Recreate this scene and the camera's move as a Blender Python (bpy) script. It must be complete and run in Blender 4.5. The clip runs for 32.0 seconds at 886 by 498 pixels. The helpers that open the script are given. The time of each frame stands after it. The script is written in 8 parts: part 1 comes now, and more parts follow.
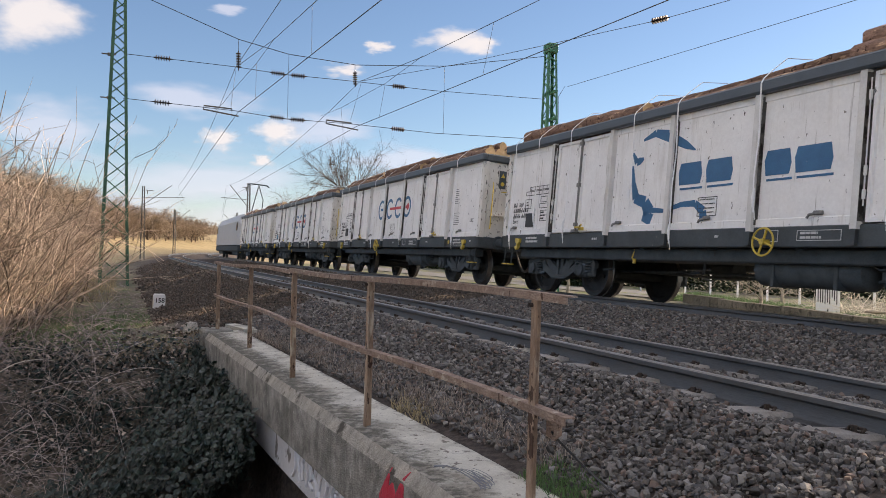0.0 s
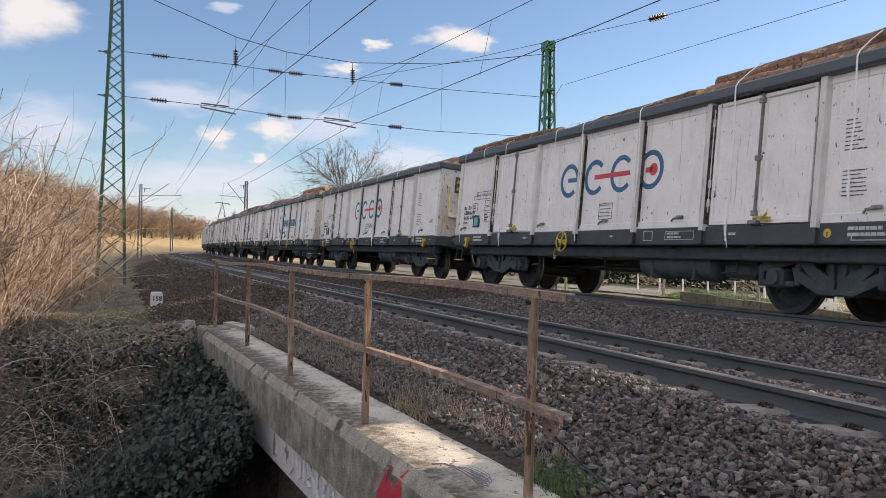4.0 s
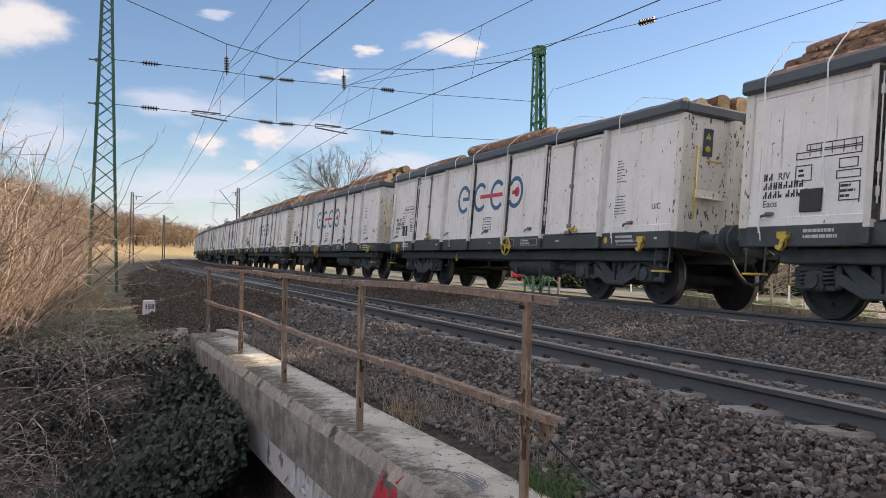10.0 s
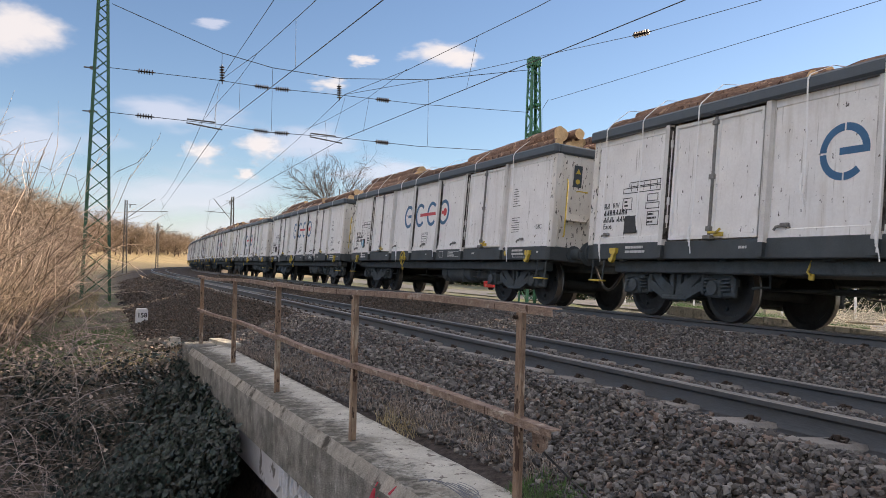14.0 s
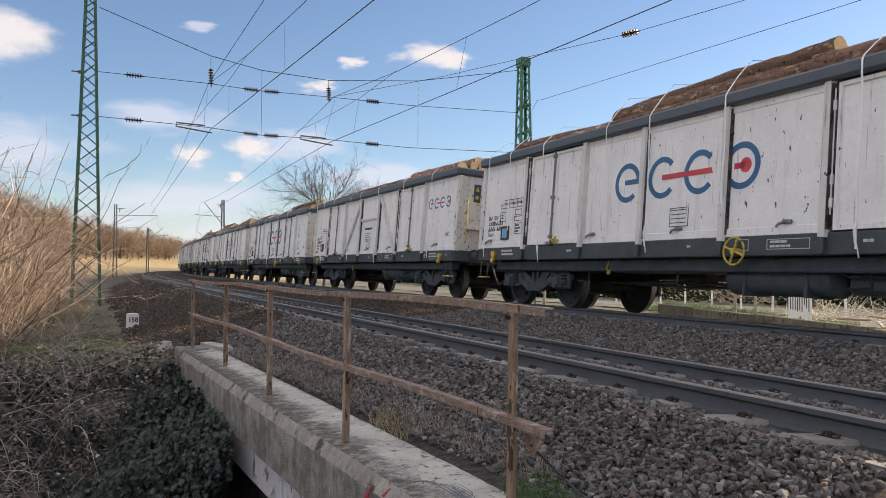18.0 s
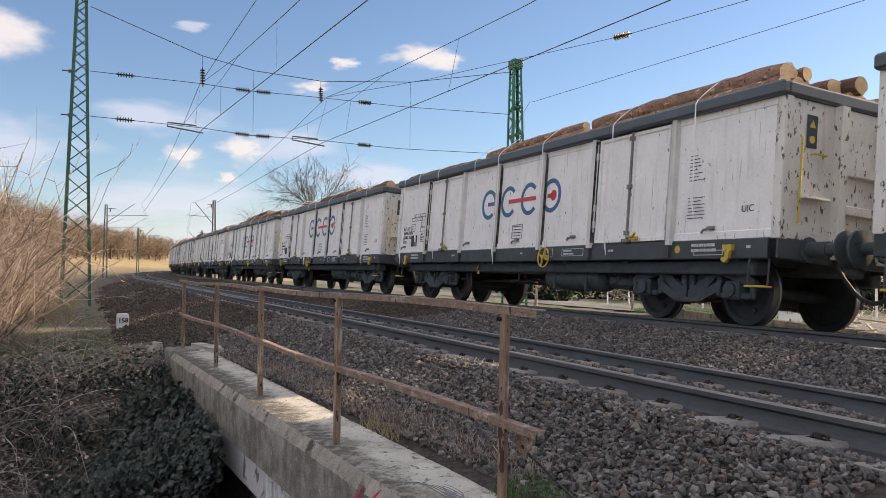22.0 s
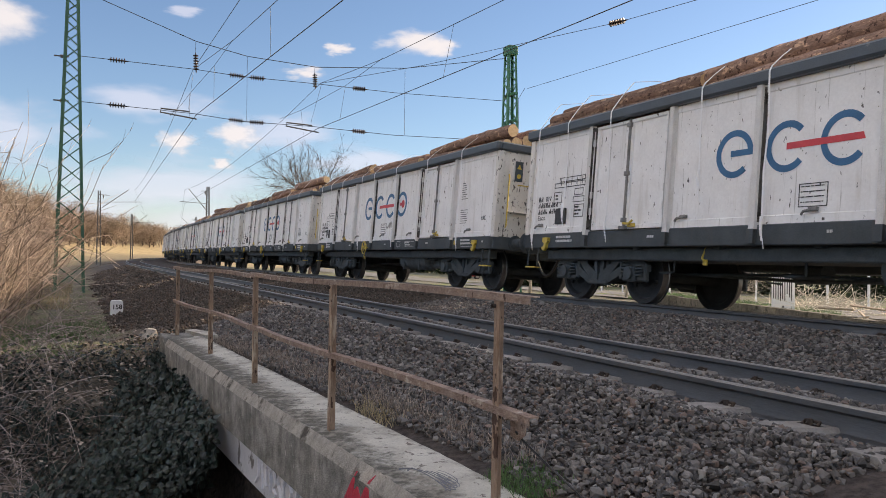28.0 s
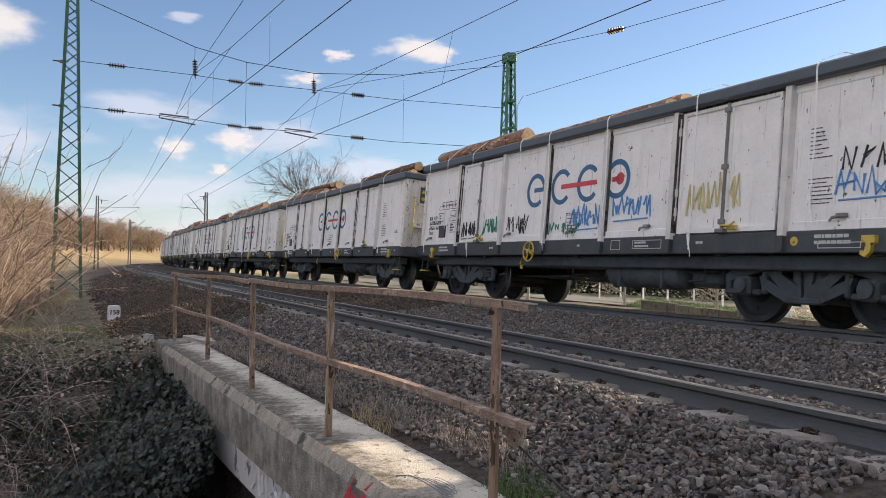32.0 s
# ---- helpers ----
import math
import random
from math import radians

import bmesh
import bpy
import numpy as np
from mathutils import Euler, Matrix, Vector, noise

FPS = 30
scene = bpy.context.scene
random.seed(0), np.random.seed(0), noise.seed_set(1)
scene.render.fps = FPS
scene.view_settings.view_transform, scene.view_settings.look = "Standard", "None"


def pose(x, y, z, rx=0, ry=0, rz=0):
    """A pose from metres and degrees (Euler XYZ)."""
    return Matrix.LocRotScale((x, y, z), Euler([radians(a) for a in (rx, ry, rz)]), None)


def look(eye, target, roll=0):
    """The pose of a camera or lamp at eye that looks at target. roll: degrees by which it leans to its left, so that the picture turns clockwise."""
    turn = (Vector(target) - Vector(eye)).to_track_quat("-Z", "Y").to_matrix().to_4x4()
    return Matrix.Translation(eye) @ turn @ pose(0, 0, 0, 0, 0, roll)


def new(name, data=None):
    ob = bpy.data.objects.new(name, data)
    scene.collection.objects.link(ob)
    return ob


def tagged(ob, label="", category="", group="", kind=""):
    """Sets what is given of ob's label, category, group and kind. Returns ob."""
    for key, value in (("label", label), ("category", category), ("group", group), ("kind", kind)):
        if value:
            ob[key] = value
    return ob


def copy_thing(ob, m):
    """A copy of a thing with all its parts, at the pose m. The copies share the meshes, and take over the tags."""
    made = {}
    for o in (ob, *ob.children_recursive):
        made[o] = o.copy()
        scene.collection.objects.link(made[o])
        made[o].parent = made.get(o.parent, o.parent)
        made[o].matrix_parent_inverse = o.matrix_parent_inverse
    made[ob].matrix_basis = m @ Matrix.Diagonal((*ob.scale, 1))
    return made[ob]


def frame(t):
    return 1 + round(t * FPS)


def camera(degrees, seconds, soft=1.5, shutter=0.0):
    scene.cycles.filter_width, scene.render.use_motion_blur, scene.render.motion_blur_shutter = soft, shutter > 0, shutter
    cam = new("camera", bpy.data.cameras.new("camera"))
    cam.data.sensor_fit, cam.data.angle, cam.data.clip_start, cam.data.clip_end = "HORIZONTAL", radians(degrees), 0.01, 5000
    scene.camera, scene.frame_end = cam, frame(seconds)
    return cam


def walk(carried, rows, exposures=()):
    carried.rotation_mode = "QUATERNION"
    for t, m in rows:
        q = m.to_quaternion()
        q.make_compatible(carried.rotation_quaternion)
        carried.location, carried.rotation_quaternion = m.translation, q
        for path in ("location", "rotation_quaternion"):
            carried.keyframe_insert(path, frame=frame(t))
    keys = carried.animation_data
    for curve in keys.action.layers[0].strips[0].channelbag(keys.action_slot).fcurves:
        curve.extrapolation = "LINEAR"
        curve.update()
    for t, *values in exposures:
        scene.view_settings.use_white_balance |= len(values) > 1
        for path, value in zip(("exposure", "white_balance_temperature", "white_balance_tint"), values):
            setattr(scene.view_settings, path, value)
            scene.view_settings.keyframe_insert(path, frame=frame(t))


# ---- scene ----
# ---------------------------------------------------------------- camera
cam = camera(58.67, 32.0, soft=0.9, shutter=0.03)
EYE = (0.0, 0.0, 0.798)
PATH = [
    (0, 90.379, -1.216, 0.667), (0.5, 90.163, -1.081, 0.499), (1, 89.998, -0.984, 0.399), (1.5, 89.805, -1.063, 0.228), (2, 89.707, -1.065, 0.276),
    (2.5, 89.845, -1.199, 0.313), (3, 90.061, -1.128, 0.395), (3.5, 90.146, -1.147, 0.459), (5.5, 90.712, -1.226, 0.542), (6, 90.921, -1.093, 0.422),
    (6.5, 90.988, -1.034, 0.304), (7, 90.92, -1.003, 0.176), (7.5, 90.774, -0.896, 0.153), (8, 90.722, -0.876, 0.158), (8.5, 90.812, -0.821, 0.095),
    (9, 90.872, -0.806, -0.012), (9.5, 90.803, -0.695, -0.033), (10, 90.604, -0.611, -0.013), (10.5, 90.439, -0.624, -0.01),
    (11, 90.479, -0.715, 0.036), (11.5, 90.662, -0.796, 0.08), (12, 90.835, -0.907, 0.069), (12.5, 90.874, -0.96, 0.08), (13, 90.9, -0.93, 0.027),
    (13.5, 91.106, -0.932, -0.099), (14, 91.333, -0.93, -0.438), (14.5, 91.406, -0.879, -0.799), (16.5, 91.824, -0.596, -1.352),
    (17, 91.677, -0.53, -1.238), (17.5, 91.5, -0.425, -1.147), (18, 91.413, -0.296, -1.041), (18.5, 91.395, -0.247, -1.032),
    (19, 91.363, -0.231, -1.081), (19.5, 91.373, -0.231, -1.184), (20, 91.405, -0.196, -1.287), (20.5, 91.54, -0.328, -1.372),
    (21, 91.681, -0.395, -1.301), (21.5, 91.681, -0.374, -1.411), (22, 91.513, -0.48, -1.65), (22.5, 91.182, -0.487, -1.801),
    (23, 90.943, -0.501, -1.809), (23.5, 90.905, -0.369, -1.726), (24, 90.985, -0.26, -1.669), (24.5, 91.023, -0.308, -1.737),
    (25, 91.013, -0.363, -1.763), (25.5, 91.018, -0.39, -1.763), (27.5, 90.574, -0.603, -2.315), (28, 90.564, -0.533, -2.053),
    (28.5, 90.541, -0.375, -1.974), (29, 90.68, -0.285, -2.024), (29.5, 90.843, -0.351, -1.984), (30, 90.917, -0.235, -1.916),
    (30.5, 90.931, -0.106, -1.995), (31, 90.967, -0.195, -2.075), (31.5, 91.001, -0.386, -2.093), (32, 91.041, -0.767, -2.194),
]
walk(cam, [(t, pose(*EYE, rx, ry, rz)) for t, rx, ry, rz in PATH], [(0.0, 1.06, 7100, 17), (32.0, 1.06, 7100, 17)])

# ---------------------------------------------------------------- sky, sun
SUN_ELEV, SUN_TURN = radians(21), radians(67)
world = bpy.data.worlds.new("sky")
scene.world = world
world.use_nodes = True
wn = world.node_tree
sky = wn.nodes.new("ShaderNodeTexSky")
sky.sky_type, sky.sun_disc = "NISHITA", False
sky.sun_elevation, sky.sun_rotation = SUN_ELEV, SUN_TURN
sky.air_density, sky.dust_density, sky.ozone_density = 1.0, 0.3, 4.0
wn.nodes["Background"].inputs["Strength"].default_value = 0.083
wn.links.new(sky.outputs[0], wn.nodes["Background"].inputs["Color"])
sun = new("sun", bpy.data.lights.new("sun", "SUN"))
sun.data.energy, sun.data.angle, sun.data.color = 4.4, radians(0.55), (1.0, 0.83, 0.61)
SUN_DIR = Vector((math.sin(SUN_TURN) * math.cos(SUN_ELEV), math.cos(SUN_TURN) * math.cos(SUN_ELEV), math.sin(SUN_ELEV)))
sun.matrix_world = look(SUN_DIR * 50, (0, 0, 0))

# ---------------------------------------------------------------- track line
HEAD0, BEND0, BEND1 = -0.39919, -0.00032, 0.0000205
NEAR_D, FAR_O, FAR_Z, CANT, GAUGE = 4.3255, 4.689, 0.0175, 0.07915, 0.7535
S_LINE = np.arange(-260.0, 460.0, 0.25)


def heading(s):
    a = np.clip(s, -20, 150)
    h = HEAD0 + BEND0 * a + BEND1 * a * a / 2
    return h + (s > 150) * (s - 150) * (BEND0 + BEND1 * 150)


H_LINE = heading(S_LINE)
X_LINE = np.concatenate([[0], np.cumsum(np.sin((H_LINE[1:] + H_LINE[:-1]) / 2) * 0.25)])
Y_LINE = np.concatenate([[0], np.cumsum(np.cos((H_LINE[1:] + H_LINE[:-1]) / 2) * 0.25)])
X_LINE += NEAR_D * math.cos(HEAD0) - np.interp(0, S_LINE, X_LINE)
Y_LINE += -NEAR_D * math.sin(HEAD0) - np.interp(0, S_LINE, Y_LINE)


def at(s, o, z=0.0):
    """World place of a point s along the near track's middle, o to its far side."""
    h = np.interp(s, S_LINE, H_LINE)
    return Vector((float(np.interp(s, S_LINE, X_LINE) + o * np.cos(h)), float(np.interp(s, S_LINE, Y_LINE) - o * np.sin(h)), z))


def at_many(s, o):
    h = np.interp(s, S_LINE, H_LINE)
    return np.interp(s, S_LINE, X_LINE) + o * np.cos(h), np.interp(s, S_LINE, Y_LINE) - o * np.sin(h)


def turn(s):
    """Degrees about z that lay a thing's x along the track."""
    return 90 - math.degrees(float(np.interp(s, S_LINE, H_LINE)))


def along(s, o, z=0.0, more=0.0):
    p = at(s, o, z)
    return pose(p.x, p.y, p.z, 0, 0, turn(s) + more)


def track_space(x, y):
    """s and o of many world places."""
    s, o = np.zeros(len(x)), np.zeros(len(x))
    step = 8
    xs, ys = X_LINE[::step], Y_LINE[::step]
    for a in range(0, len(x), 4000):
        b = slice(a, a + 4000)
        i = ((x[b, None] - xs) ** 2 + (y[b, None] - ys) ** 2).argmin(1) * step
        for _ in range(3):
            h = H_LINE[i]
            ds = (x[b] - X_LINE[i]) * np.sin(h) + (y[b] - Y_LINE[i]) * np.cos(h)
            i = np.clip(i + np.round(ds / 0.25).astype(int), 0, len(S_LINE) - 1)
        h = H_LINE[i]
        s[b] = S_LINE[i]
        o[b] = (x[b] - X_LINE[i]) * np.cos(h) - (y[b] - Y_LINE[i]) * np.sin(h)
    return s, o


def ground_z(s, o):
    """Height of the ground: the bed with its cant, shoulders, the ravine beside the bridge, the fields."""
    c = math.sin(CANT)
    bed = np.interp(o, [-1.35, 1.35, FAR_O - 1.35, FAR_O + 1.35], [-0.165 + 1.35 * c, -0.165 - 1.35 * c, -0.15 + 1.35 * c, -0.15 - 1.35 * c])
    left = np.interp(o, [-60, -25, -9, -6.5, -3.7, -2.5, -1.35], [7.0, 3.0, -0.6, -0.72, -0.66, -0.38, -0.165 + 1.35 * c])
    left = left + np.clip(-o - 60, 0, 160) * 0.03
    right = np.interp(o, [FAR_O + 1.35, FAR_O + 3.3, 14, 40, 120], [-0.15 - 1.35 * c, -0.85, -0.95, -1.5, -1.6])
    z = np.where(o < -1.35, left, np.where(o > FAR_O + 1.35, right, bed))
    pit = np.interp(s, [2.0, 4.0, 7.2, 9.0, 11.2, 12.2], [0, 1, 1, 0.75, 0.12, 0]) * np.interp(o, [-16, -10, -3.0, -2.75], [0, 1, 1, 0])
    return z - pit * 2.3


# ---------------------------------------------------------------- mesh building
class Geo:
    """Collects the corners, faces and material numbers of one mesh."""

    def __init__(self):
        self.v, self.f, self.m = [], [], []

    def add(self, verts, faces, m=0):
        n = len(self.v)
        self.v += [tuple(p) for p in verts]
        self.f += [tuple(n + i for i in f) for f in faces]
        self.m += [m] * len(faces)
        return self

    def box(self, lo, hi, bevel=0.0, m=0, turn=None):
        c = [(a + b) / 2 for a, b in zip(lo, hi)]
        h = [abs(b - a) / 2 for a, b in zip(lo, hi)]
        b = min(bevel, min(h) * 0.9)
        if b <= 0:
            vs = [(c[0] + x * h[0], c[1] + y * h[1], c[2] + z * h[2]) for x in (-1, 1) for y in (-1, 1) for z in (-1, 1)]
            fs = [(0, 1, 3, 2), (4, 6, 7, 5), (0, 4, 5, 1), (2, 3, 7, 6), (0, 2, 6, 4), (1, 5, 7, 3)]
        else:
            vs, ids = [], {}
            for x in (-1, 1):
                for y in (-1, 1):
                    for z in (-1, 1):
                        for ax in range(3):
                            d = [h[k] - (0 if k == ax else b) for k in range(3)]
                            ids[x, y, z, ax] = len(vs)
                            vs.append((c[0] + x * d[0], c[1] + y * d[1], c[2] + z * d[2]))
            fs = []
            for ax in range(3):
                u, w = (ax + 1) % 3, (ax + 2) % 3
                for sg in (-1, 1):
                    loop = []
                    for a, e in ((-1, -1), (1, -1), (1, 1), (-1, 1)):
                        k = [0, 0, 0]
                        k[ax], k[u], k[w] = sg, a, e
                        loop.append(ids[k[0], k[1], k[2], ax])
                    fs.append(loop if sg > 0 else loop[::-1])
                for a in (-1, 1):
                    for e in (-1, 1):
                        k0, k1 = [0, 0, 0], [0, 0, 0]
                        k0[ax], k1[ax] = -1, 1
                        k0[u] = k1[u] = a
                        k0[w] = k1[w] = e
                        q = [ids[(*k0, u)], ids[(*k1, u)], ids[(*k1, w)], ids[(*k0, w)]]
                        fs.append(q if a * e > 0 else q[::-1])
            for x in (-1, 1):
                for y in (-1, 1):
                    for z in (-1, 1):
                        t = [ids[x, y, z, 0], ids[x, y, z, 1], ids[x, y, z, 2]]
                        fs.append(t if x * y * z > 0 else t[::-1])
        if turn is not None:
            o = Vector(c)
            vs = [tuple(o + turn @ (Vector(p) - o)) for p in vs]
        return self.add(vs, fs, m)

    def tube(self, pts, radii, n=8, m=0, caps=True, cap_m=None, flat=1.0):
        pts = [Vector(p) for p in pts]
        if isinstance(radii, (int, float)):
            radii = [radii] * len(pts)
        vs, fs = [], []
        ref = None
        for i, p in enumerate(pts):
            d = (pts[min(i + 1, len(pts) - 1)] - pts[max(i - 1, 0)]).normalized()
            if ref is None:
                ref = Vector((0, 0, 1)) if abs(d.z) < 0.9 else Vector((1, 0, 0))
            u = d.cross(ref).normalized()
            w = u.cross(d).normalized()
            ref = w
            for k in range(n):
                a = 2 * math.pi * (k + 0.5) / n
                vs.append(p + (u * math.cos(a) + w * math.sin(a) * flat) * radii[i])
        for i in range(len(pts) - 1):
            for k in range(n):
                k2 = (k + 1) % n
                fs.append((i * n + k, i * n + k2, (i + 1) * n + k2, (i + 1) * n + k))
        self.add(vs, fs, m)
        if caps:
            self.add(vs[:n], [tuple(range(n))[::-1]], m if cap_m is None else cap_m)
            self.add(vs[-n:], [tuple(range(n))], m if cap_m is None else cap_m)
        return self

    def lathe(self, profile, axis="y", n=16, m=0, at=(0, 0, 0)):
        """profile: (along the axis, radius), turned about the axis."""
        vs, fs = [], []
        for a, r in profile:
            for k in range(n):
                t = 2 * math.pi * k / n
                p = {"y": (r * math.cos(t), a, r * math.sin(t)), "x": (a, r * math.cos(t), r * math.sin(t)), "z": (r * math.cos(t), r * math.sin(t), a)}[axis]
                vs.append((p[0] + at[0], p[1] + at[1], p[2] + at[2]))
        for i in range(len(profile) - 1):
            for k in range(n):
                k2 = (k + 1) % n
                fs.append((i * n + k, (i + 1) * n + k, (i + 1) * n + k2, i * n + k2))
        return self.add(vs, fs, m)

    def plate(self, outline, lo, hi, axis="y", m=0):
        """A flat outline of two coordinates, made thick from lo to hi along the axis."""
        n = len(outline)
        place = {"y": lambda a, b, t: (a, t, b), "x": lambda a, b, t: (t, a, b), "z": lambda a, b, t: (a, b, t)}[axis]
        vs = [place(a, b, lo) for a, b in outline] + [place(a, b, hi) for a, b in outline]
        fs = [tuple(range(n)), tuple(range(n, 2 * n))[::-1]] + [(i, n + i, n + (i + 1) % n, (i + 1) % n) for i in range(n)]
        return self.add(vs, fs, m)

    def arc(self, cx, cz, r, w, a0, a1, lo, hi, n=20, m=0):
        """A piece of a ring in the x-z plane, from y lo to hi."""
        vs, fs = [], []
        for j in range(n + 1):
            t = radians(a0 + (a1 - a0) * j / n)
            for rr, yy in ((r - w / 2, lo), (r + w / 2, lo), (r + w / 2, hi), (r - w / 2, hi)):
                vs.append((cx + rr * math.cos(t), yy, cz + rr * math.sin(t)))
        for j in range(n):
            for k in range(4):
                fs.append((j * 4 + k, j * 4 + (k + 1) % 4, j * 4 + 4 + (k + 1) % 4, j * 4 + 4 + k))
        fs += [(0, 1, 2, 3), tuple(n * 4 + k for k in (3, 2, 1, 0))]
        return self.add(vs, fs, m)

    def mesh(self, name, mats, smooth=False):
        me = bpy.data.meshes.new(name)
        me.from_pydata(self.v, [], self.f)
        for k in mats:
            me.materials.append(k)
        if len(mats) > 1:
            me.polygons.foreach_set("material_index", self.m)
        if smooth:
            me.polygons.foreach_set("use_smooth", [True] * len(me.polygons))
            me.set_sharp_from_angle(angle=radians(40))
        bm = bmesh.new()
        bm.from_mesh(me)
        bmesh.ops.recalc_face_normals(bm, faces=bm.faces)
        bm.to_mesh(me)
        bm.free()
        return me


def listed(mats):
    return list(mats) if isinstance(mats, (list, tuple)) else [mats]


def part(name, geo, mats, parent=None, label="", m=None, smooth=False):
    """Links a mesh as one object under a thing or a part."""
    me = geo if isinstance(geo, bpy.types.Mesh) else geo.mesh(name, listed(mats), smooth)
    ob = new(name, me)
    if parent is not None:
        ob.parent = parent
    if m is not None:
        ob.matrix_basis = m
    if label:
        ob["label"] = label
    return ob


def thing(name, label, category, group="", m=None, geo=None, mats=None, kind="", smooth=False):
    ob = new(name, None if geo is None else (geo if isinstance(geo, bpy.types.Mesh) else geo.mesh(name, listed(mats), smooth)))
    if m is not None:
        ob.matrix_basis = m
    return tagged(ob, label, category, group, kind)


def big_mesh(name, verts, faces, mats, index=None, flat=False):
    """One mesh out of arrays; faces all have the same number of corners."""
    me = bpy.data.meshes.new(name)
    k = faces.shape[1]
    me.vertices.add(len(verts))
    me.vertices.foreach_set("co", np.ascontiguousarray(verts, dtype=np.float32).ravel())
    me.loops.add(faces.size)
    me.loops.foreach_set("vertex_index", np.ascontiguousarray(faces, dtype=np.int32).ravel())
    me.polygons.add(len(faces))
    me.polygons.foreach_set("loop_start", np.arange(0, faces.size, k, dtype=np.int32))
    for q in listed(mats):
        me.materials.append(q)
    if index is not None:
        me.polygons.foreach_set("material_index", index.astype(np.int32))
    me.update(calc_edges=True)
    if flat:
        me.shade_flat()
    return me


# ---------------------------------------------------------------- materials
def surface(name, dark, light, scale=6.0, rough=0.7, metal=0.0, bump=0.2, fine=60.0, spots=None, spot_size=5.0, spot_cut=0.64, spot_soft=0.035,
            stretch=(1, 1, 1), piece=0.0, island=0.0, streaks=None, streak_cut=0.58, streak_max=0.55, scuffs=None, scuff_cut=0.665, palette=None, drips=None):
    """A worn surface: two sizes of noise between two colours, optional spots and upright streaks, fine relief."""
    ma = bpy.data.materials.new(name)
    ma.use_nodes = True
    nt = ma.node_tree
    L = nt.links.new
    node = nt.nodes.new
    bsdf = nt.nodes["Principled BSDF"]
    co = node("ShaderNodeTexCoord")
    info = node("ShaderNodeObjectInfo")
    shift = node("ShaderNodeVectorMath")
    shift.operation = "MULTIPLY_ADD"
    L(info.outputs["Random"], shift.inputs[0])
    shift.inputs[1].default_value = (37, 53, 71)
    L(co.outputs["Object"], shift.inputs[2])
    mapn = node("ShaderNodeMapping")
    mapn.inputs["Scale"].default_value = stretch
    L(shift.outputs[0], mapn.inputs["Vector"])

    def noise_at(size, detail=6, source=None):
        n = node("ShaderNodeTexNoise")
        n.inputs["Scale"].default_value = size
        n.inputs["Detail"].default_value = detail
        n.inputs["Roughness"].default_value = 0.62
        L((source or mapn).outputs[0], n.inputs["Vector"])
        return n.outputs["Fac"]

    def ramp(src, a, b, lo=0.3, hi=0.7):
        r = node("ShaderNodeValToRGB")
        r.color_ramp.elements[0].position, r.color_ramp.elements[1].position = lo, hi
        r.color_ramp.elements[0].color, r.color_ramp.elements[1].color = (*a, 1), (*b, 1)
        L(src, r.inputs[0])
        return r.outputs[0]

    def mix(fac, a, b):
        x = node("ShaderNodeMix")
        x.data_type = "RGBA"
        if isinstance(fac, float):
            x.inputs[0].default_value = fac
        else:
            L(fac, x.inputs[0])
        for sock, val in ((x.inputs[6], a), (x.inputs[7], b)):
            if isinstance(val, tuple):
                sock.default_value = (*val, 1)
            else:
                L(val, sock)
        return x.outputs[2]

    small = noise_at(scale)
    grain = noise_at(fine, 4)
    col = ramp(small, dark, light)
    col = mix(0.35, col, ramp(grain, dark, light, 0.35, 0.65))
    if streaks:
        m2 = node("ShaderNodeMapping")
        m2.inputs["Scale"].default_value = (4, 4, 0.45)
        L(shift.outputs[0], m2.inputs["Vector"])
        col = mix(ramp(noise_at(1.3, 5, m2), (0, 0, 0), (streak_max,) * 3, streak_cut, streak_cut + 0.17), col, streaks)
    if drips:
        m4 = node("ShaderNodeMapping")
        m4.inputs["Scale"].default_value = (22, 22, 0.9)
        L(shift.outputs[0], m4.inputs["Vector"])
        col = mix(ramp(noise_at(1.0, 3, m4), (0, 0, 0), (0.55, 0.55, 0.55), 0.635, 0.7), col, drips)
    if spots:
        col = mix(ramp(noise_at(spot_size, 8), (0, 0, 0), (1, 1, 1), spot_cut, spot_cut + spot_soft), col, spots)
    if scuffs:
        m3 = node("ShaderNodeMapping")
        m3.inputs["Scale"].default_value = (1, 1, 0.42)
        L(shift.outputs[0], m3.inputs["Vector"])
        col = mix(ramp(noise_at(17.0, 3, m3), (0, 0, 0), (0.9, 0.9, 0.9), scuff_cut, scuff_cut + 0.02), col, scuffs)
    if palette:
        tone = node("ShaderNodeValToRGB")
        tone.color_ramp.interpolation = "CONSTANT"
        for _ in range(len(palette) - 2):
            tone.color_ramp.elements.new(0.5)
        for k, c in enumerate(palette):
            tone.color_ramp.elements[k].position, tone.color_ramp.elements[k].color = k / len(palette), (*c, 1)
        L(node("ShaderNodeNewGeometry").outputs["Random Per Island"], tone.inputs[0])
        col = mix(0.75, col, tone.outputs[0])
    for amount, out in ((piece, info.outputs["Random"]), (island, None)):
        if amount:
            if out is None:
                out = node("ShaderNodeNewGeometry").outputs["Random Per Island"]
            hsv = node("ShaderNodeHueSaturation")
            rng = node("ShaderNodeMapRange")
            rng.inputs["To Min"].default_value, rng.inputs["To Max"].default_value = 1 - amount, 1 + amount
            L(out, rng.inputs["Value"])
            L(rng.outputs[0], hsv.inputs["Value"])
            L(col, hsv.inputs["Color"])
            col = hsv.outputs[0]
    L(col, bsdf.inputs["Base Color"])
    rr = node("ShaderNodeMapRange")
    rr.inputs["To Min"].default_value, rr.inputs["To Max"].default_value = max(rough - 0.12, 0.05), min(rough + 0.12, 1)
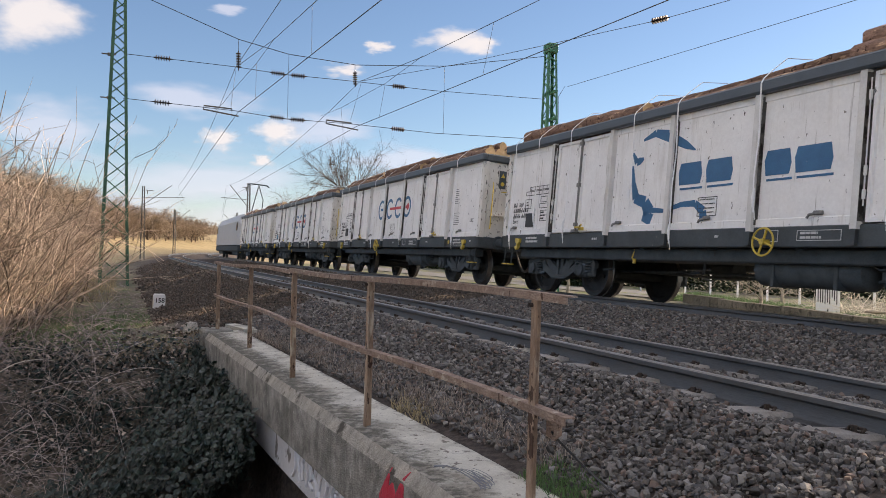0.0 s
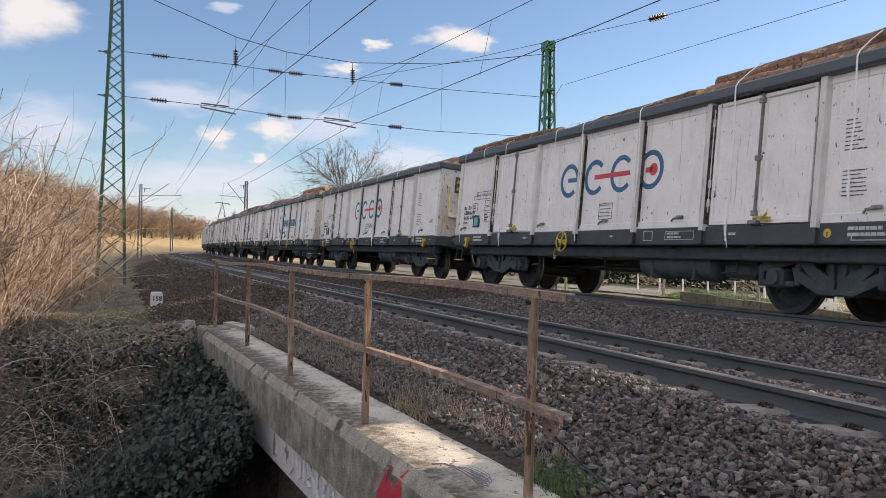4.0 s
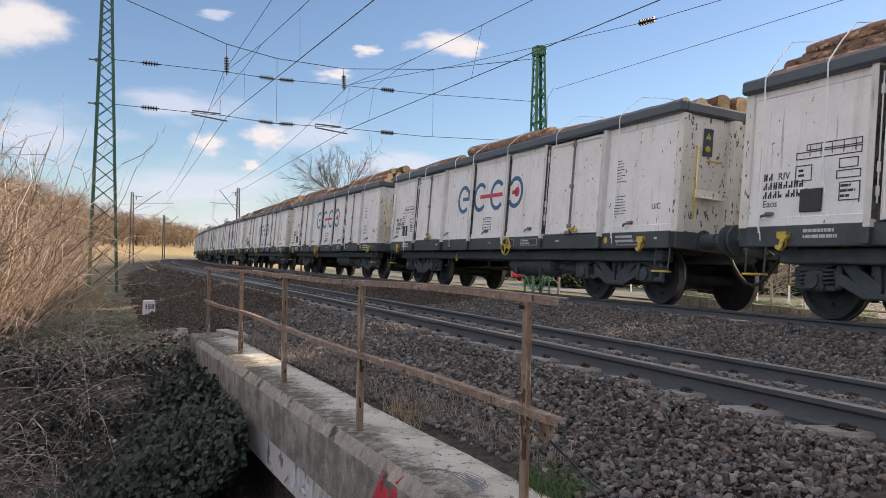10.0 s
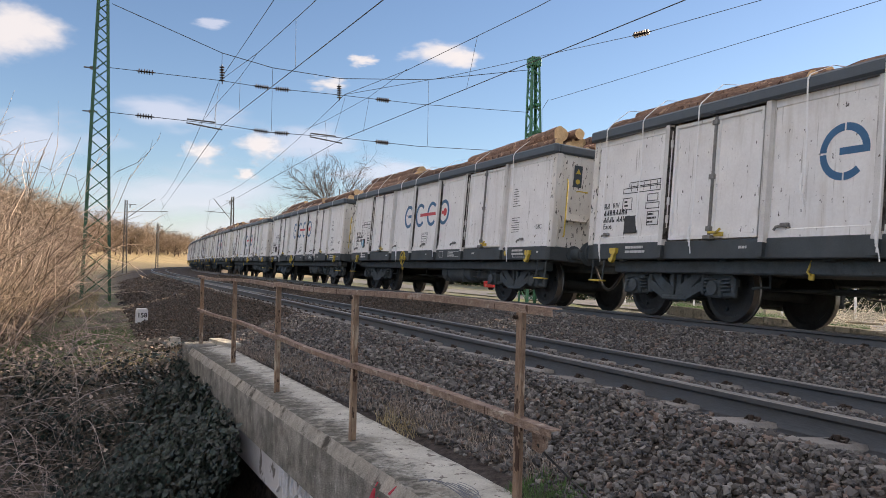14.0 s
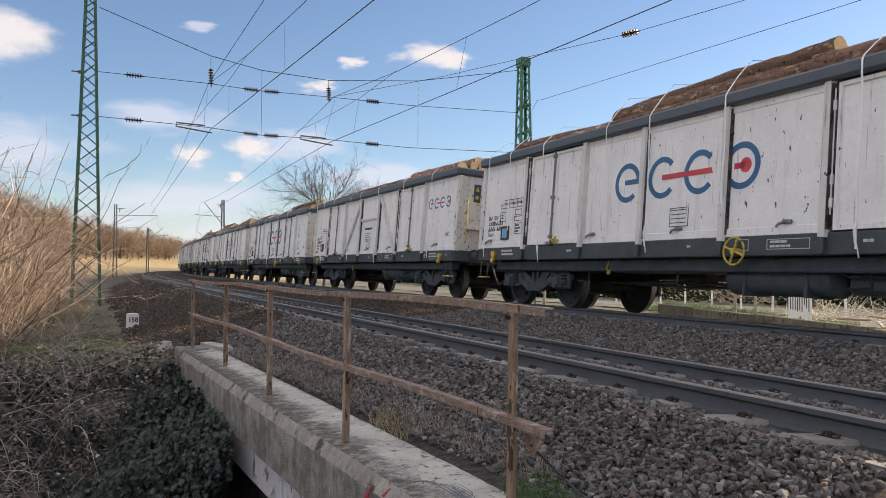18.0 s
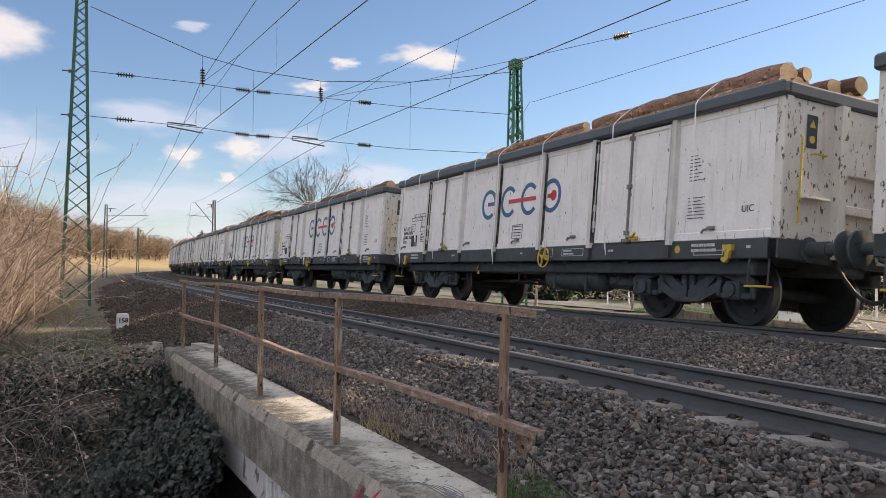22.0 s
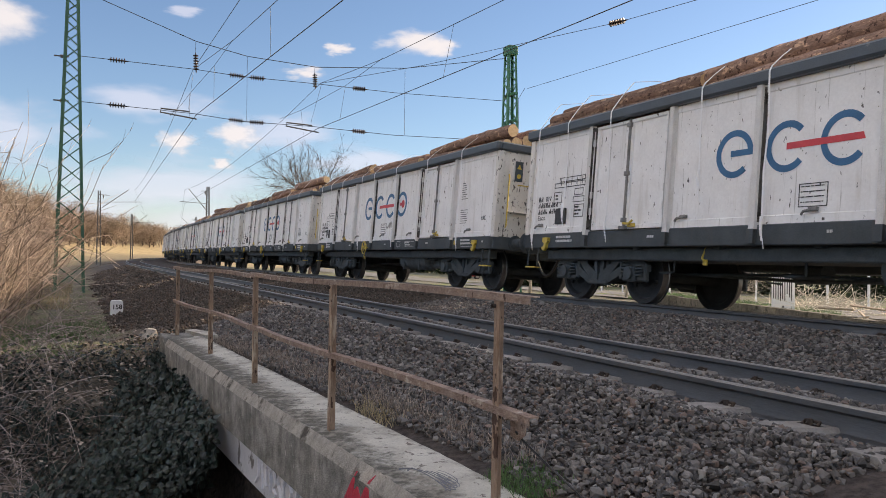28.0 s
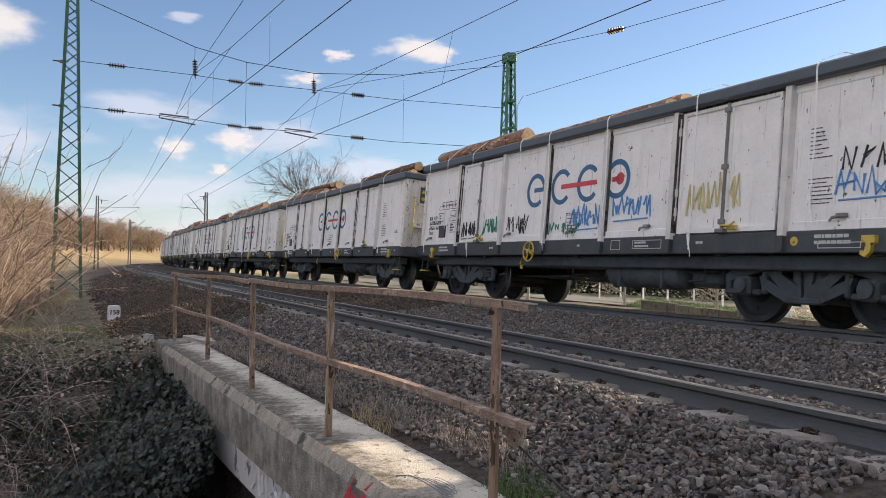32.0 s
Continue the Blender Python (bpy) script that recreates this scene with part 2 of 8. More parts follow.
    L(small, rr.inputs["Value"])
    L(rr.outputs[0], bsdf.inputs["Roughness"])
    bsdf.inputs["Metallic"].default_value = metal
    bsdf.inputs["Specular IOR Level"].default_value = 0.18 if rough >= 0.8 else 0.5
    if bump:
        bp = node("ShaderNodeBump")
        bp.inputs["Strength"].default_value, bp.inputs["Distance"].default_value = bump, 0.02
        L(grain, bp.inputs["Height"])
        L(bp.outputs[0], bsdf.inputs["Normal"])
    return ma


PAINT = surface("white_wagon_paint", (0.74, 0.73, 0.72), (0.89, 0.885, 0.875), 2.2, 0.85, bump=0.06, fine=25, spots=(0.1, 0.075, 0.06), spot_size=9.5, spot_cut=0.685, spot_soft=0.02, streaks=(0.5, 0.46, 0.4), streak_cut=0.56, streak_max=0.42, scuffs=(0.035, 0.03, 0.028), scuff_cut=0.68, drips=(0.26, 0.235, 0.205))
PAINT_POST = surface("white_post_paint", (0.54, 0.53, 0.51), (0.77, 0.76, 0.74), 3.0, 0.85, bump=0.06, spots=(0.09, 0.065, 0.05), spot_size=7.0, spot_cut=0.68, spot_soft=0.02, streaks=(0.42, 0.38, 0.34), drips=(0.16, 0.14, 0.12))
PAINT_END = surface("white_end_paint", (0.6, 0.575, 0.53), (0.8, 0.775, 0.73), 2.5, 0.6, bump=0.08, spots=(0.2, 0.15, 0.11), spot_size=6.5, spot_cut=0.65, streaks=(0.36, 0.33, 0.27), scuffs=(0.035, 0.033, 0.03), scuff_cut=0.615)
SLATE = surface("slate_blue_paint", (0.05, 0.064, 0.078), (0.08, 0.1, 0.12), 3.0, 0.5, bump=0.1, spots=(0.15, 0.16, 0.16), spot_size=6, spot_cut=0.71)
SOLE = surface("grey_sole_bar_paint", (0.055, 0.066, 0.072), (0.095, 0.11, 0.12), 3.0, 0.82, bump=0.1, spots=(0.16, 0.15, 0.14), spot_size=7, spot_cut=0.69, streaks=(0.1, 0.095, 0.09))
UNDER = surface("grimy_underframe", (0.045, 0.057, 0.066), (0.1, 0.12, 0.133), 5.0, 0.9, bump=0.25, spots=(0.06, 0.05, 0.045), spot_size=7, spot_cut=0.66)
WHEEL = surface("wheel_steel", (0.022, 0.026, 0.03), (0.055, 0.062, 0.068), 6.0, 0.8, 0.1, bump=0.1)
TREAD = surface("polished_tread", (0.12, 0.12, 0.125), (0.22, 0.22, 0.225), 8.0, 0.4, 0.8, bump=0.02)
YELLOW = surface("yellow_paint", (0.46, 0.33, 0.04), (0.68, 0.5, 0.08), 9.0, 0.5, bump=0.1, spots=(0.1, 0.08, 0.05), spot_size=14, spot_cut=0.6)
BLUE = surface("blue_logo_paint", (0.012, 0.09, 0.2), (0.03, 0.145, 0.3), 4.0, 0.5, bump=0.02, spots=(0.6, 0.59, 0.57), spot_size=5, spot_cut=0.7)
RED = surface("red_logo_paint", (0.5, 0.03, 0.045), (0.66, 0.06, 0.07), 6.0, 0.5, bump=0.02)
BLACK = surface("black_lettering", (0.015, 0.015, 0.018), (0.05, 0.05, 0.052), 9.0, 0.6, bump=0.0)
GREYMARK = surface("white_lettering", (0.45, 0.46, 0.46), (0.6, 0.61, 0.61), 9.0, 0.6, bump=0.0)
CYAN = surface("pale_blue_sticker", (0.05, 0.3, 0.5), (0.2, 0.5, 0.68), 30.0, 0.4, bump=0.0)
STRAP = surface("white_strap", (0.8, 0.8, 0.8), (0.92, 0.92, 0.92), 12.0, 0.6, bump=0.1)
RUBBER = surface("black_rubber", (0.012, 0.012, 0.013), (0.03, 0.03, 0.03), 12.0, 0.7, bump=0.1)
BARK = surface("pine_bark", (0.11, 0.066, 0.05), (0.36, 0.225, 0.165), 9.0, 0.95, bump=1.0, fine=34, piece=0.4, stretch=(0.6, 1.5, 1.5), spots=(0.55, 0.36, 0.24), spot_size=7, spot_cut=0.57, spot_soft=0.05, scuffs=(0.06, 0.035, 0.028), scuff_cut=0.6)
CUTWOOD = surface("sawn_log_end", (0.5, 0.31, 0.15), (0.8, 0.58, 0.34), 14.0, 0.8, bump=0.3, piece=0.3)
RAIL = surface("dark_rail_steel", (0.05, 0.054, 0.06), (0.1, 0.107, 0.116), 5.0, 0.5, 0.35, bump=0.12, stretch=(0.3, 0.3, 2))
RAILTOP = surface("worn_rail_head", (0.17, 0.165, 0.16), (0.27, 0.26, 0.25), 6.0, 0.45, 0.7, bump=0.04)
CLIP = surface("rusty_fastening", (0.03, 0.025, 0.022), (0.08, 0.06, 0.05), 20.0, 0.8, bump=0.2)
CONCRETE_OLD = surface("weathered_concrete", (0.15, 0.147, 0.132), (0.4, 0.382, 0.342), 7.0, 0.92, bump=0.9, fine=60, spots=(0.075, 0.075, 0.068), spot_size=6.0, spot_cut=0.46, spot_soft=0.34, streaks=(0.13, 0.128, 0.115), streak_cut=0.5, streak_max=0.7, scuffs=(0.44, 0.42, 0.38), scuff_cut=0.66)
CONCRETE_TOP = surface("pale_concrete_top", (0.38, 0.36, 0.31), (0.62, 0.6, 0.53), 2.6, 0.92, bump=0.8, fine=80, spots=(0.2, 0.185, 0.155), spot_size=2.8, spot_cut=0.52, spot_soft=0.16, scuffs=(0.22, 0.19, 0.16), scuff_cut=0.66)
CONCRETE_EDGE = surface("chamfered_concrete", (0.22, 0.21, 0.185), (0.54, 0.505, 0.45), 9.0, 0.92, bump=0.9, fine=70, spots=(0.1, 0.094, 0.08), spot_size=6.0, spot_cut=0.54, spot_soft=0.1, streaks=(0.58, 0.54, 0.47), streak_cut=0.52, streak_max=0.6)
FADED = surface("faded_dark_spray", (0.15, 0.16, 0.18), (0.26, 0.27, 0.29), 20.0, 0.8, bump=0.0)
POLE = surface("worn_grey_pole", (0.07, 0.068, 0.066), (0.3, 0.292, 0.28), 9.0, 0.6, bump=0.1, stretch=(1, 1, 0.3))
GAP_AND_SHADE = surface("dark_gap_and_post_shade", (0.05, 0.048, 0.045), (0.15, 0.14, 0.13), 5.0, 0.8, bump=0.1, spots=(0.03, 0.026, 0.023), spot_size=6, spot_cut=0.5, spot_soft=0.08)
SLEEPER = surface("concrete_sleeper", (0.19, 0.176, 0.163), (0.35, 0.33, 0.307), 5.0, 0.9, bump=0.4, piece=0.15)
STONE = surface("ballast_stone", (0.056, 0.052, 0.051), (0.239, 0.225, 0.212), 16.0, 0.92, bump=0.25, fine=110, palette=((0.104, 0.097, 0.093), (0.167, 0.160, 0.151), (0.060, 0.059, 0.060), (0.216, 0.200, 0.187), (0.132, 0.122, 0.119), (0.199, 0.144, 0.120), (0.112, 0.102, 0.100), (0.044, 0.043, 0.043), (0.287, 0.273, 0.255), (0.147, 0.137, 0.131)))
# darker, browner palette than STONE, for the stones further along the line
STONE_BROWN = surface("dark_brown_ballast", (0.043, 0.035, 0.030), (0.160, 0.133, 0.113), 16.0, 0.92, bump=0.25, fine=110, palette=((0.081, 0.069, 0.059), (0.110, 0.097, 0.082), (0.049, 0.045, 0.040), (0.142, 0.118, 0.098), (0.092, 0.079, 0.069), (0.128, 0.087, 0.065), (0.083, 0.072, 0.063), (0.039, 0.035, 0.031), (0.183, 0.157, 0.133), (0.101, 0.087, 0.075)))
RUST = surface("rusty_painted_iron", (0.17, 0.105, 0.075), (0.45, 0.335, 0.245), 11.0, 0.85, bump=0.6, fine=80, spots=(0.54, 0.45, 0.35), spot_size=12, spot_cut=0.56, spot_soft=0.08, stretch=(1, 1, 0.25), scuffs=(0.06, 0.035, 0.028), scuff_cut=0.595)
RUST_RAIL = surface("rusty_rail_iron", (0.15, 0.098, 0.078), (0.41, 0.31, 0.25), 16.0, 0.85, bump=0.7, fine=90, spots=(0.47, 0.4, 0.33), spot_size=15, spot_cut=0.57, spot_soft=0.08, stretch=(0.75, 0.75, 1.2), scuffs=(0.08, 0.048, 0.038), scuff_cut=0.64)
MAST = surface("green_mast_paint", (0.02, 0.075, 0.045), (0.045, 0.135, 0.08), 2.5, 0.6, bump=0.1, spots=(0.1, 0.07, 0.045), spot_size=6, spot_cut=0.66)
MAST_B = surface("bright_green_mast_paint", (0.02, 0.11, 0.062), (0.04, 0.175, 0.095), 2.5, 0.55, bump=0.1)
MAST_G = surface("grey_mast_steel", (0.08, 0.075, 0.07), (0.17, 0.16, 0.15), 4.0, 0.7, bump=0.1)
WIRE = surface("wire_metal", (0.04, 0.045, 0.05), (0.085, 0.09, 0.095), 5.0, 0.6, 0.4, bump=0.0)
CERAMIC = surface("brown_insulator", (0.02, 0.013, 0.013), (0.045, 0.03, 0.028), 10.0, 0.3, bump=0.0)
WHITE = surface("white_paint", (0.76, 0.77, 0.78), (0.88, 0.88, 0.88), 9.0, 0.7, bump=0.1, spots=(0.35, 0.34, 0.3), spot_size=8, spot_cut=0.74)
BLEACHED = surface("bleached_sticks", (0.5, 0.45, 0.37), (0.75, 0.7, 0.6), 5.0, 0.9, bump=0.0, island=0.2)
TWIG_DRY = surface("dry_stems", (0.16, 0.128, 0.103), (0.47, 0.385, 0.31), 3.0, 0.9, bump=0.0, island=0.75)
TWIG_RED = surface("reddish_brush", (0.16, 0.122, 0.1), (0.4, 0.315, 0.26), 3.0, 0.9, bump=0.0, island=0.7)
TWIG_DARK = surface("bramble_canes", (0.18, 0.145, 0.135), (0.54, 0.46, 0.42), 3.0, 0.75, bump=0.0, island=0.6)
TWIG_WOOD = surface("bare_branches", (0.19, 0.145, 0.11), (0.38, 0.3, 0.225), 1.5, 0.9, bump=0.2, piece=0.25)
TRUNK = surface("tree_bark", (0.06, 0.045, 0.036), (0.16, 0.125, 0.1), 6.0, 0.95, bump=0.8, piece=0.2)
IVY = surface("ivy_leaves", (0.006, 0.016, 0.014), (0.023, 0.041, 0.032), 4.0, 0.45, bump=0.0, island=0.6)
HEDGE = surface("evergreen_hedge", (0.014, 0.026, 0.014), (0.04, 0.065, 0.032), 4.0, 0.9, bump=0.0, island=0.4)
LITTER = surface("dead_leaves", (0.18, 0.148, 0.128), (0.42, 0.355, 0.3), 4.0, 0.9, bump=0.0, island=0.55)
GRASS = surface("grass_blades", (0.05, 0.12, 0.035), (0.13, 0.22, 0.075), 2.0, 0.7, bump=0.0, island=0.4)
STRAW = surface("dry_grass", (0.27, 0.215, 0.125), (0.48, 0.4, 0.25), 2.0, 0.85, bump=0.0, island=0.35)
CAR_RED = surface("red_car_paint", (0.45, 0.015, 0.02), (0.55, 0.03, 0.035), 2.0, 0.25, bump=0.0)
GLASS = surface("dark_glass", (0.01, 0.012, 0.014), (0.03, 0.032, 0.035), 2.0, 0.1, bump=0.0)
LOCO = surface("grey_locomotive_paint", (0.33, 0.34, 0.36), (0.46, 0.47, 0.49), 1.2, 0.5, bump=0.03)
GRAFF_GREEN = surface("green_spray_paint", (0.0, 0.2, 0.13), (0.03, 0.3, 0.2), 9.0, 0.6, bump=0.0)
GRAFF_BLUE = surface("blue_spray_paint", (0.06, 0.25, 0.55), (0.12, 0.36, 0.66), 9.0, 0.6, bump=0.0)
GRAFF_YELLOW = surface("yellow_spray_paint", (0.6, 0.53, 0.26), (0.7, 0.64, 0.38), 9.0, 0.6, bump=0.0)
GRAFF_RED = surface("red_spray_paint", (0.42, 0.02, 0.045), (0.62, 0.05, 0.08), 9.0, 0.6, bump=0.2, spots=(0.25, 0.03, 0.04), spot_size=14, spot_cut=0.58, spot_soft=0.08)
GRAFF_WHITE = surface("pale_spray_paint", (0.55, 0.55, 0.58), (0.75, 0.75, 0.77), 9.0, 0.6, bump=0.0)
WALL_STONE = surface("dark_wall_stone", (0.07, 0.066, 0.055), (0.2, 0.19, 0.16), 5.0, 0.95, bump=0.9, fine=40, piece=0.2, spots=(0.05, 0.05, 0.042), spot_size=4.0, spot_cut=0.52, spot_soft=0.1)
PALE_BARK = surface("pale_young_bark", (0.2, 0.18, 0.15), (0.42, 0.38, 0.32), 6.0, 0.9, bump=0.3)
TARMAC = surface("pale_road_surface", (0.13, 0.13, 0.128), (0.21, 0.21, 0.205), 4.0, 0.9, bump=0.2)


def mossy_concrete():
    """Pale concrete with dark moss and dirt that thickens by a stored weight."""
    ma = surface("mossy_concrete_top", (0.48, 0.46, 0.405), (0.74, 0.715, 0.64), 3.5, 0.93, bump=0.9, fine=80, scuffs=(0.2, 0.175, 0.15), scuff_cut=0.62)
    nt = ma.node_tree
    L, node = nt.links.new, nt.nodes.new
    bsdf = nt.nodes["Principled BSDF"]
    col = bsdf.inputs["Base Color"].links[0].from_socket
    co, w = node("ShaderNodeTexCoord"), node("ShaderNodeAttribute")
    w.attribute_name = "moss"
    for size, gain, lo, tone in ((2.6, 0.22, 0.54, (0.29, 0.265, 0.225)), (13.0, 0.26, 0.59, (0.1, 0.096, 0.082))):
        n = node("ShaderNodeTexNoise")
        n.inputs["Scale"].default_value, n.inputs["Detail"].default_value, n.inputs["Roughness"].default_value = size, 10, 0.7
        L(co.outputs["Object"], n.inputs["Vector"])
        m = node("ShaderNodeMath")
        m.operation = "MULTIPLY_ADD"
        L(w.outputs["Fac"], m.inputs[0])
        m.inputs[1].default_value = gain
        L(n.outputs["Fac"], m.inputs[2])
        r = node("ShaderNodeMapRange")
        r.inputs["From Min"].default_value, r.inputs["From Max"].default_value, r.inputs["To Max"].default_value = lo, lo + 0.16, 0.85
        L(m.outputs[0], r.inputs["Value"])
        x = node("ShaderNodeMix")
        x.data_type = "RGBA"
        L(r.outputs[0], x.inputs[0])
        L(col, x.inputs[6])
        x.inputs[7].default_value = (*tone, 1)
        col = x.outputs[2]
    L(col, bsdf.inputs["Base Color"])
    return ma


MOSSY = mossy_concrete()


def ground_material():
    """Earth, straw and grass by broad noise; along the tracks, by a stored weight, ballast colour darkened for shaded
    gaps.
    """
    ma = surface("earth", (0.12, 0.095, 0.075), (0.28, 0.23, 0.175), 3.0, 0.95, bump=0.8, fine=40)
    nt = ma.node_tree
    L, node = nt.links.new, nt.nodes.new
    bsdf = nt.nodes["Principled BSDF"]
    col = bsdf.inputs["Base Color"].links[0].from_socket
    co = node("ShaderNodeTexCoord")

    def noise_ramp(size, stops):
        n = node("ShaderNodeTexNoise")
        n.inputs["Scale"].default_value, n.inputs["Detail"].default_value = size, 8
        L(co.outputs["Object"], n.inputs["Vector"])
        r = node("ShaderNodeValToRGB")
        for _ in range(len(stops) - 2):
            r.color_ramp.elements.new(0.5)
        for e, (p, c) in zip(r.color_ramp.elements, stops):
            e.position, e.color = p, (*c, 1)
        L(n.outputs["Fac"], r.inputs[0])
        return r.outputs[0]

    for layer, stops, size in (("field", [(0.3, (0.235, 0.19, 0.105)), (0.55, (0.35, 0.285, 0.17)), (0.75, (0.27, 0.25, 0.125))], 0.35),
                               ("verge", [(0.35, (0.1, 0.085, 0.068)), (0.5, (0.155, 0.135, 0.1)), (0.58, (0.11, 0.125, 0.065)), (0.78, (0.26, 0.22, 0.165))], 1.7),
                               ("yard", [(0.3, (0.1, 0.105, 0.075)), (0.5, (0.16, 0.155, 0.12)), (0.62, (0.12, 0.15, 0.06)), (0.8, (0.22, 0.21, 0.165))], 0.5),
                               ("bank", [(0.3, (0.075, 0.068, 0.058)), (0.55, (0.15, 0.13, 0.105)), (0.75, (0.24, 0.205, 0.165))], 3.0),
                               # soil under the ballast, with the shade between the stones painted in
                               ("stones", [(0.3, (0.035, 0.029, 0.027)), (0.7, (0.1, 0.083, 0.075))], 22.0)):
        at_ = node("ShaderNodeAttribute")
        at_.attribute_name = layer
        x = node("ShaderNodeMix")
        x.data_type = "RGBA"
        L(at_.outputs["Fac"], x.inputs[0])
        L(col, x.inputs[6])
        L(noise_ramp(size, stops), x.inputs[7])
        col = x.outputs[2]
    L(col, bsdf.inputs["Base Color"])
    return ma


GROUND = ground_material()

# ---------------------------------------------------------------- ground
def axis_lines(fine_lo, fine_hi, step, reach):
    a = list(np.arange(fine_lo, fine_hi + 1e-6, step))
    d, lo, hi = step, fine_lo, fine_hi
    while hi < reach or lo > -reach:
        d *= 1.13
        if hi < reach:
            hi += d
            a.append(hi)
        if lo > -reach:
            lo -= d
            a.insert(0, lo)
    return np.array(a)


def build_ground():
    gx, gy = axis_lines(-14, 12, 0.22, 3200), axis_lines(0, 36, 0.22, 3200)
    X, Y = np.meshgrid(gx, gy)
    x, y = X.ravel(), Y.ravel()
    s, o = track_space(x, y)
    z = ground_z(s, o)
    wob = np.array([noise.noise(Vector((a * 0.35, b * 0.35, 0))) * 0.06 + noise.noise(Vector((a * 1.7, b * 1.7, 3))) * 0.03 for a, b in zip(x, y)])
    off_bed = np.clip(np.maximum(-o - 2.6, o - FAR_O - 2.4), 0, 1)
    z = z + wob * (0.25 + 1.6 * off_bed)
    nx, ny = len(gx), len(gy)
    i = (np.arange(ny - 1)[:, None] * nx + np.arange(nx - 1)).ravel()
    me = big_mesh("ground", np.stack([x, y, z], 1), np.stack([i, i + 1, i + nx + 1, i + nx], 1), GROUND)
    me.polygons.foreach_set("use_smooth", [True] * len(me.polygons))
    field = np.clip((-o - 9) / 6, 0, 1) + np.clip((o - FAR_O - 4.5) / 3, 0, 1) * 0.9
    yard = np.clip((o - FAR_O - 3.0) / 1.5, 0, 1) * np.clip((130 - s) / 20, 0, 1)
    verge = np.clip((-o - 3.2) / 0.6, 0, 1) * np.clip((s - 11.5) / 1.5, 0, 1)
    bank = np.clip((12.4 - s) / 0.8, 0, 1) * np.clip((-o - 2.9) / 0.3, 0, 1) * np.clip((s + 4) / 2, 0, 1) * np.clip((o + 16) / 3, 0, 1)
    stones = np.clip((o + 3.6) / 0.5, 0, 1) * np.clip((FAR_O + 3.0 - o) / 0.6, 0, 1)
    for name, w in (("field", np.clip(field, 0, 1)), ("verge", verge * (1 - np.clip(field, 0, 1))), ("yard", yard), ("bank", bank), ("stones", stones)):
        me.attributes.new(name, "FLOAT", "POINT").data.foreach_set("value", w.astype(np.float32))
    return tagged(new("ground", me), "uneven earth, dry grass and gravel beside the railway line", "ground", kind="structure")


build_ground()

# ---------------------------------------------------------------- railway tracks
RAIL_PROFILE = [(-0.075, -0.172), (0.075, -0.172), (0.075, -0.158), (0.02, -0.142), (0.009, -0.12), (0.009, -0.052), (0.036, -0.036), (0.036, -0.008),
                (0.028, 0.0), (-0.028, 0.0), (-0.036, -0.008), (-0.036, -0.036), (-0.009, -0.052), (-0.009, -0.12), (-0.02, -0.142), (-0.075, -0.158)]


def track_matrix(s, o_mid, z_mid):
    """Pose of a track's middle: x along it, y to its near side, z up, leaned by the cant."""
    p = at(s, o_mid, z_mid)
    h = float(np.interp(s, S_LINE, H_LINE))
    d, r = Vector((math.sin(h), math.cos(h), 0)), Vector((math.cos(h), -math.sin(h), 0))
    left = -(r * math.cos(CANT) - Vector((0, 0, math.sin(CANT))))
    up = d.cross(left)
    return Matrix(((d.x, left.x, up.x, p.x), (d.y, left.y, up.y, p.y), (d.z, left.z, up.z, p.z), (0, 0, 0, 1)))


def build_rail(o_mid, z_mid, side, parent):
    stations = list(np.arange(-16, 40, 1.0)) + list(np.arange(40, 420, 3.0))
    n = len(RAIL_PROFILE)
    vs, fs, mi = [], [], []
    for s in stations:
        m = track_matrix(s, o_mid, z_mid)
        vs += [m @ Vector((0, side * GAUGE + a, b)) for a, b in RAIL_PROFILE]
    for i in range(len(stations) - 1):
        for k in range(n):
            fs.append((i * n + k, i * n + (k + 1) % n, (i + 1) * n + (k + 1) % n, (i + 1) * n + k))
            mi.append(1 if k in (7, 8, 9) else 0)
    g = Geo()
    g.v, g.f, g.m = [tuple(v) for v in vs], fs, mi
    return part("rail", g, [RAIL, RAILTOP], parent, smooth=True)


def sleeper_meshes():
    g = Geo()
    prof = [(-0.14, -0.33), (0.14, -0.33), (0.125, -0.15), (0.1, -0.126), (-0.1, -0.126), (-0.125, -0.15)]
    low = [(a * 0.9, min(b, -0.165)) for a, b in prof[:2]] + [(0.11, -0.185), (0.095, -0.17), (-0.095, -0.17), (-0.11, -0.185)]
    g.plate([(a * 0.9, b) for a, b in prof], -1.3, -0.56, "y")
    g.plate([(a * 0.9, b) for a, b in prof], 0.56, 1.3, "y")
    g.plate(low, -0.56, 0.56, "y")
    clip = Geo()
    for k in (-0.115, 0.115):
        clip.box((-0.075, k - 0.035, -0.14), (0.075, k + 0.035, -0.126), 0.006)
        clip.tube([(-0.045, k, -0.128), (-0.045, k * 0.8, -0.11), (0.045, k * 0.8, -0.11), (0.045, k, -0.128)], 0.01, 5)
        clip.lathe([(-0.13, 0.016), (-0.095, 0.016), (-0.095, 0.0)], "z", 6, at=(0, k, 0))
    return g.mesh("sleeper", [SLEEPER]), clip.mesh("fastening", [CLIP])


SLEEPER_ME, CLIP_ME = sleeper_meshes()


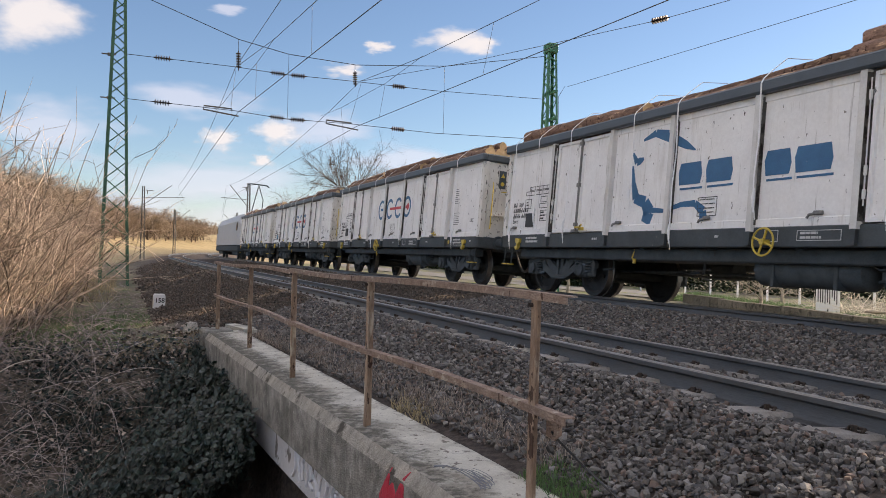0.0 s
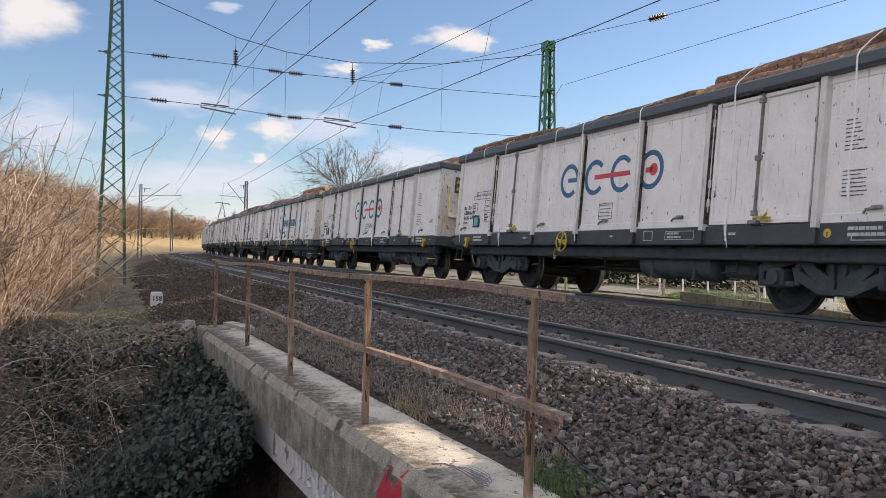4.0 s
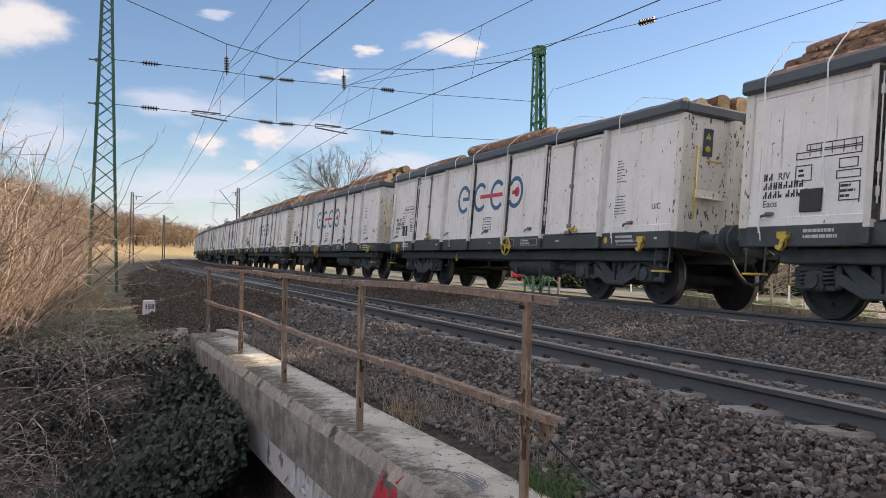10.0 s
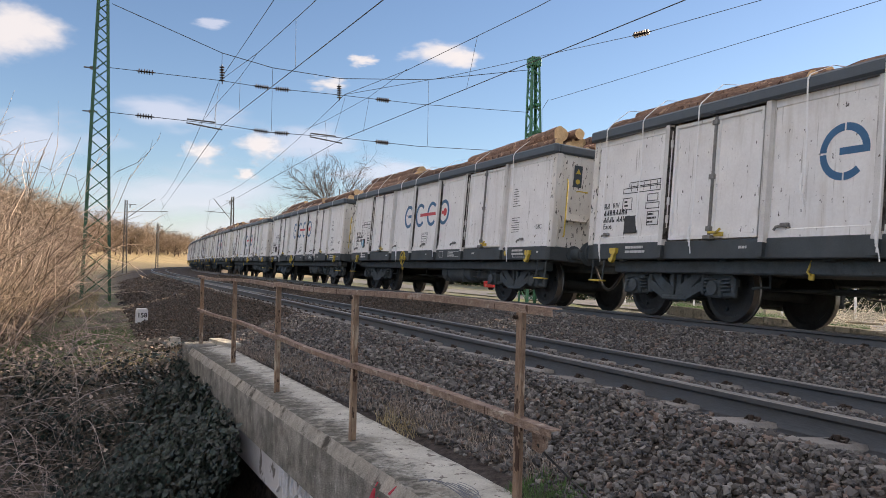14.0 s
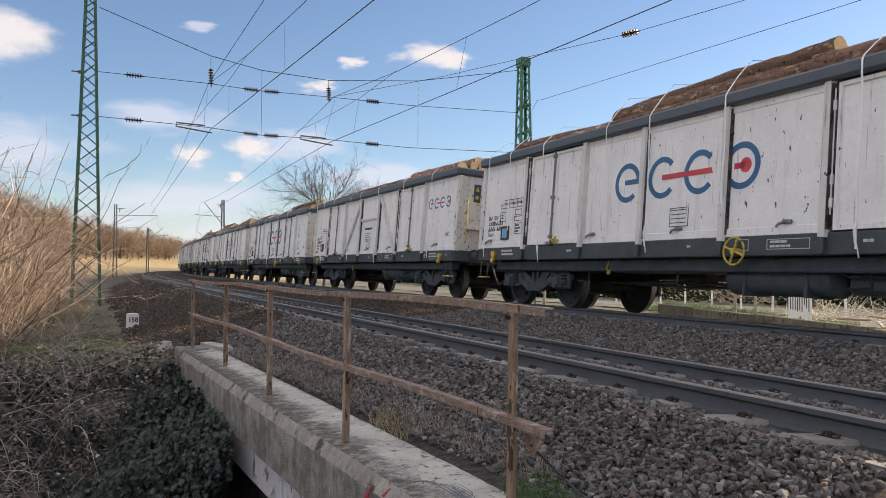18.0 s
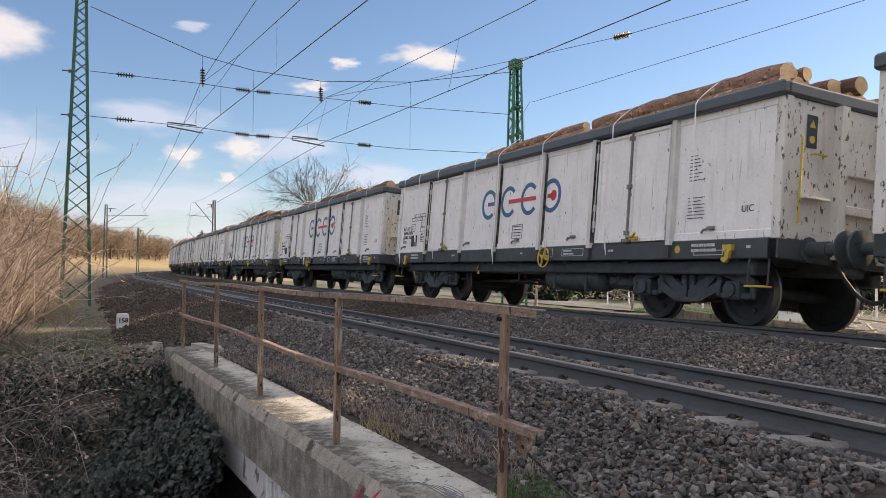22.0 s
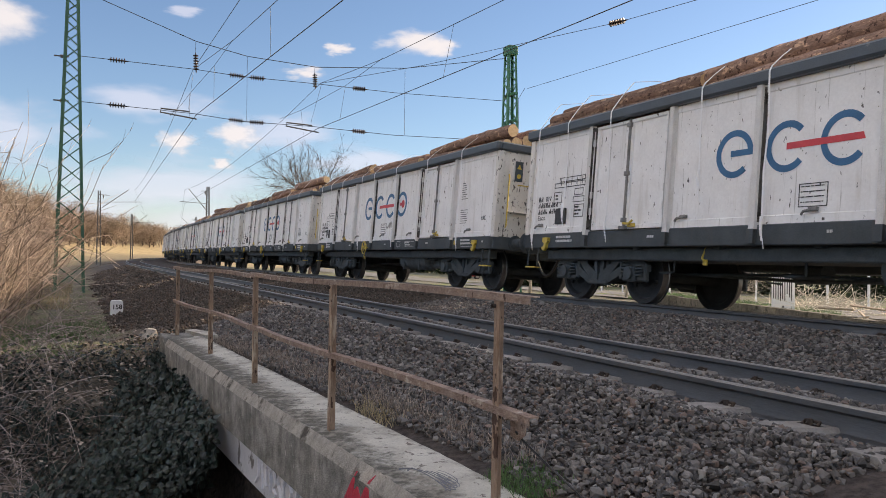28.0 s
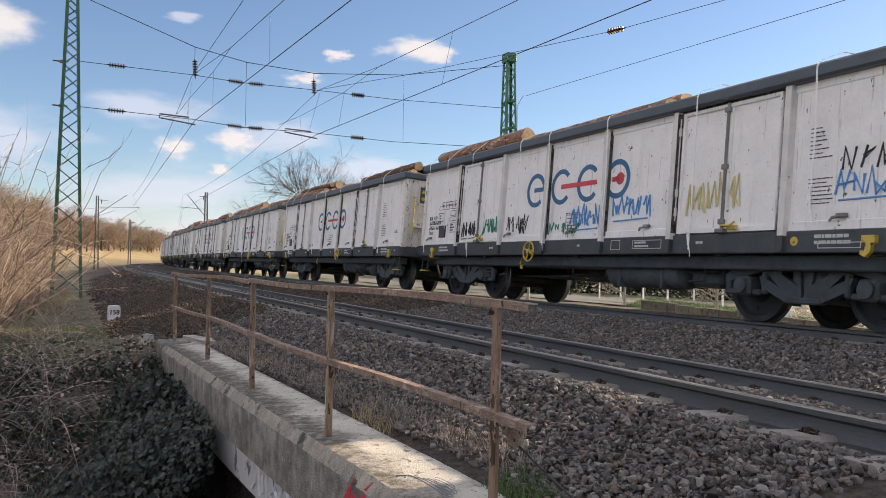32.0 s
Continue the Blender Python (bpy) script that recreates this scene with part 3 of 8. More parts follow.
def build_track(name_label, o_mid, z_mid, last, clip_to):
    t = thing("railway_track", name_label, "railway track", "tracks of the line", kind="structure")
    for side in (-1, 1):
        build_rail(o_mid, z_mid, side, t)
    s = -9.7
    rnd = random.Random(4 + int(o_mid))
    while s < last:
        m = track_matrix(s + rnd.uniform(-0.02, 0.02), o_mid, z_mid) @ pose(0, 0, rnd.uniform(0.0, 0.012))
        part("sleeper", SLEEPER_ME, None, t, m=m)
        if s < clip_to:
            for side in (-1, 1):
                part("fastening", CLIP_ME, None, t, m=m @ Matrix.Translation((0, side * GAUGE, 0)))
        s += 0.6
    return t


build_track("dark steel railway track on concrete sleepers in stone ballast", 0.0, 0.0, 62, 26)
build_track("second curved railway track under the goods train", FAR_O, FAR_Z, 34, 8)


# ---------------------------------------------------------------- ballast
def stone_shapes(rng, count, coarse):
    shapes = []
    for _ in range(count):
        if coarse:
            v = np.array([(1, 0, 0), (-1, 0, 0), (0, 1, 0), (0, -1, 0), (0, 0, 1), (0, 0, -1)], float)
            f = np.array([(0, 2, 4), (2, 1, 4), (1, 3, 4), (3, 0, 4), (2, 0, 5), (1, 2, 5), (3, 1, 5), (0, 3, 5)])
            v += rng.uniform(-0.3, 0.3, v.shape)
        else:
            bm = bmesh.new()
            for q in range(8):
                d = np.array([(q & 1) * 2 - 1, (q >> 1 & 1) * 2 - 1, (q >> 2) * 2 - 1]) * 0.72
                bm.verts.new(d + rng.uniform(-0.42, 0.42, 3))
            for q in range(0 if coarse is None else 6):
                d = rng.normal(0, 1, 3)
                bm.verts.new(d / np.linalg.norm(d) * rng.uniform(0.9, 1.2))
            hull = bmesh.ops.convex_hull(bm, input=bm.verts[:])
            bmesh.ops.delete(bm, geom=[q for q in hull["geom_interior"] if isinstance(q, bmesh.types.BMVert)], context="VERTS")
            bmesh.ops.triangulate(bm, faces=bm.faces[:])
            bm.verts.index_update()
            v = np.array([q.co[:] for q in bm.verts])
            f = np.array([[q.index for q in p.verts] for p in bm.faces])
            bm.free()
        shapes.append((v, f))
    return shapes


def build_ballast():
    rng = np.random.default_rng(5)
    for label, coarse, areas in (
            ("crushed brown-grey ballast stones heaped beside the rails", False, [(2.2, 7.5, -2.46, -0.86, 2700, 0.0128)]),
            ("crushed ballast stones further along the railway line", None, [(7.5, 13.0, -2.5, -0.86, 2300, 0.0148), (3.2, 13.0, -0.66, 0.66, 900, 0.016), (3.0, 15.0, 0.86, 3.75, 1700, 0.0162)]),
            ("dark brown ballast stones along the curve of the line", True, [(13.0, 26.0, -3.7, -0.86, 850, 0.021), (13.0, 26.0, -0.66, 0.66, 420, 0.021), (15.0, 30.0, 0.86, 3.75, 650, 0.021),
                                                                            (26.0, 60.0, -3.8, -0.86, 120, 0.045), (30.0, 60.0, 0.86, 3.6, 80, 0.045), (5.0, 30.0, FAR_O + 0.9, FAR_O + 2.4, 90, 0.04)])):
        shapes = stone_shapes(rng, 12, coarse)
        vs, fs, base = [], [], 0
        for s0, s1, o0, o1, dens, size in areas:
            n = int((s1 - s0) * (o1 - o0) * dens)
            s, o = rng.uniform(s0, s1, n), rng.uniform(o0, o1, n)
            r = size * rng.lognormal(0, 0.28, n)
            x, y = at_many(s, o)
            heap = np.array([noise.noise(Vector((a * 1.3, b * 1.3, 7))) for a, b in zip(x, y)]) * 0.03
            near_rail = np.minimum(np.abs(np.abs(o) - GAUGE), np.abs(np.abs(o - FAR_O) - GAUGE))
            z = ground_z(s, o) + heap + rng.uniform(-0.016, 0.04, n) - 0.004 * (np.abs(o) < 1.35) + 0.016 * np.clip((np.abs(o) - 1.06) / 0.08, 0, 1) * (np.abs(o) < 1.45) - 0.012 * ((o < -0.84) & (o > -1.02)) - np.clip(0.3 - near_rail, 0, 0.3) * 0.05
            on_sleeper = (np.abs((s + 9.7 + 0.3) % 0.6 - 0.3) < 0.125) & (np.abs(o) < 1.06 + 0.05 * np.sin(s * 7.3)) & (np.abs(o) > 0.55)
            keep = ~(on_sleeper & (rng.random(n) < 0.97)) & ((s > 11.5) | (o > np.interp(s, [0, 4.0, 9.7, 12], [-2.51, -2.58, -2.83, -2.93]) + 0.268)) & (rng.random(n) < np.clip((o + 3.9) / 0.8, 0, 1) + (s < 13))
            ang = rng.uniform(0, 2 * np.pi, (n, 3))
            kind = rng.integers(0, len(shapes), n)
            for k, (sv, sf) in enumerate(shapes):
                idx = np.nonzero((kind == k) & keep)[0]
                a, b, c = ang[idx].T
                ca, sa, cb, sb, cc, sc_ = np.cos(a), np.sin(a), np.cos(b), np.sin(b), np.cos(c), np.sin(c)
                R = np.stack([np.stack([ca * cb, ca * sb * sc_ - sa * cc, ca * sb * cc + sa * sc_], 1),
                              np.stack([sa * cb, sa * sb * sc_ + ca * cc, sa * sb * cc - ca * sc_], 1),
                              np.stack([-sb, cb * sc_, cb * cc], 1)], 1)
                sq = rng.uniform(0.55, 1.3, (len(idx), 1, 3))
                p = np.einsum("nij,nkj->nki", R, sv[None] * sq) * r[idx][:, None, None]
                p[..., 2] *= 0.9
                p += np.stack([x[idx], y[idx], z[idx]], 1)[:, None, :]
                vs.append(p.reshape(-1, 3))
                fs.append((sf[None] + base + np.arange(len(idx))[:, None, None] * len(sv)).reshape(-1, 3))
                base += len(idx) * len(sv)
        tagged(new("ballast", big_mesh("ballast", np.concatenate(vs), np.concatenate(fs), STONE_BROWN if coarse else STONE, flat=True)), label, "ballast", kind="stuff")


build_ballast()


# ---------------------------------------------------------------- bridge edge
def parapet_o(s):
    """Middle of the parapet beam, which draws away from the track a little."""
    return float(np.interp(s, [0, 4.0, 9.7, 12], [-2.51, -2.58, -2.83, -2.93]))


TOP_Z = -0.35
RED_V = (-0.40, -0.47, -0.37)


def sweep(g, section, s0, s1, step, wobble=0.0, m=None):
    """A section (o from the beam's middle, z, material) run along the bridge's edge."""
    st = np.arange(s0, s1 + 1e-6, step)
    n = len(section)
    vs = []
    for s in st:
        for a, z, _ in section:
            jig = (0.4 * noise.noise(Vector((s * 0.9, a * 2, z * 2))) + 0.7 * noise.noise(Vector((s * 9, a * 14, z * 14))) * (z > -0.5)) * wobble
            vs.append(at(s, parapet_o(s) + a + jig, z + jig * 0.6))
    fs, mi = [], []
    for i in range(len(st) - 1):
        for k in range(n):
            fs.append((i * n + k, i * n + (k + 1) % n, (i + 1) * n + (k + 1) % n, (i + 1) * n + k))
            mi.append(section[k][2])
    b = len(g.v)
    g.v += [tuple(v) for v in vs]
    g.f += [tuple(b + i for i in f) for f in fs] + [tuple(b + i for i in range(n)), tuple(b + len(vs) - n + i for i in range(n))[::-1]]
    g.m += mi + [0, 0]


def scrawl(name, mat, parent, strokes, place, w=0.02, label=""):
    """Sprayed marks as thin raised strips: strokes of (u, v) points laid on a surface by place(u, v)."""
    g = Geo()
    for st in strokes:
        pts = [place(u, v) for u, v in st]
        g.tube(pts, w, 5, flat=1.0)
    return part(name, g, mat, parent, label)


def build_bridge():
    br = thing("bridge_parapet", "weathered concrete bridge edge beam with moss stains and sprayed marks", "bridge parapet", kind="structure")
    g = Geo()
    weights = (0, 0.6, 1.0, 0.75, 0.12, 0.1, 0.5, 0, 0)
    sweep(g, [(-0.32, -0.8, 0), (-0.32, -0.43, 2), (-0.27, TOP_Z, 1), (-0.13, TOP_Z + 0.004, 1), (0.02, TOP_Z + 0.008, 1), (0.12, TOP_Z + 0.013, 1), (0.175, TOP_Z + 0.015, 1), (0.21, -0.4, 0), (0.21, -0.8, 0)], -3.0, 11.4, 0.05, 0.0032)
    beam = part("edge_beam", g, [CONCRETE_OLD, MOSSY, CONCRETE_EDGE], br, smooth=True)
    beam.data.attributes.new("moss", "FLOAT", "POINT").data.foreach_set("value", [weights[i % 9] * float(np.interp(-3.0 + (i // 9) * 0.05, [2.5, 5.0, 8.5], [0.55, 0.85, 1.1])) for i in range(len(beam.data.vertices))])
    g = Geo()
    sweep(g, [(-0.26, -1.12, 0), (-0.26, -0.8, 0), (0.1, -0.8, 0), (0.1, -1.12, 0)], -3.0, 9.4, 0.3, 0.004)
    part("girder", g, surface("pale_girder_paint", (0.42, 0.42, 0.43), (0.6, 0.6, 0.61), 3, 0.8, bump=0.2, spots=(0.16, 0.15, 0.14), spot_size=3, spot_cut=0.6), br, "pale grey painted girder under the edge beam")
    g = Geo()
    sweep(g, [(-0.05, -3.4, 0), (-0.05, -1.12, 0), (0.3, -1.12, 0), (0.3, -3.4, 0)], -3.0, 9.6, 0.4, 0.02)
    part("abutment_wall", g, surface("painted_abutment", (0.1, 0.085, 0.095), (0.24, 0.2, 0.21), 1.5, 0.9, bump=0.3, spots=(0.13, 0.08, 0.12), spot_size=1.4, spot_cut=0.5), br, "dirty concrete wall below the girder with sprayed colour")
    g = Geo()
    g.box((-0.3, -0.2, -0.85), (0.35, 0.22, 0.02), 0.02)
    part("end_block", g, CONCRETE_OLD, br, "mossy concrete end block", along(11.55, -3.02, TOP_Z))
    g = Geo()
    g.plate([(-0.55, -0.05), (-0.1, -0.12), (0.5, -0.02), (0.45, 0.14), (-0.4, 0.1)], 0, 0.07, "z")
    part("loose_slab", g, CONCRETE_TOP, br, "broken pale concrete slab", along(11.9, -2.62, -0.40, 8))
    # sprayed marks on the beam's face and top
    face = lambda u, v: at(u, parapet_o(u) - (0.326 if v < -0.43 else 0.326 - (v + 0.43) * 0.62), v)
    g = Geo()
    flames = [[(4.19, 0.002, RED_V[0]), (4.2, 0.014, RED_V[0] - 0.05), (4.23, 0.03, -0.5), (4.27, 0.06, -0.58), (4.28, 0.07, -0.72)],
              [(4.14, 0.004, RED_V[1]), (4.15, 0.045, RED_V[1] - 0.04), (4.15, 0.08, -0.58), (4.17, 0.11, -0.72)],
              [(3.97, 0.002, RED_V[2]), (4.0, 0.012, RED_V[2] - 0.04), (4.01, 0.032, -0.46), (4.035, 0.055, -0.52), (4.04, 0.07, -0.58), (4.04, 0.09, -0.72)]]
    for n_, fl in enumerate(flames):
        ins = Vector((0.0015 * n_, 0, 0))
        vs = []
        for u, w_, v in fl:
            for k in (-1, 1):
                vs += [face(u + k * w_, v) + ins, face(u + k * w_, v) + ins + Vector((0.02, 0, 0))]
        fs = [(i * 4 + a, i * 4 + b, i * 4 + 4 + b, i * 4 + 4 + a) for i in range(len(fl) - 1) for a, b in ((0, 2), (2, 3), (3, 1), (1, 0))]
        g.add(vs, fs)
    part("red_mark", g, GRAFF_RED, br, "bright red sprayed crown shape")
    rnd = random.Random(8)
    g = Geo()
    gf = lambda u, v: at(u, parapet_o(u) - 0.265, v)
    for i in range(11):
        u, v = 6.5 - i * 0.13, -0.84
        pts = [gf(u + rnd.uniform(-0.05, 0.05), v - k * 0.07 + rnd.uniform(-0.03, 0.03)) for k in range(4)]
        g.tube(pts, 0.015, 5)
    part("pale_scrawl", g, GRAFF_WHITE, br, "pale illegible sprayed strokes")
    g = Geo()
    top = lambda u, a: at(u, parapet_o(u) + a, TOP_Z + 0.006)
    for i in range(6):
        c, a0 = 3.72 + rnd.uniform(-0.05, 0.05), -0.1 + i * 0.022
        g.tube([top(c + (0.22 - 0.02 * i) * math.cos(q) * (1 + 0.1 * (q > 3)), a0 + 0.03 * math.sin(q)) for q in np.linspace(0.3, 3.3 + 0.4 * i, 9)], 0.004, 4)
    g.tube([top(3.95, -0.16), top(3.93, -0.1), top(3.9, -0.13)], 0.006, 4)
    part("dark_scrawl", g, FADED, br, "faded dark sprayed squiggle")
    return br


build_bridge()


def build_fence():
    """Rusty angle-iron railing: five posts, two rails each in two lengths."""
    fe = thing("iron_railing", "rusty angle-iron railing with flaking paint on the bridge edge", "railing")
    posts = [(11.55, -3.02), (9.35, -2.905), (7.1, -2.86), (5.0, -2.79), (3.0, -2.66)]
    lean = [0.3, 0.6, -0.2, 0.9, 1.2]
    for k, (s, o) in enumerate(posts):
        g = Geo()
        w, t, h = 0.052, 0.007, 0.98
        if k == 4:
            w = 0.047
        g.box((-w / 2, -w / 2, -0.06), (w / 2, -w / 2 + t, h), 0.002)
        g.box((-w / 2, -w / 2 + t, -0.06), (-w / 2 + t, w / 2, h), 0.002)
        m = along(s, o, TOP_Z, 180) @ pose(0, 0, 0, 0, lean[k], 0)
        p = part("post", g, RUST, fe, m=m)
        gb = Geo()
        gb.lathe([(0.0, 0.010), (0.016, 0.010), (0.018, 0.0)], "y", 6, at=(0.0, w / 2 - 0.07, h - 0.04))
        part("bolt", gb, CLIP, p)
    for hgt, kind in ((0.985, "handrail"), (0.515, "middle_rail")):
        for a, b, e0, e1 in ((0, 2, 0.35, 0.05), (2, 4, 0.12, 0.27)):
            pts = [posts[i] for i in range(a, b + 1)]
            s0, s1 = pts[0][0] + e0, pts[-1][0] - e1
            if hgt < 0.9 and a == 0:
                s1 = pts[-1][0] - 0.02
            g = Geo()
            st = np.linspace(s0, s1, 13)
            o_at = lambda s: float(np.interp(s, [p[0] for p in posts[::-1]], [p[1] for p in posts[::-1]])) + (0 if s > 3 else (3 - s) * 0.065)
            sag = lambda s: hgt + TOP_Z + 0.012 * math.sin((s - s0) * 1.4) - (0.015 * (7.1 - s) / 4.1 if (hgt < 0.9 and s < 7.1) else 0) + (0.0 if a else -0.015)
            sec = [(-0.03, 0.006), (0.02, 0.006), (0.02, 0.0), (-0.024, 0.0), (-0.024, -0.028), (-0.03, -0.028)]
            vs = []
            for s in st:
                c = at(s, o_at(s) - 0.0, sag(s))
                h = float(np.interp(s, S_LINE, H_LINE))
                r = Vector((math.cos(h), -math.sin(h), 0))
                vs += [c + r * u + Vector((0, 0, v)) for u, v in sec]
            n = len(sec)
            fs = [(i * n + k, i * n + (k + 1) % n, (i + 1) * n + (k + 1) % n, (i + 1) * n + k) for i in range(12) for k in range(n)]
            g.add(vs, fs + [tuple(range(n)), tuple(range(12 * n, 13 * n))[::-1]])
            part(kind, g, RUST_RAIL, fe)
    g = Geo()
    g.plate([(-0.075, 0.03), (0.055, 0.03), (0.055, -0.07), (-0.01, -0.078), (-0.06, -0.045)], -0.03, -0.022, "y")
    part("gusset_plate", g, RUST_RAIL, fe, "rust-brown plate hanging below the rail", along(2.905, -2.645, TOP_Z + 0.45))
    return fe


build_fence()


# ---------------------------------------------------------------- masts and overhead line
BRACE = 0.027


def lattice_mast(name, label, s, o, z0, z1, w0, w1, mat, cap=False, bays=18, skew=0.0):
    ma = thing(name, label, "catenary mast", "lattice masts of the overhead line", along(s, o, 0, skew))
    half = lambda z: (w0 + (w1 - w0) * (z - z0) / (z1 - z0)) / 2
    for sx in (-1, 1):
        for sy in (-1, 1):
            g = Geo()
            t = 0.11
            vs = []
            for z in (z0, z1):
                h = half(z)
                for dx, dy in ((0, 0), (t, 0), (t, 0.012), (0.012, 0.012), (0.012, t), (0, t)):
                    vs.append((sx * (h * 0.9 - dx), sy * (h - dy), z))
            g.add(vs, [(k, (k + 1) % 6, 6 + (k + 1) % 6, 6 + k) for k in range(6)] + [tuple(range(6)), tuple(range(6, 12))])
            part("leg", g, mat, ma)
    zs = [z0 + 0.25]
    while zs[-1] < z1 - 0.3:
        zs.append(zs[-1] + max(half(zs[-1]) * 2 * 0.8, 0.36))
    for face in range(4):
        g = Geo()
        for i in range(len(zs) - 1):
            a, b = half(zs[i]) - 0.02, half(zs[i + 1]) - 0.02
            for fl in ((1,) if (i + face) % 2 else (-1,)):
                if face < 2:
                    x = (-1, 1)[face]
                    p, q = (x * a * 0.9, -a * fl, zs[i]), (x * b * 0.9, b * fl, zs[i + 1])
                else:
                    y = (-1, 1)[face - 2]
                    p, q = (-a * 0.9 * fl, y * a, zs[i]), (b * 0.9 * fl, y * b, zs[i + 1])
                g.tube([p, q], BRACE * min(w0, 1.0), 4)
        part("lattice_bracing", g, mat, ma)
    g = Geo()
    g.box((-w0 * 0.75, -w0 * 0.7, z0 - 0.5), (w0 * 0.75, w0 * 0.7, z0 + 0.03), 0.04)
    part("footing", g, CONCRETE_OLD, ma, "concrete footing")
    if cap:
        g = Geo()
        g.box((-w1 * 0.62, -w1 * 0.55, z1 - 0.02), (w1 * 0.62, w1 * 0.55, z1 + 0.42), 0.03)
        part("cap_box", g, mat, ma)
    return ma


def insulator(p, q, n=6, r=0.065, parent=None):
    """A string of ribbed discs between two places."""
    p, q = Vector(p), Vector(q)
    L_ = (q - p).length
    prof = [(0, 0.018)]
    for i in range(n):
        a = L_ * (0.1 + 0.8 * i / n)
        b = L_ * 0.8 / n
        prof += [(a, 0.03), (a + b * 0.25, r), (a + b * 0.5, r * 0.9), (a + b * 0.6, 0.03)]
    prof += [(L_, 0.018)]
    g = Geo()
    g.lathe(prof, "x", 10)
    m = (q - p).to_track_quat("X", "Z").to_matrix().to_4x4()
    return part("insulator", g, CERAMIC, parent, "brown ribbed insulator", Matrix.Translation(p) @ m, smooth=True)


def wire(name, pts, r, parent, label=""):
    return part(name, Geo().tube(pts, r, 5), WIRE, parent, label)


def sagging(p, q, sag, n=10):
    p, q = Vector(p), Vector(q)
    return [p.lerp(q, i / n) - Vector((0, 0, sag * 4 * (i / n) * (1 - i / n))) for i in range(n + 1)]


SPAN = 32.8
mast_l = lattice_mast("catenary_mast", "tall green lattice steel mast carrying the cross-span wires", SPAN, -4.52, -0.75, 11.2, 1.1, 0.42, MAST)
for z in (8.2, 6.53):
    g = Geo()
    g.box((-0.025, 0.1, z - 0.03), (0.025, 0.62, z + 0.015), 0.005)
    g.box((-0.05, 0.28, z - 0.07), (0.05, 0.4, z + 0.04), 0.005)
    part("wire_bracket", g, MAST_G, mast_l)
mast_r = lattice_mast("catenary_mast", "bright green lattice mast with a capped top beyond the train", SPAN - 0.4, 14.2, -1.0, 10.35, 0.95, 0.46, MAST_B, True)
for z in (8.45, 7.2):
    g = Geo()
    g.box((-0.6, -0.08, z - 0.06), (0.55, 0.1, z + 0.06), 0.01)
    part("wire_bracket", g, MAST_B, mast_r)


def build_span():
    sp = thing("cross_span", "cross-span wires with insulators hung between two masts", "overhead line")

    def up(s, o, z):
        return at(s, o, z)
    top = [up(SPAN, -4.2, 10.75), up(SPAN, -0.05, 9.35), up(SPAN, 2.0, 8.98), up(SPAN, 4.9, 8.85), up(SPAN, 9.0, 9.25), up(SPAN - 0.3, 14.0, 10.2)]
    wire("span_wire", top, 0.016, sp)
    for z0, zm, z1, z2 in ((8.27, 8.22, 8.12, 8.2), (6.55, 6.435, 6.28, 6.3)):
        w = [up(SPAN, -4.35, z0), up(SPAN, -0.1, zm), up(SPAN, 1.8, z1), up(SPAN, 4.8, z1 + 0.02), up(SPAN, 8.5, z2 - 0.1), up(SPAN - 0.3, 14.0, z2 - 0.02)]
        wire("span_wire", w, 0.013, sp)

        def on(o):
            k = [q for q in w]
            os_ = [-4.35, -0.1, 1.8, 4.8, 8.5, 14.0]
            i = max(j for j in range(5) if os_[j] <= o)
            return k[i].lerp(k[i + 1], (o - os_[i]) / (os_[i + 1] - os_[i]))
        for a, b in ((-3.28, -2.55), (1.24, 1.93), (2.07, 2.78), (6.5, 7.22)):
            insulator(on(a), on(b), 6, 0.108, sp)
    for o, zt, zb in ((-0.05, 9.0, 8.08), (4.85, 8.72, 7.9)):
        insulator(up(SPAN, o, zt - 0.12), up(SPAN, o + 0.03, zb), 6, 0.108, sp)
        wire("hanger", [up(SPAN, o, zt + (0.35 if o < 0 else 0.13)), up(SPAN, o, zt - 0.15)], 0.01, sp)
    for o in (2.0, 9.0):
        wire("dropper", [up(SPAN, o, 8.95 if o < 5 else 9.2), up(SPAN, o, 6.25)], 0.008, sp)
    for o, z in ((-1.35, 6.52), (3.65, 6.36)):
        g = Geo()
        g.tube([up(SPAN, o + 1.1, z - 0.02), up(SPAN, o, z + 0.02), up(SPAN, o, z - 0.14), up(SPAN, o + 0.08, z - 0.14), up(SPAN - 0.15, o + 1.35, z - 0.32)], 0.03, 6)
        part("steady_arm", g, MAST_G, sp, "thin steel registration arm")
    return sp


build_span()


def build_line(label, wires, droppers=()):
    ln = thing("overhead_line", label, "overhead line", "contact lines above the tracks")
    for name, pts, r in wires:
        wire(name, pts, r, ln)
    for p, q in droppers:
        wire("dropper", [p, q], 0.006, ln)
    return ln


def reach(p, q, k):
    return Vector(p) + (Vector(q) - Vector(p)) * k


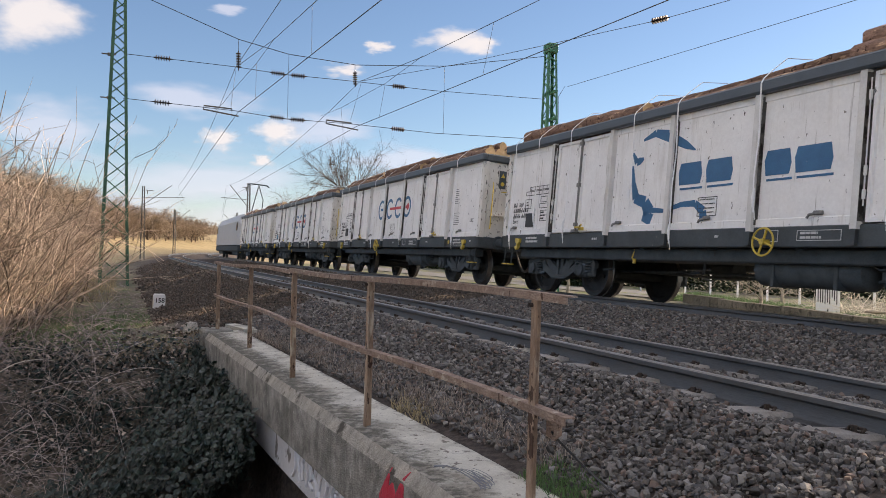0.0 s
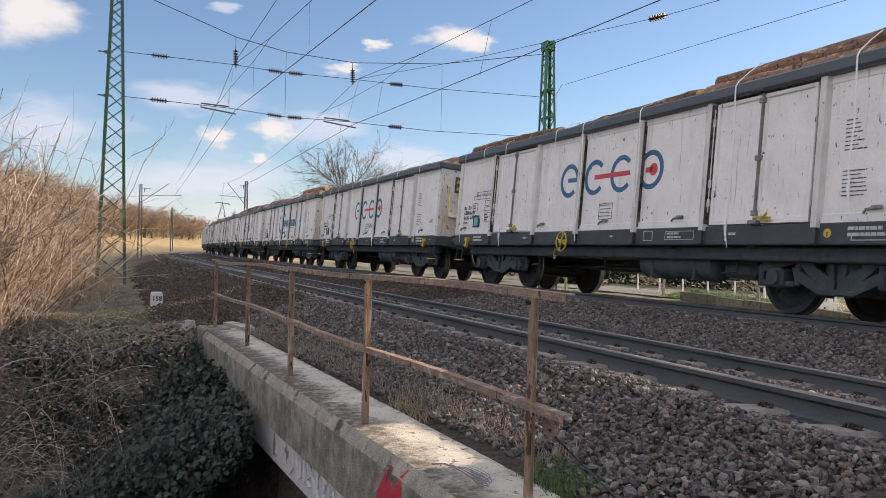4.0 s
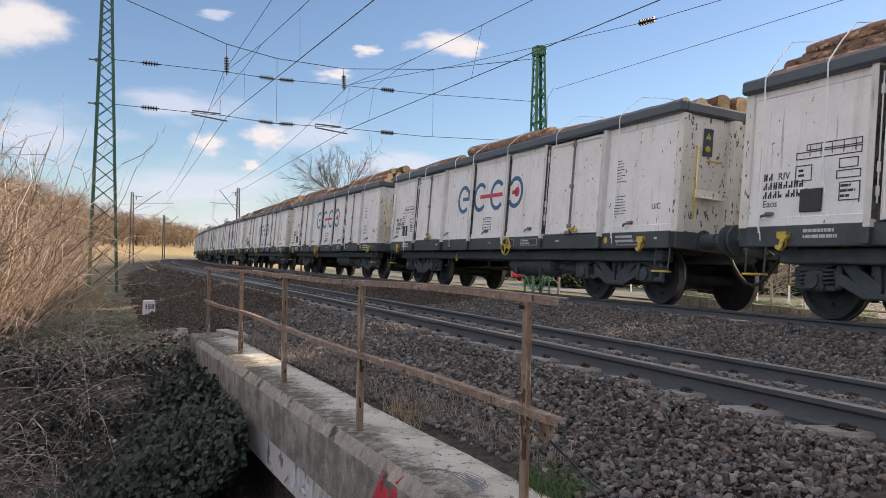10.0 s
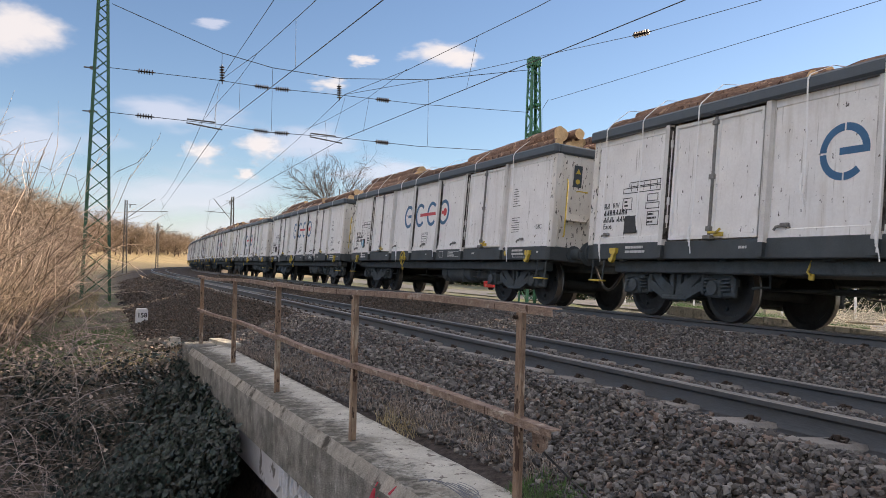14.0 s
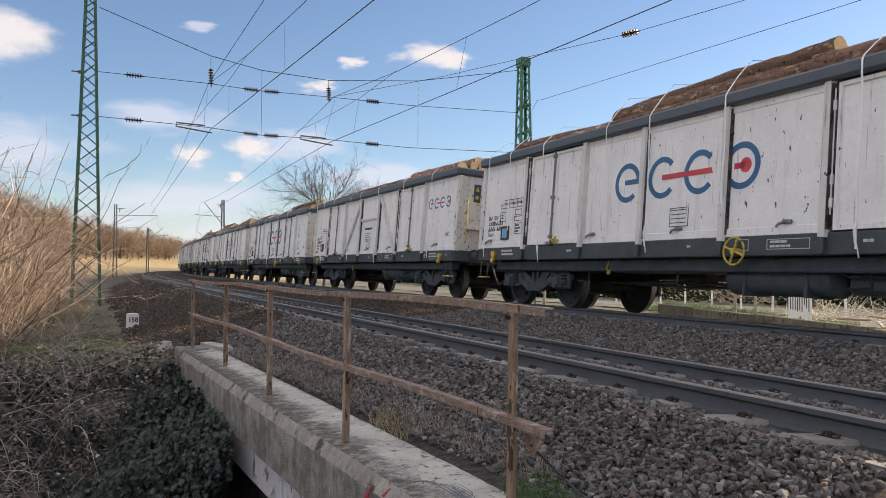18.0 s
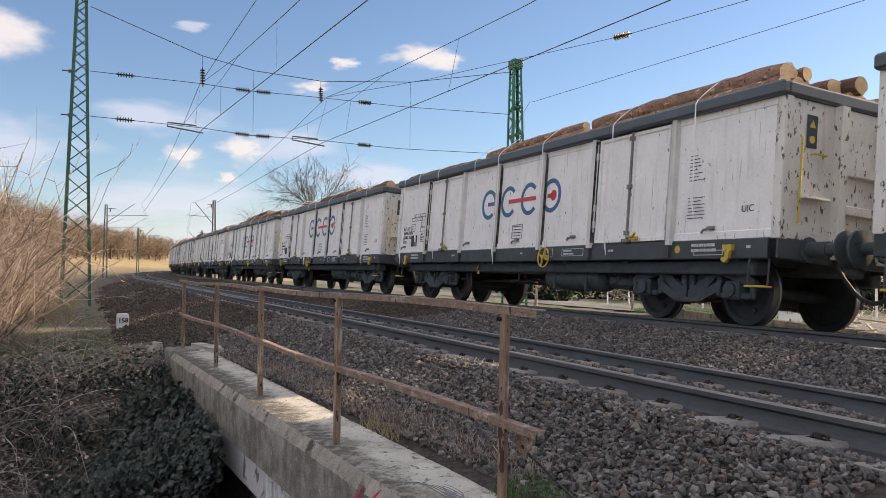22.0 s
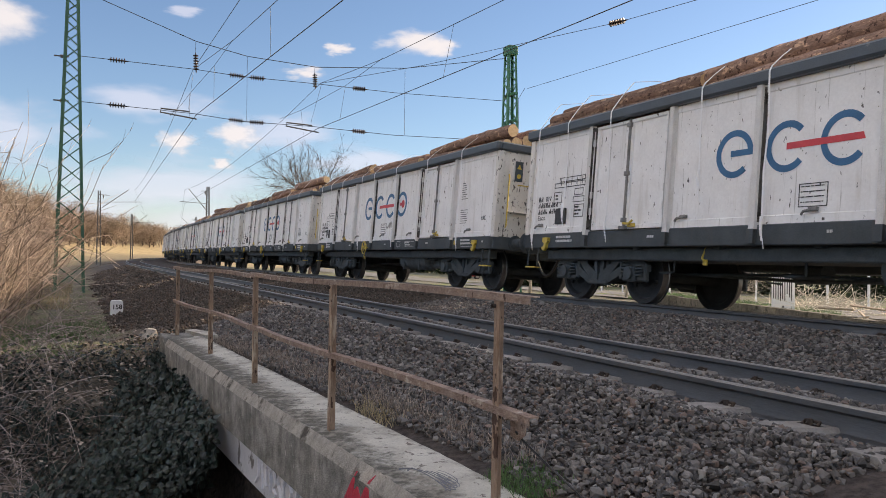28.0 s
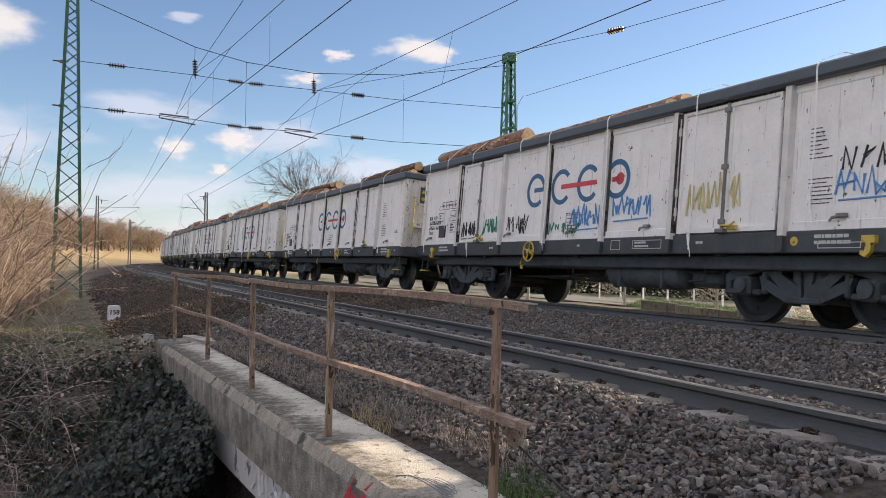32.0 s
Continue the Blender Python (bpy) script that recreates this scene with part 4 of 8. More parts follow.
NC0, NC1 = (-8.53, 30.83, 6.2), (-1.33, 15.68, 6.0)
NM0, NMA, NMB = (-9.0, 32.0, 8.22), (-4.97, 22.74, 8.3), (-3.25, 19.36, 7.2)
FC0, FC1 = (-4.1, 32.81, 6.05), (4.4, 15.29, 5.95)
FM0, FM1 = (-3.96, 32.61, 7.9), (2.34, 19.13, 7.2)
NEXT_N, NEXT_F = at(89, 0.0, 6.3), at(83, 4.6, 5.9)
build_line("thin dark contact and carrier wires above the nearer track",
           [("contact_wire", [reach(NC0, NC1, 3.0), NC1, NC0, NEXT_N, at(150, -0.2, 6.2)], 0.012),
            ("carrier_wire", [reach(NM0, NMA, 3.5), NM0], 0.010),
            ("carrier_wire", [reach(NM0, NMB, 2.4) + Vector((0, 0, 0.7)), Vector(NMB), Vector((-5.86, 25.27, 7.62)), Vector(NM0)], 0.010),
            ("stitch_wire", [(-5.83, 25.15, 7.61), (-7.05, 27.72, 7.4), (-9.17, 32.17, 7.29), (-10.08, 34.09, 7.17), (-11.6, 37.6, 7.35)], 0.008),
            ("carrier_wire", sagging(NM0, (*NEXT_N.xy, 7.55), 0.75), 0.010), ("carrier_wire", sagging((*NEXT_N.xy, 7.55), at(148, -0.2, 7.6), 0.7), 0.010)],
           [((-3.9, 21.08, 7.41), (-3.87, 21.0, 6.06)), ((-7.05, 27.72, 7.4), (-7.07, 27.76, 6.1)), ((-9.17, 32.17, 7.29), (-9.1, 32.0, 6.2))] + [(Vector(NM0) + Vector((0.05, -0.1, -0.1)), Vector(NC0) + Vector((-0.4, 0.4, 0.3)))])
build_line("thin dark contact and carrier wires above the far track",
           [("contact_wire", [reach(FC0, FC1, 2.6), FC1, FC0, NEXT_F, at(150, 4.7, 6.0)], 0.012),
            ("carrier_wire", [reach(FM0, FM1, 2.2) + Vector((0, 0, 0.7)), Vector(FM1), Vector((-1.12, 26.66, 7.48)), Vector(FM0)], 0.010),
            ("carrier_wire", [(10.5, 18.8, 8.2), (8.19, 21.88, 8.2), (6.28, 24.46, 8.2), (0.25, 30.14, 8.12), FM0], 0.010),
            ("stitch_wire", [(-1.14, 26.72, 7.52), (-2.68, 29.88, 7.24), (-5.05, 34.77, 7.18), (-6.5, 38.0, 7.35)], 0.008),
            ("carrier_wire", sagging(FM0, (*NEXT_F.xy, 7.3), 0.75), 0.010), ("carrier_wire", sagging((*NEXT_F.xy, 7.3), at(148, 4.7, 7.3), 0.7), 0.010)],
           [((1.04, 22.21, 7.37), (0.77, 22.77, 5.97)), ((-2.68, 29.88, 7.24), (-2.94, 30.42, 5.99)), ((-5.05, 34.77, 7.18), (-4.9, 34.5, 6.03))] + [(Vector(FM0) + Vector((0.05, -0.1, -0.1)), Vector(FC0) + Vector((-0.3, 0.3, 0.3)))])
feeder = build_line("thin feeder wire running from the far mast with an insulator", [("feeder_wire", [(5.06, 35.69, 8.5), (11.66, 22.03, 8.3), (18.5, 8.0, 8.2)], 0.010),
                                                                                     ("feeder_wire", [(4.9, 35.4, 8.45), (4.7, 36.0, 8.1), (4.75, 36.3, 7.2), (4.7, 36.5, 5.0)], 0.01)])
insulator((6.05, 24.68, 8.2), (6.51, 24.16, 8.2), 6, 0.1, feeder)


def small_mast(s, o, z0, top, label, arm_o, arm_z, side):
    ma = lattice_mast("line_mast", label, s, o, z0, top, 0.5, 0.3, MAST_G)
    base = at(s, o)
    d = (at(s, arm_o) - base)
    m = ma.matrix_basis.inverted()
    loc = lambda k, z: m @ (base + d * k + Vector((0, 0, z)))
    g = Geo()
    g.tube([loc(0, arm_z - 0.9), loc(0.85, arm_z + 1.3)], 0.035, 6)
    g.tube([loc(0, arm_z - 0.1), loc(1.25, arm_z + 0.05)], 0.025, 6)
    part("cantilever", g, MAST_G, ma)
    g = Geo()
    g.tube([loc(0, top - 0.4), loc(0.3, top - 0.45)], 0.03, 6)
    g.tube([loc(0.12, top - 0.45), loc(0.12, top - 0.8)], 0.06, 8)
    part("top_arm", g, MAST_G, ma)
    return ma


small_mast(90, -3.45, -0.4, 7.4, "slender grey lattice mast with a slanting cantilever beside the line", -0.1, 6.3, 1)
small_mast(82, 6.75, -0.6, 7.6, "slender grey mast with a cantilever beyond the train", 4.6, 6.0, -1)
small_mast(146, -3.0, -0.4, 7.6, "slender far grey mast beside the curving line", -0.1, 6.3, 1)
small_mast(150, 7.4, -0.6, 7.6, "slender far grey mast beyond the curving line", 4.6, 6.0, -1)

# ---------------------------------------------------------------- kilometre stone, rock, cable
ks = thing("kilometre_stone", "white painted concrete kilometre stone with dark numbers", "marker stone", m=along(19.6, -3.45, -0.70, -84) @ pose(0, 0, 0, 2, 1, 0) @ Matrix.Scale(0.87, 4))
g = Geo()
g.plate([(-0.15, 0), (0.15, 0), (0.145, 0.44), (0.12, 0.49), (-0.12, 0.49), (-0.145, 0.44)], -0.1, 0.1, "y")
part("stone_block", g, WHITE, ks)
txt = bpy.data.curves.new("numerals", "FONT")
txt.body, txt.size, txt.align_x, txt.align_y, txt.extrude = "158", 0.17, "CENTER", "CENTER", 0.002
txt.offset = 0.004
txt.materials.append(BLACK)
tx = new("numerals", txt)
tx.parent, tx.matrix_basis = ks, pose(0, -0.103, 0.32, 90, 0, 0)
g = Geo()
bm_rock = stone_shapes(np.random.default_rng(3), 1, False)[0]
g.add((bm_rock[0] * np.array((0.2, 0.15, 0.13))).tolist(), [tuple(int(i) for i in f) for f in bm_rock[1]])
thing("boulder", "pale grey angular boulder on the path edge", "stone", m=along(13.4, -3.25, -0.53), geo=g, mats=CONCRETE_EDGE)
g = Geo()
g.tube([at(2.9, -2.63, 0.06), at(2.91, -2.58, 0.01), at(2.92, -2.45, -0.11), at(2.82, -2.33, -0.24), at(2.6, -2.2, -0.32), at(2.3, -2.15, -0.34)], 0.0055, 6)
thing("loose_cable", "thin black cable lying over the ballast", "cable", geo=g, mats=surface("glossy_cable", (0.02, 0.02, 0.022), (0.05, 0.05, 0.052), 12.0, 0.3, bump=0.0))

# ---------------------------------------------------------------- the goods train
BODY, HALF, ZS, ZW, ZR, PITCH = 12.77, 1.425, 0.851, 1.114, 3.06, 14.064
EX = BODY / 2
POSTS = (4.45, 2.48, 0.87, -0.87, -2.48, -4.45)
POLES = (3.46, -3.46)


def bars(g, x, z, y, rows, w, h, gap, rnd, short=0.5):
    """Lines of writing too small to read, as thin bars."""
    for r in range(rows):
        a = x
        end = x - w * rnd.uniform(short, 1)
        zz = z - r * gap
        while a > end:
            b = max(a - rnd.uniform(0.03, 0.12), end)
            g.box((b + 0.012, y, zz - h), (a, y + 0.0035, zz))
            a = b
    return g


def frame_box(g, x0, x1, z0, z1, y, t=0.012):
    g.box((x0, y, z0), (x1, y + 0.0035, z0 + t)).box((x0, y, z1 - t), (x1, y + 0.0035, z1))
    g.box((x0, y, z0 + t), (x0 + t, y + 0.0035, z1 - t)).box((x1 - t, y, z0 + t), (x1, y + 0.0035, z1 - t))
    return g


def wagon_meshes():
    M = {}
    y0 = HALF - 0.06
    top = ZR - 0.18

    def panel(w, door):
        g = Geo()
        h = top - ZW
        if not door:
            g.plate([(-0.03, 0), (0.014, 0), (0.014, 0.1), (0, 0.112), (0, h - 0.1), (0.012, h - 0.09), (0.012, h), (-0.03, h)], -w / 2, w / 2, "x")
            return g.mesh("side_panel", [PAINT])
        ring = [(-w / 2, 0.02, w / 2, h - 0.03), (-w / 2 + 0.045, 0.075, w / 2 - 0.045, h - 0.075), (-w / 2 + 0.055, 0.085, w / 2 - 0.055, h - 0.085)]
        vs = []
        for (x0, z0, x1, z1), yy in ((ring[0], -0.03), (ring[0], 0.034), (ring[1], 0.034), (ring[2], 0.0)):
            vs += [(x0, yy, z0), (x1, yy, z0), (x1, yy, z1), (x0, yy, z1)]
        fs = [(i * 4 + k, i * 4 + (k + 1) % 4, i * 4 + 4 + (k + 1) % 4, i * 4 + 4 + k) for i in range(3) for k in range(4)]
        g.add(vs, fs + [(12, 13, 14, 15), (3, 2, 1, 0)])
        return g.mesh("door", [PAINT])

    M["end_panel"] = panel(EX - 4.45, False)
    M["door"] = panel(0.86, True)
    M["mid_panel"] = panel(1.61, False)
    M["mid_wide"] = panel(1.74, False)
    g = Geo()
    g.plate([(-0.062, 0), (0.062, 0), (0.045, 0.08), (-0.045, 0.08)], ZW - 0.06, top + 0.0, "z")
    # dark strips on the flanks and in the creases: grime and shade painted in
    for sg in (-1, 1):
        side = [(sg * 0.06, 0.004), (sg * 0.068, 0.004), (sg * 0.058, 0.042), (sg * 0.05, 0.042)]
        g.plate(side if sg > 0 else side[::-1], ZW + 0.03, top - 0.03, "z", 1)
        g.box((min(sg * 0.064, sg * 0.082), 0.001, ZW + 0.02), (max(sg * 0.064, sg * 0.082), 0.006, top - 0.02), 0, 1)
    M["post"] = g.mesh("side_post", [PAINT_POST, GAP_AND_SHADE])
    for sg, key in ((1, "post_door_a"), (-1, "post_door_b")):
        g = Geo()
        g.plate([(-0.062, 0), (0.062, 0), (0.045, 0.08), (-0.045, 0.08)], ZW - 0.06, top + 0.0, "z")
        side = [(sg * 0.06, 0.004), (sg * 0.068, 0.004), (sg * 0.049, 0.074), (sg * 0.041, 0.074)]
        g.plate(side if sg > 0 else side[::-1], ZW + 0.03, top - 0.03, "z", 1)
        M[key] = g.mesh("side_post", [PAINT_POST, GAP_AND_SHADE])
    g = Geo()
    g.plate([(-0.04, 0), (0.04, 0), (0.055, 0.07), (-0.055, 0.07)], ZS + 0.02, ZW - 0.06, "z")
    M["post_foot"] = g.mesh("post_foot", [SOLE])
    g = Geo()
    g.tube([(0, 0.04, ZW + 0.02), (0, 0.04, top - 0.02)], 0.024, 8)
    for z in (ZW + 0.12, ZW + 0.85, top - 0.15):
        g.box((-0.05, 0, z), (0.05, 0.075, z + 0.07), 0.008)
    g.box((-0.09, 0.0, ZW + 0.0), (0.06, 0.11, ZW + 0.06), 0.01)
    M["door_pole"] = g.mesh("door_pole", [POLE])
    g = Geo()
    g.box((-0.06, 0.0, top - 0.0), (0.06, 0.12, top + 0.07), 0.01)
    M["catch"] = g.mesh("door_catch", [SLATE])
    g = Geo()
    g.tube([(-0.02, 0.07, ZW + 0.1), (-0.2, 0.1, ZW + 0.09), (-0.26, 0.09, ZW + 0.14)], 0.018, 6)
    g.box((-0.3, 0.05, ZW + 0.04), (-0.12, 0.075, ZW + 0.1), 0.008)
    M["latch"] = g.mesh("door_latch", [YELLOW])
    g = Geo()
    prof = [(ZW + 0.2, 0.0), (ZW + 0.2, 0.009)]
    for z in (ZW + 0.28, ZW + 0.55, top - 0.35):
        prof += [(z, 0.009), (z, 0.022), (z + 0.11, 0.022), (z + 0.11, 0.009)]
    g.lathe(prof + [(top - 0.1, 0.009), (top - 0.1, 0.0)], "z", 6, at=(0, 0.05, 0))
    M["hinge"] = g.mesh("hinge", [PAINT_POST])
    g = Geo()
    g.box((-0.011, 0, ZW + 0.01), (0.011, 0.005, top))
    M["seam"] = g.mesh("door_seam", [RUBBER])
    g = Geo()
    g.box((-0.038, 0, ZW + 0.01), (0.038, 0.005, top))
    M["gap"] = g.mesh("door_gap", [GAP_AND_SHADE])
    # rim: a square ring
    g = Geo()
    a, b, t = EX + 0.06, HALF + 0.065, 0.13
    g.box((-a, b - t, ZR - 0.18), (a, b, ZR), 0.03)
    g.box((-a, -b, ZR - 0.18), (a, -b + t, ZR), 0.03)
    for sg in (-1, 1):
        g.box((min(sg * a, sg * (a - t)), -b + t - 0.02, ZR - 0.177), (max(sg * a, sg * (a - t)), b - t + 0.02, ZR - 0.003), 0.03)
    M["rim"] = g.mesh("top_rim", [SLATE])
    g = Geo()
    g.box((-EX, HALF - 0.13, ZS), (EX, HALF - 0.03, ZW), 0.012)
    M["sole"] = g.mesh("sole_bar", [SOLE])
    # box added below the sole bar: fills in its dark band, hides bright ground
    g = Geo()
    g.box((-EX + 0.5, 0.98, 0.66), (EX - 0.5, 1.2, ZS - 0.003), 0.02)
    M["under_beam"] = g.mesh("under_beam", [UNDER])
    g = Geo()
    g.box((-0.11, 0, 0), (0.02, 0.05, 0.05), 0.01).tube([(-0.02, 0.025, 0.02), (0.07, 0.05, 0.0), (0.1, 0.05, -0.04)], 0.018, 6)
    M["cleat"] = g.mesh("tie_cleat", [POLE])
    g = Geo()
    g.box((-EX + 0.05, -HALF + 0.14, ZW - 0.1), (EX - 0.05, HALF - 0.14, ZW), 0.01)
    M["floor"] = g.mesh("floor", [UNDER])
    g = Geo()
    g.box((-EX + 0.02, -0.24, 0.72), (EX - 0.02, 0.24, ZW - 0.102), 0.03)
    M["centre_sill"] = g.mesh("centre_sill", [UNDER])
    g = Geo()
    g.box((-0.06, -HALF + 0.14, 0.82), (0.06, HALF - 0.14, ZW - 0.102), 0.01)
    M["cross_member"] = g.mesh("cross_member", [UNDER])
    # end wall, x outward
    g = Geo()
    g.box((-0.05, -HALF + 0.06, ZW), (0, HALF - 0.06, top), 0.004)
    M["end_wall"] = g.mesh("end_wall", [PAINT_END])
    g = Geo()
    g.box((-0.1, -0.07, ZW - 0.02), (0.045, 0.07, top), 0.012)
    M["corner_post"] = g.mesh("corner_post", [PAINT_END])
    g = Geo()
    g.plate([(-0.07, 0), (0.07, 0), (0.07, 0.11), (-0.07, 0.11)], ZW - 0.2, top, "z")
    M["end_post"] = g.mesh("end_stanchion", [PAINT_END])
    g = Geo()
    g.box((0, -0.55, 0), (0.1, 0.55, 0.12), 0.012)
    M["end_beam"] = g.mesh("end_beam", [PAINT_END])
    g = Geo()
    g.box((-0.16, -HALF + 0.03, ZS), (0.012, HALF - 0.03, ZW), 0.012)
    M["headstock"] = g.mesh("headstock", [SOLE])
    g = Geo()
    g.lathe([(0, 0.16), (0.02, 0.16), (0.02, 0.1), (0.3, 0.1), (0.3, 0.075), (0.5, 0.075), (0.53, 0.22), (0.56, 0.225), (0.58, 0.19), (0.585, 0.0)], "x", 16)
    M["buffer"] = g.mesh("buffer", [UNDER], True)
    g = Geo()
    g.tube([(0, 0, 1.0), (0.2, 0, 1.0), (0.33, 0, 1.06), (0.4, 0, 1.0), (0.36, 0, 0.92)], 0.045, 8)
    g.tube([(0.36, 0.07, 0.98), (0.58, 0.07, 0.86)], 0.022, 6).tube([(0.36, -0.07, 0.98), (0.58, -0.07, 0.86)], 0.022, 6)
    M["coupling"] = g.mesh("screw_coupling", [UNDER], True)
    g = Geo()
    pts = [(0, 0.35, 0.92), (0.06, 0.36, 0.8)] + [(0.06 + 1.1 * k / 8, 0.36 - 0.1 * k / 8, 0.8 - 0.42 * math.sin(math.pi * k / 8)) for k in range(1, 9)]
    g.tube(pts, 0.028, 8)
    M["hose"] = g.mesh("air_hose", [RUBBER], True)
    g = Geo()
    g.tube([(0.07, 0, 1.3), (0.1, 0, 1.34), (0.1, 0, 2.35), (0.07, 0, 2.4)], 0.014, 6)
    M["end_rail"] = g.mesh("hand_rail", [YELLOW])
    g = Geo()
    g.tube([(0.0, -0.1, 0), (0.07, -0.1, 0), (0.07, 0.1, 0), (0.0, 0.1, 0)], 0.012, 6)
    M["grip"] = g.mesh("grip", [YELLOW])
    g = Geo()
    g.box((0, -0.15, 0), (0.13, 0.3, 0.025), 0.004).box((0, -0.15, 0.025), (0.02, 0.3, 0.14), 0.004)
    M["end_step"] = g.mesh("end_shelf", [PAINT_END])
    g = Geo()
    g.box((0, -0.09, 0), (0.006, 0.09, 0.42), 0.002)
    M["placard"] = g.mesh("warning_plate", [UNDER])
    g = Geo()
    g.plate([(-0.055, 0.26), (0.055, 0.26), (0.0, 0.36)], 0.007, 0.011, "x")
    g.lathe([(0.007, 0.048), (0.011, 0.048), (0.011, 0.0)], "x", 14, at=(0, 0, 0.11))
    M["placard_sign"] = g.mesh("warning_sign", [YELLOW])
    # foot step at the corner
    g = Geo()
    g.tube([(-0.16, 0, 0.86), (-0.16, 0.02, 0.5), (0.16, 0.02, 0.5), (0.16, 0, 0.86)], 0.014, 6)
    M["step_bracket"] = g.mesh("step_bracket", [UNDER])
    g = Geo()
    g.box((-0.17, -0.05, 0.485), (0.17, 0.07, 0.51), 0.004)
    M["step_plate"] = g.mesh("step_plate", [YELLOW])
    # yellow towing hook
    g = Geo()
    g.plate([(0.8 * a, 0.85 * b) for a, b in [(0.1, 0.12), (-0.1, 0.12), (-0.1, 0.03), (-0.05, 0.0), (-0.03, -0.1), (0.04, -0.16), (0.12, -0.12), (0.11, -0.07), (0.05, -0.085), (0.03, 0.0), (0.1, 0.03)]], 0, 0.06, "y")
    M["hook"] = g.mesh("towing_hook", [YELLOW])
    # hand wheel
    g = Geo()
    ring = [(0.178 * math.cos(a), 0, 0.178 * math.sin(a)) for a in np.linspace(0, 2 * math.pi, 21)]
    g.tube(ring, 0.014, 6, caps=False)
    for a in (20, 110, 200, 290):
        g.tube([(0, 0, 0), (0.178 * math.cos(radians(a)), 0, 0.178 * math.sin(radians(a)))], 0.016, 6)
    g.lathe([(-0.1, 0.04), (0.03, 0.04), (0.03, 0.0)], "y", 10)
    M["handwheel"] = g.mesh("brake_handwheel", [YELLOW], True)
    # bogie pieces
    g = Geo()
    g.plate([(-1.25, 0.6), (-1.05, 0.74), (-0.5, 0.82), (0.5, 0.82), (1.05, 0.74), (1.25, 0.6), (1.25, 0.5), (0.6, 0.66), (-0.6, 0.66), (-1.25, 0.5)], 0.98, 1.06, "y")
    for k in (-1, 1):
        g.plate([(k * 0.62, 0.69), (k * 0.46, 0.69), (k * 0.02, 0.44), (k * 0.02, 0.3), (k * 0.18, 0.3)], 0.98, 1.06, "y")
        g.plate([(k * 0.68, 0.6), (k * 0.62, 0.44), (k * 0.24, 0.27), (k * 0.02, 0.27), (k * 0.02, 0.36), (k * 0.22, 0.38), (k * 0.5, 0.53)], 0.975, 1.065, "y")
        g.plate([(k * 0.5, 0.7), (k * 0.34, 0.7), (k * 0.3, 0.42), (k * 0.38, 0.46)], 0.983, 1.052, "y")
        g.plate([(k * 0.14, 0.7), (k * 0.06, 0.7), (k * 0.03, 0.4), (k * 0.1, 0.4)], 0.985, 1.05, "y")
        g.box((k * 0.95 - 0.3, 1.0, 0.34), (k * 0.95 + 0.3, 1.07, 0.42), 0.02)
        g.box((k * 1.2 - 0.04, 0.99, 0.36), (k * 1.2 + 0.04, 1.07, 0.62), 0.02)
        g.box((k * 0.6 - 0.04, 0.99, 0.36), (k * 0.6 + 0.04, 1.07, 0.66), 0.02)
    g.box((-0.28, 0.96, 0.26), (0.28, 1.08, 0.34), 0.02)
    M["side_frame"] = g.mesh("side_frame", [UNDER])
    g = Geo()
    for x in (0.0,):
        turns = [(x + 0.07 * math.cos(a), 1.02 + 0.07 * math.sin(a), 0.42 + 0.2 * a / (8 * math.pi)) for a in np.linspace(0, 8 * math.pi, 40)]
        g.tube(turns, 0.018, 4)
    M["spring"] = g.mesh("coil_spring", [UNDER])
    g = Geo()
    g.box((-0.13, 0.9, 0.33), (0.13, 1.13, 0.58), 0.03)
    g.lathe([(1.13, 0.1), (1.17, 0.1), (1.18, 0.0)], "y", 14, at=(0, 0, 0.46))
    M["axle_box"] = g.mesh("axle_box", [UNDER])
    g = Geo()
    g.box((-0.24, -1.0, 0.34), (0.24, 1.0, 0.78), 0.04)
    g.lathe([(0.78, 0.3), (0.86, 0.3)], "z", 14)
    M["bolster"] = g.mesh("bolster", [UNDER])
    g = Geo()
    g.plate([(-0.07, 0.24), (0.0, 0.24), (0.05, 0.42), (0.05, 0.66), (-0.02, 0.66)], 0.68, 0.82, "y")
    M["brake_block"] = g.mesh("brake_block", [UNDER])
    g = Geo()
    g.box((-0.09, -0.7, 0.3), (0.09, 0.7, 0.56), 0.03)
    g.tube([(0.0, -0.68, 0.45), (0.16, 0.0, 0.42), (0.0, 0.68, 0.45)], 0.035, 6)
    M["brake_beam"] = g.mesh("brake_beam", [UNDER])
    g = Geo()
    g.box((1.35, -0.92, 0.56), (3.05, 0.92, 0.82), 0.04)
    g.box((1.6, -0.75, 0.46), (2.5, 0.75, 0.57), 0.03)
    for y in (-0.8, -0.3, 0.3, 0.8):
        g.tube([(1.2, y, 0.6), (2.2, y * 0.9, 0.48), (3.6, y * 0.8, 0.5)], 0.03, 6)
    M["rigging"] = g.mesh("brake_rigging", [UNDER])
    g = Geo()
    for sg in (-1, 1):
        g.lathe([(sg * 0.69, 0.0), (sg * 0.69, 0.16), (sg * 0.72, 0.2), (sg * 0.735, 0.36), (sg * 0.69, 0.395), (sg * 0.69, 0.49), (sg * 0.715, 0.487)], "y", 28, 0)
        g.lathe([(sg * 0.715, 0.487), (sg * 0.725, 0.465), (sg * 0.825, 0.458)], "y", 28, 1)
        g.lathe([(sg * 0.825, 0.458), (sg * 0.828, 0.39), (sg * 0.77, 0.36), (sg * 0.78, 0.2), (sg * 0.83, 0.15), (sg * 0.83, 0.085), (sg * 0.98, 0.08), (sg * 0.98, 0.0)], "y", 28, 0)
    g.lathe([(-0.7, 0.085), (0.7, 0.085)], "y", 12, 0)
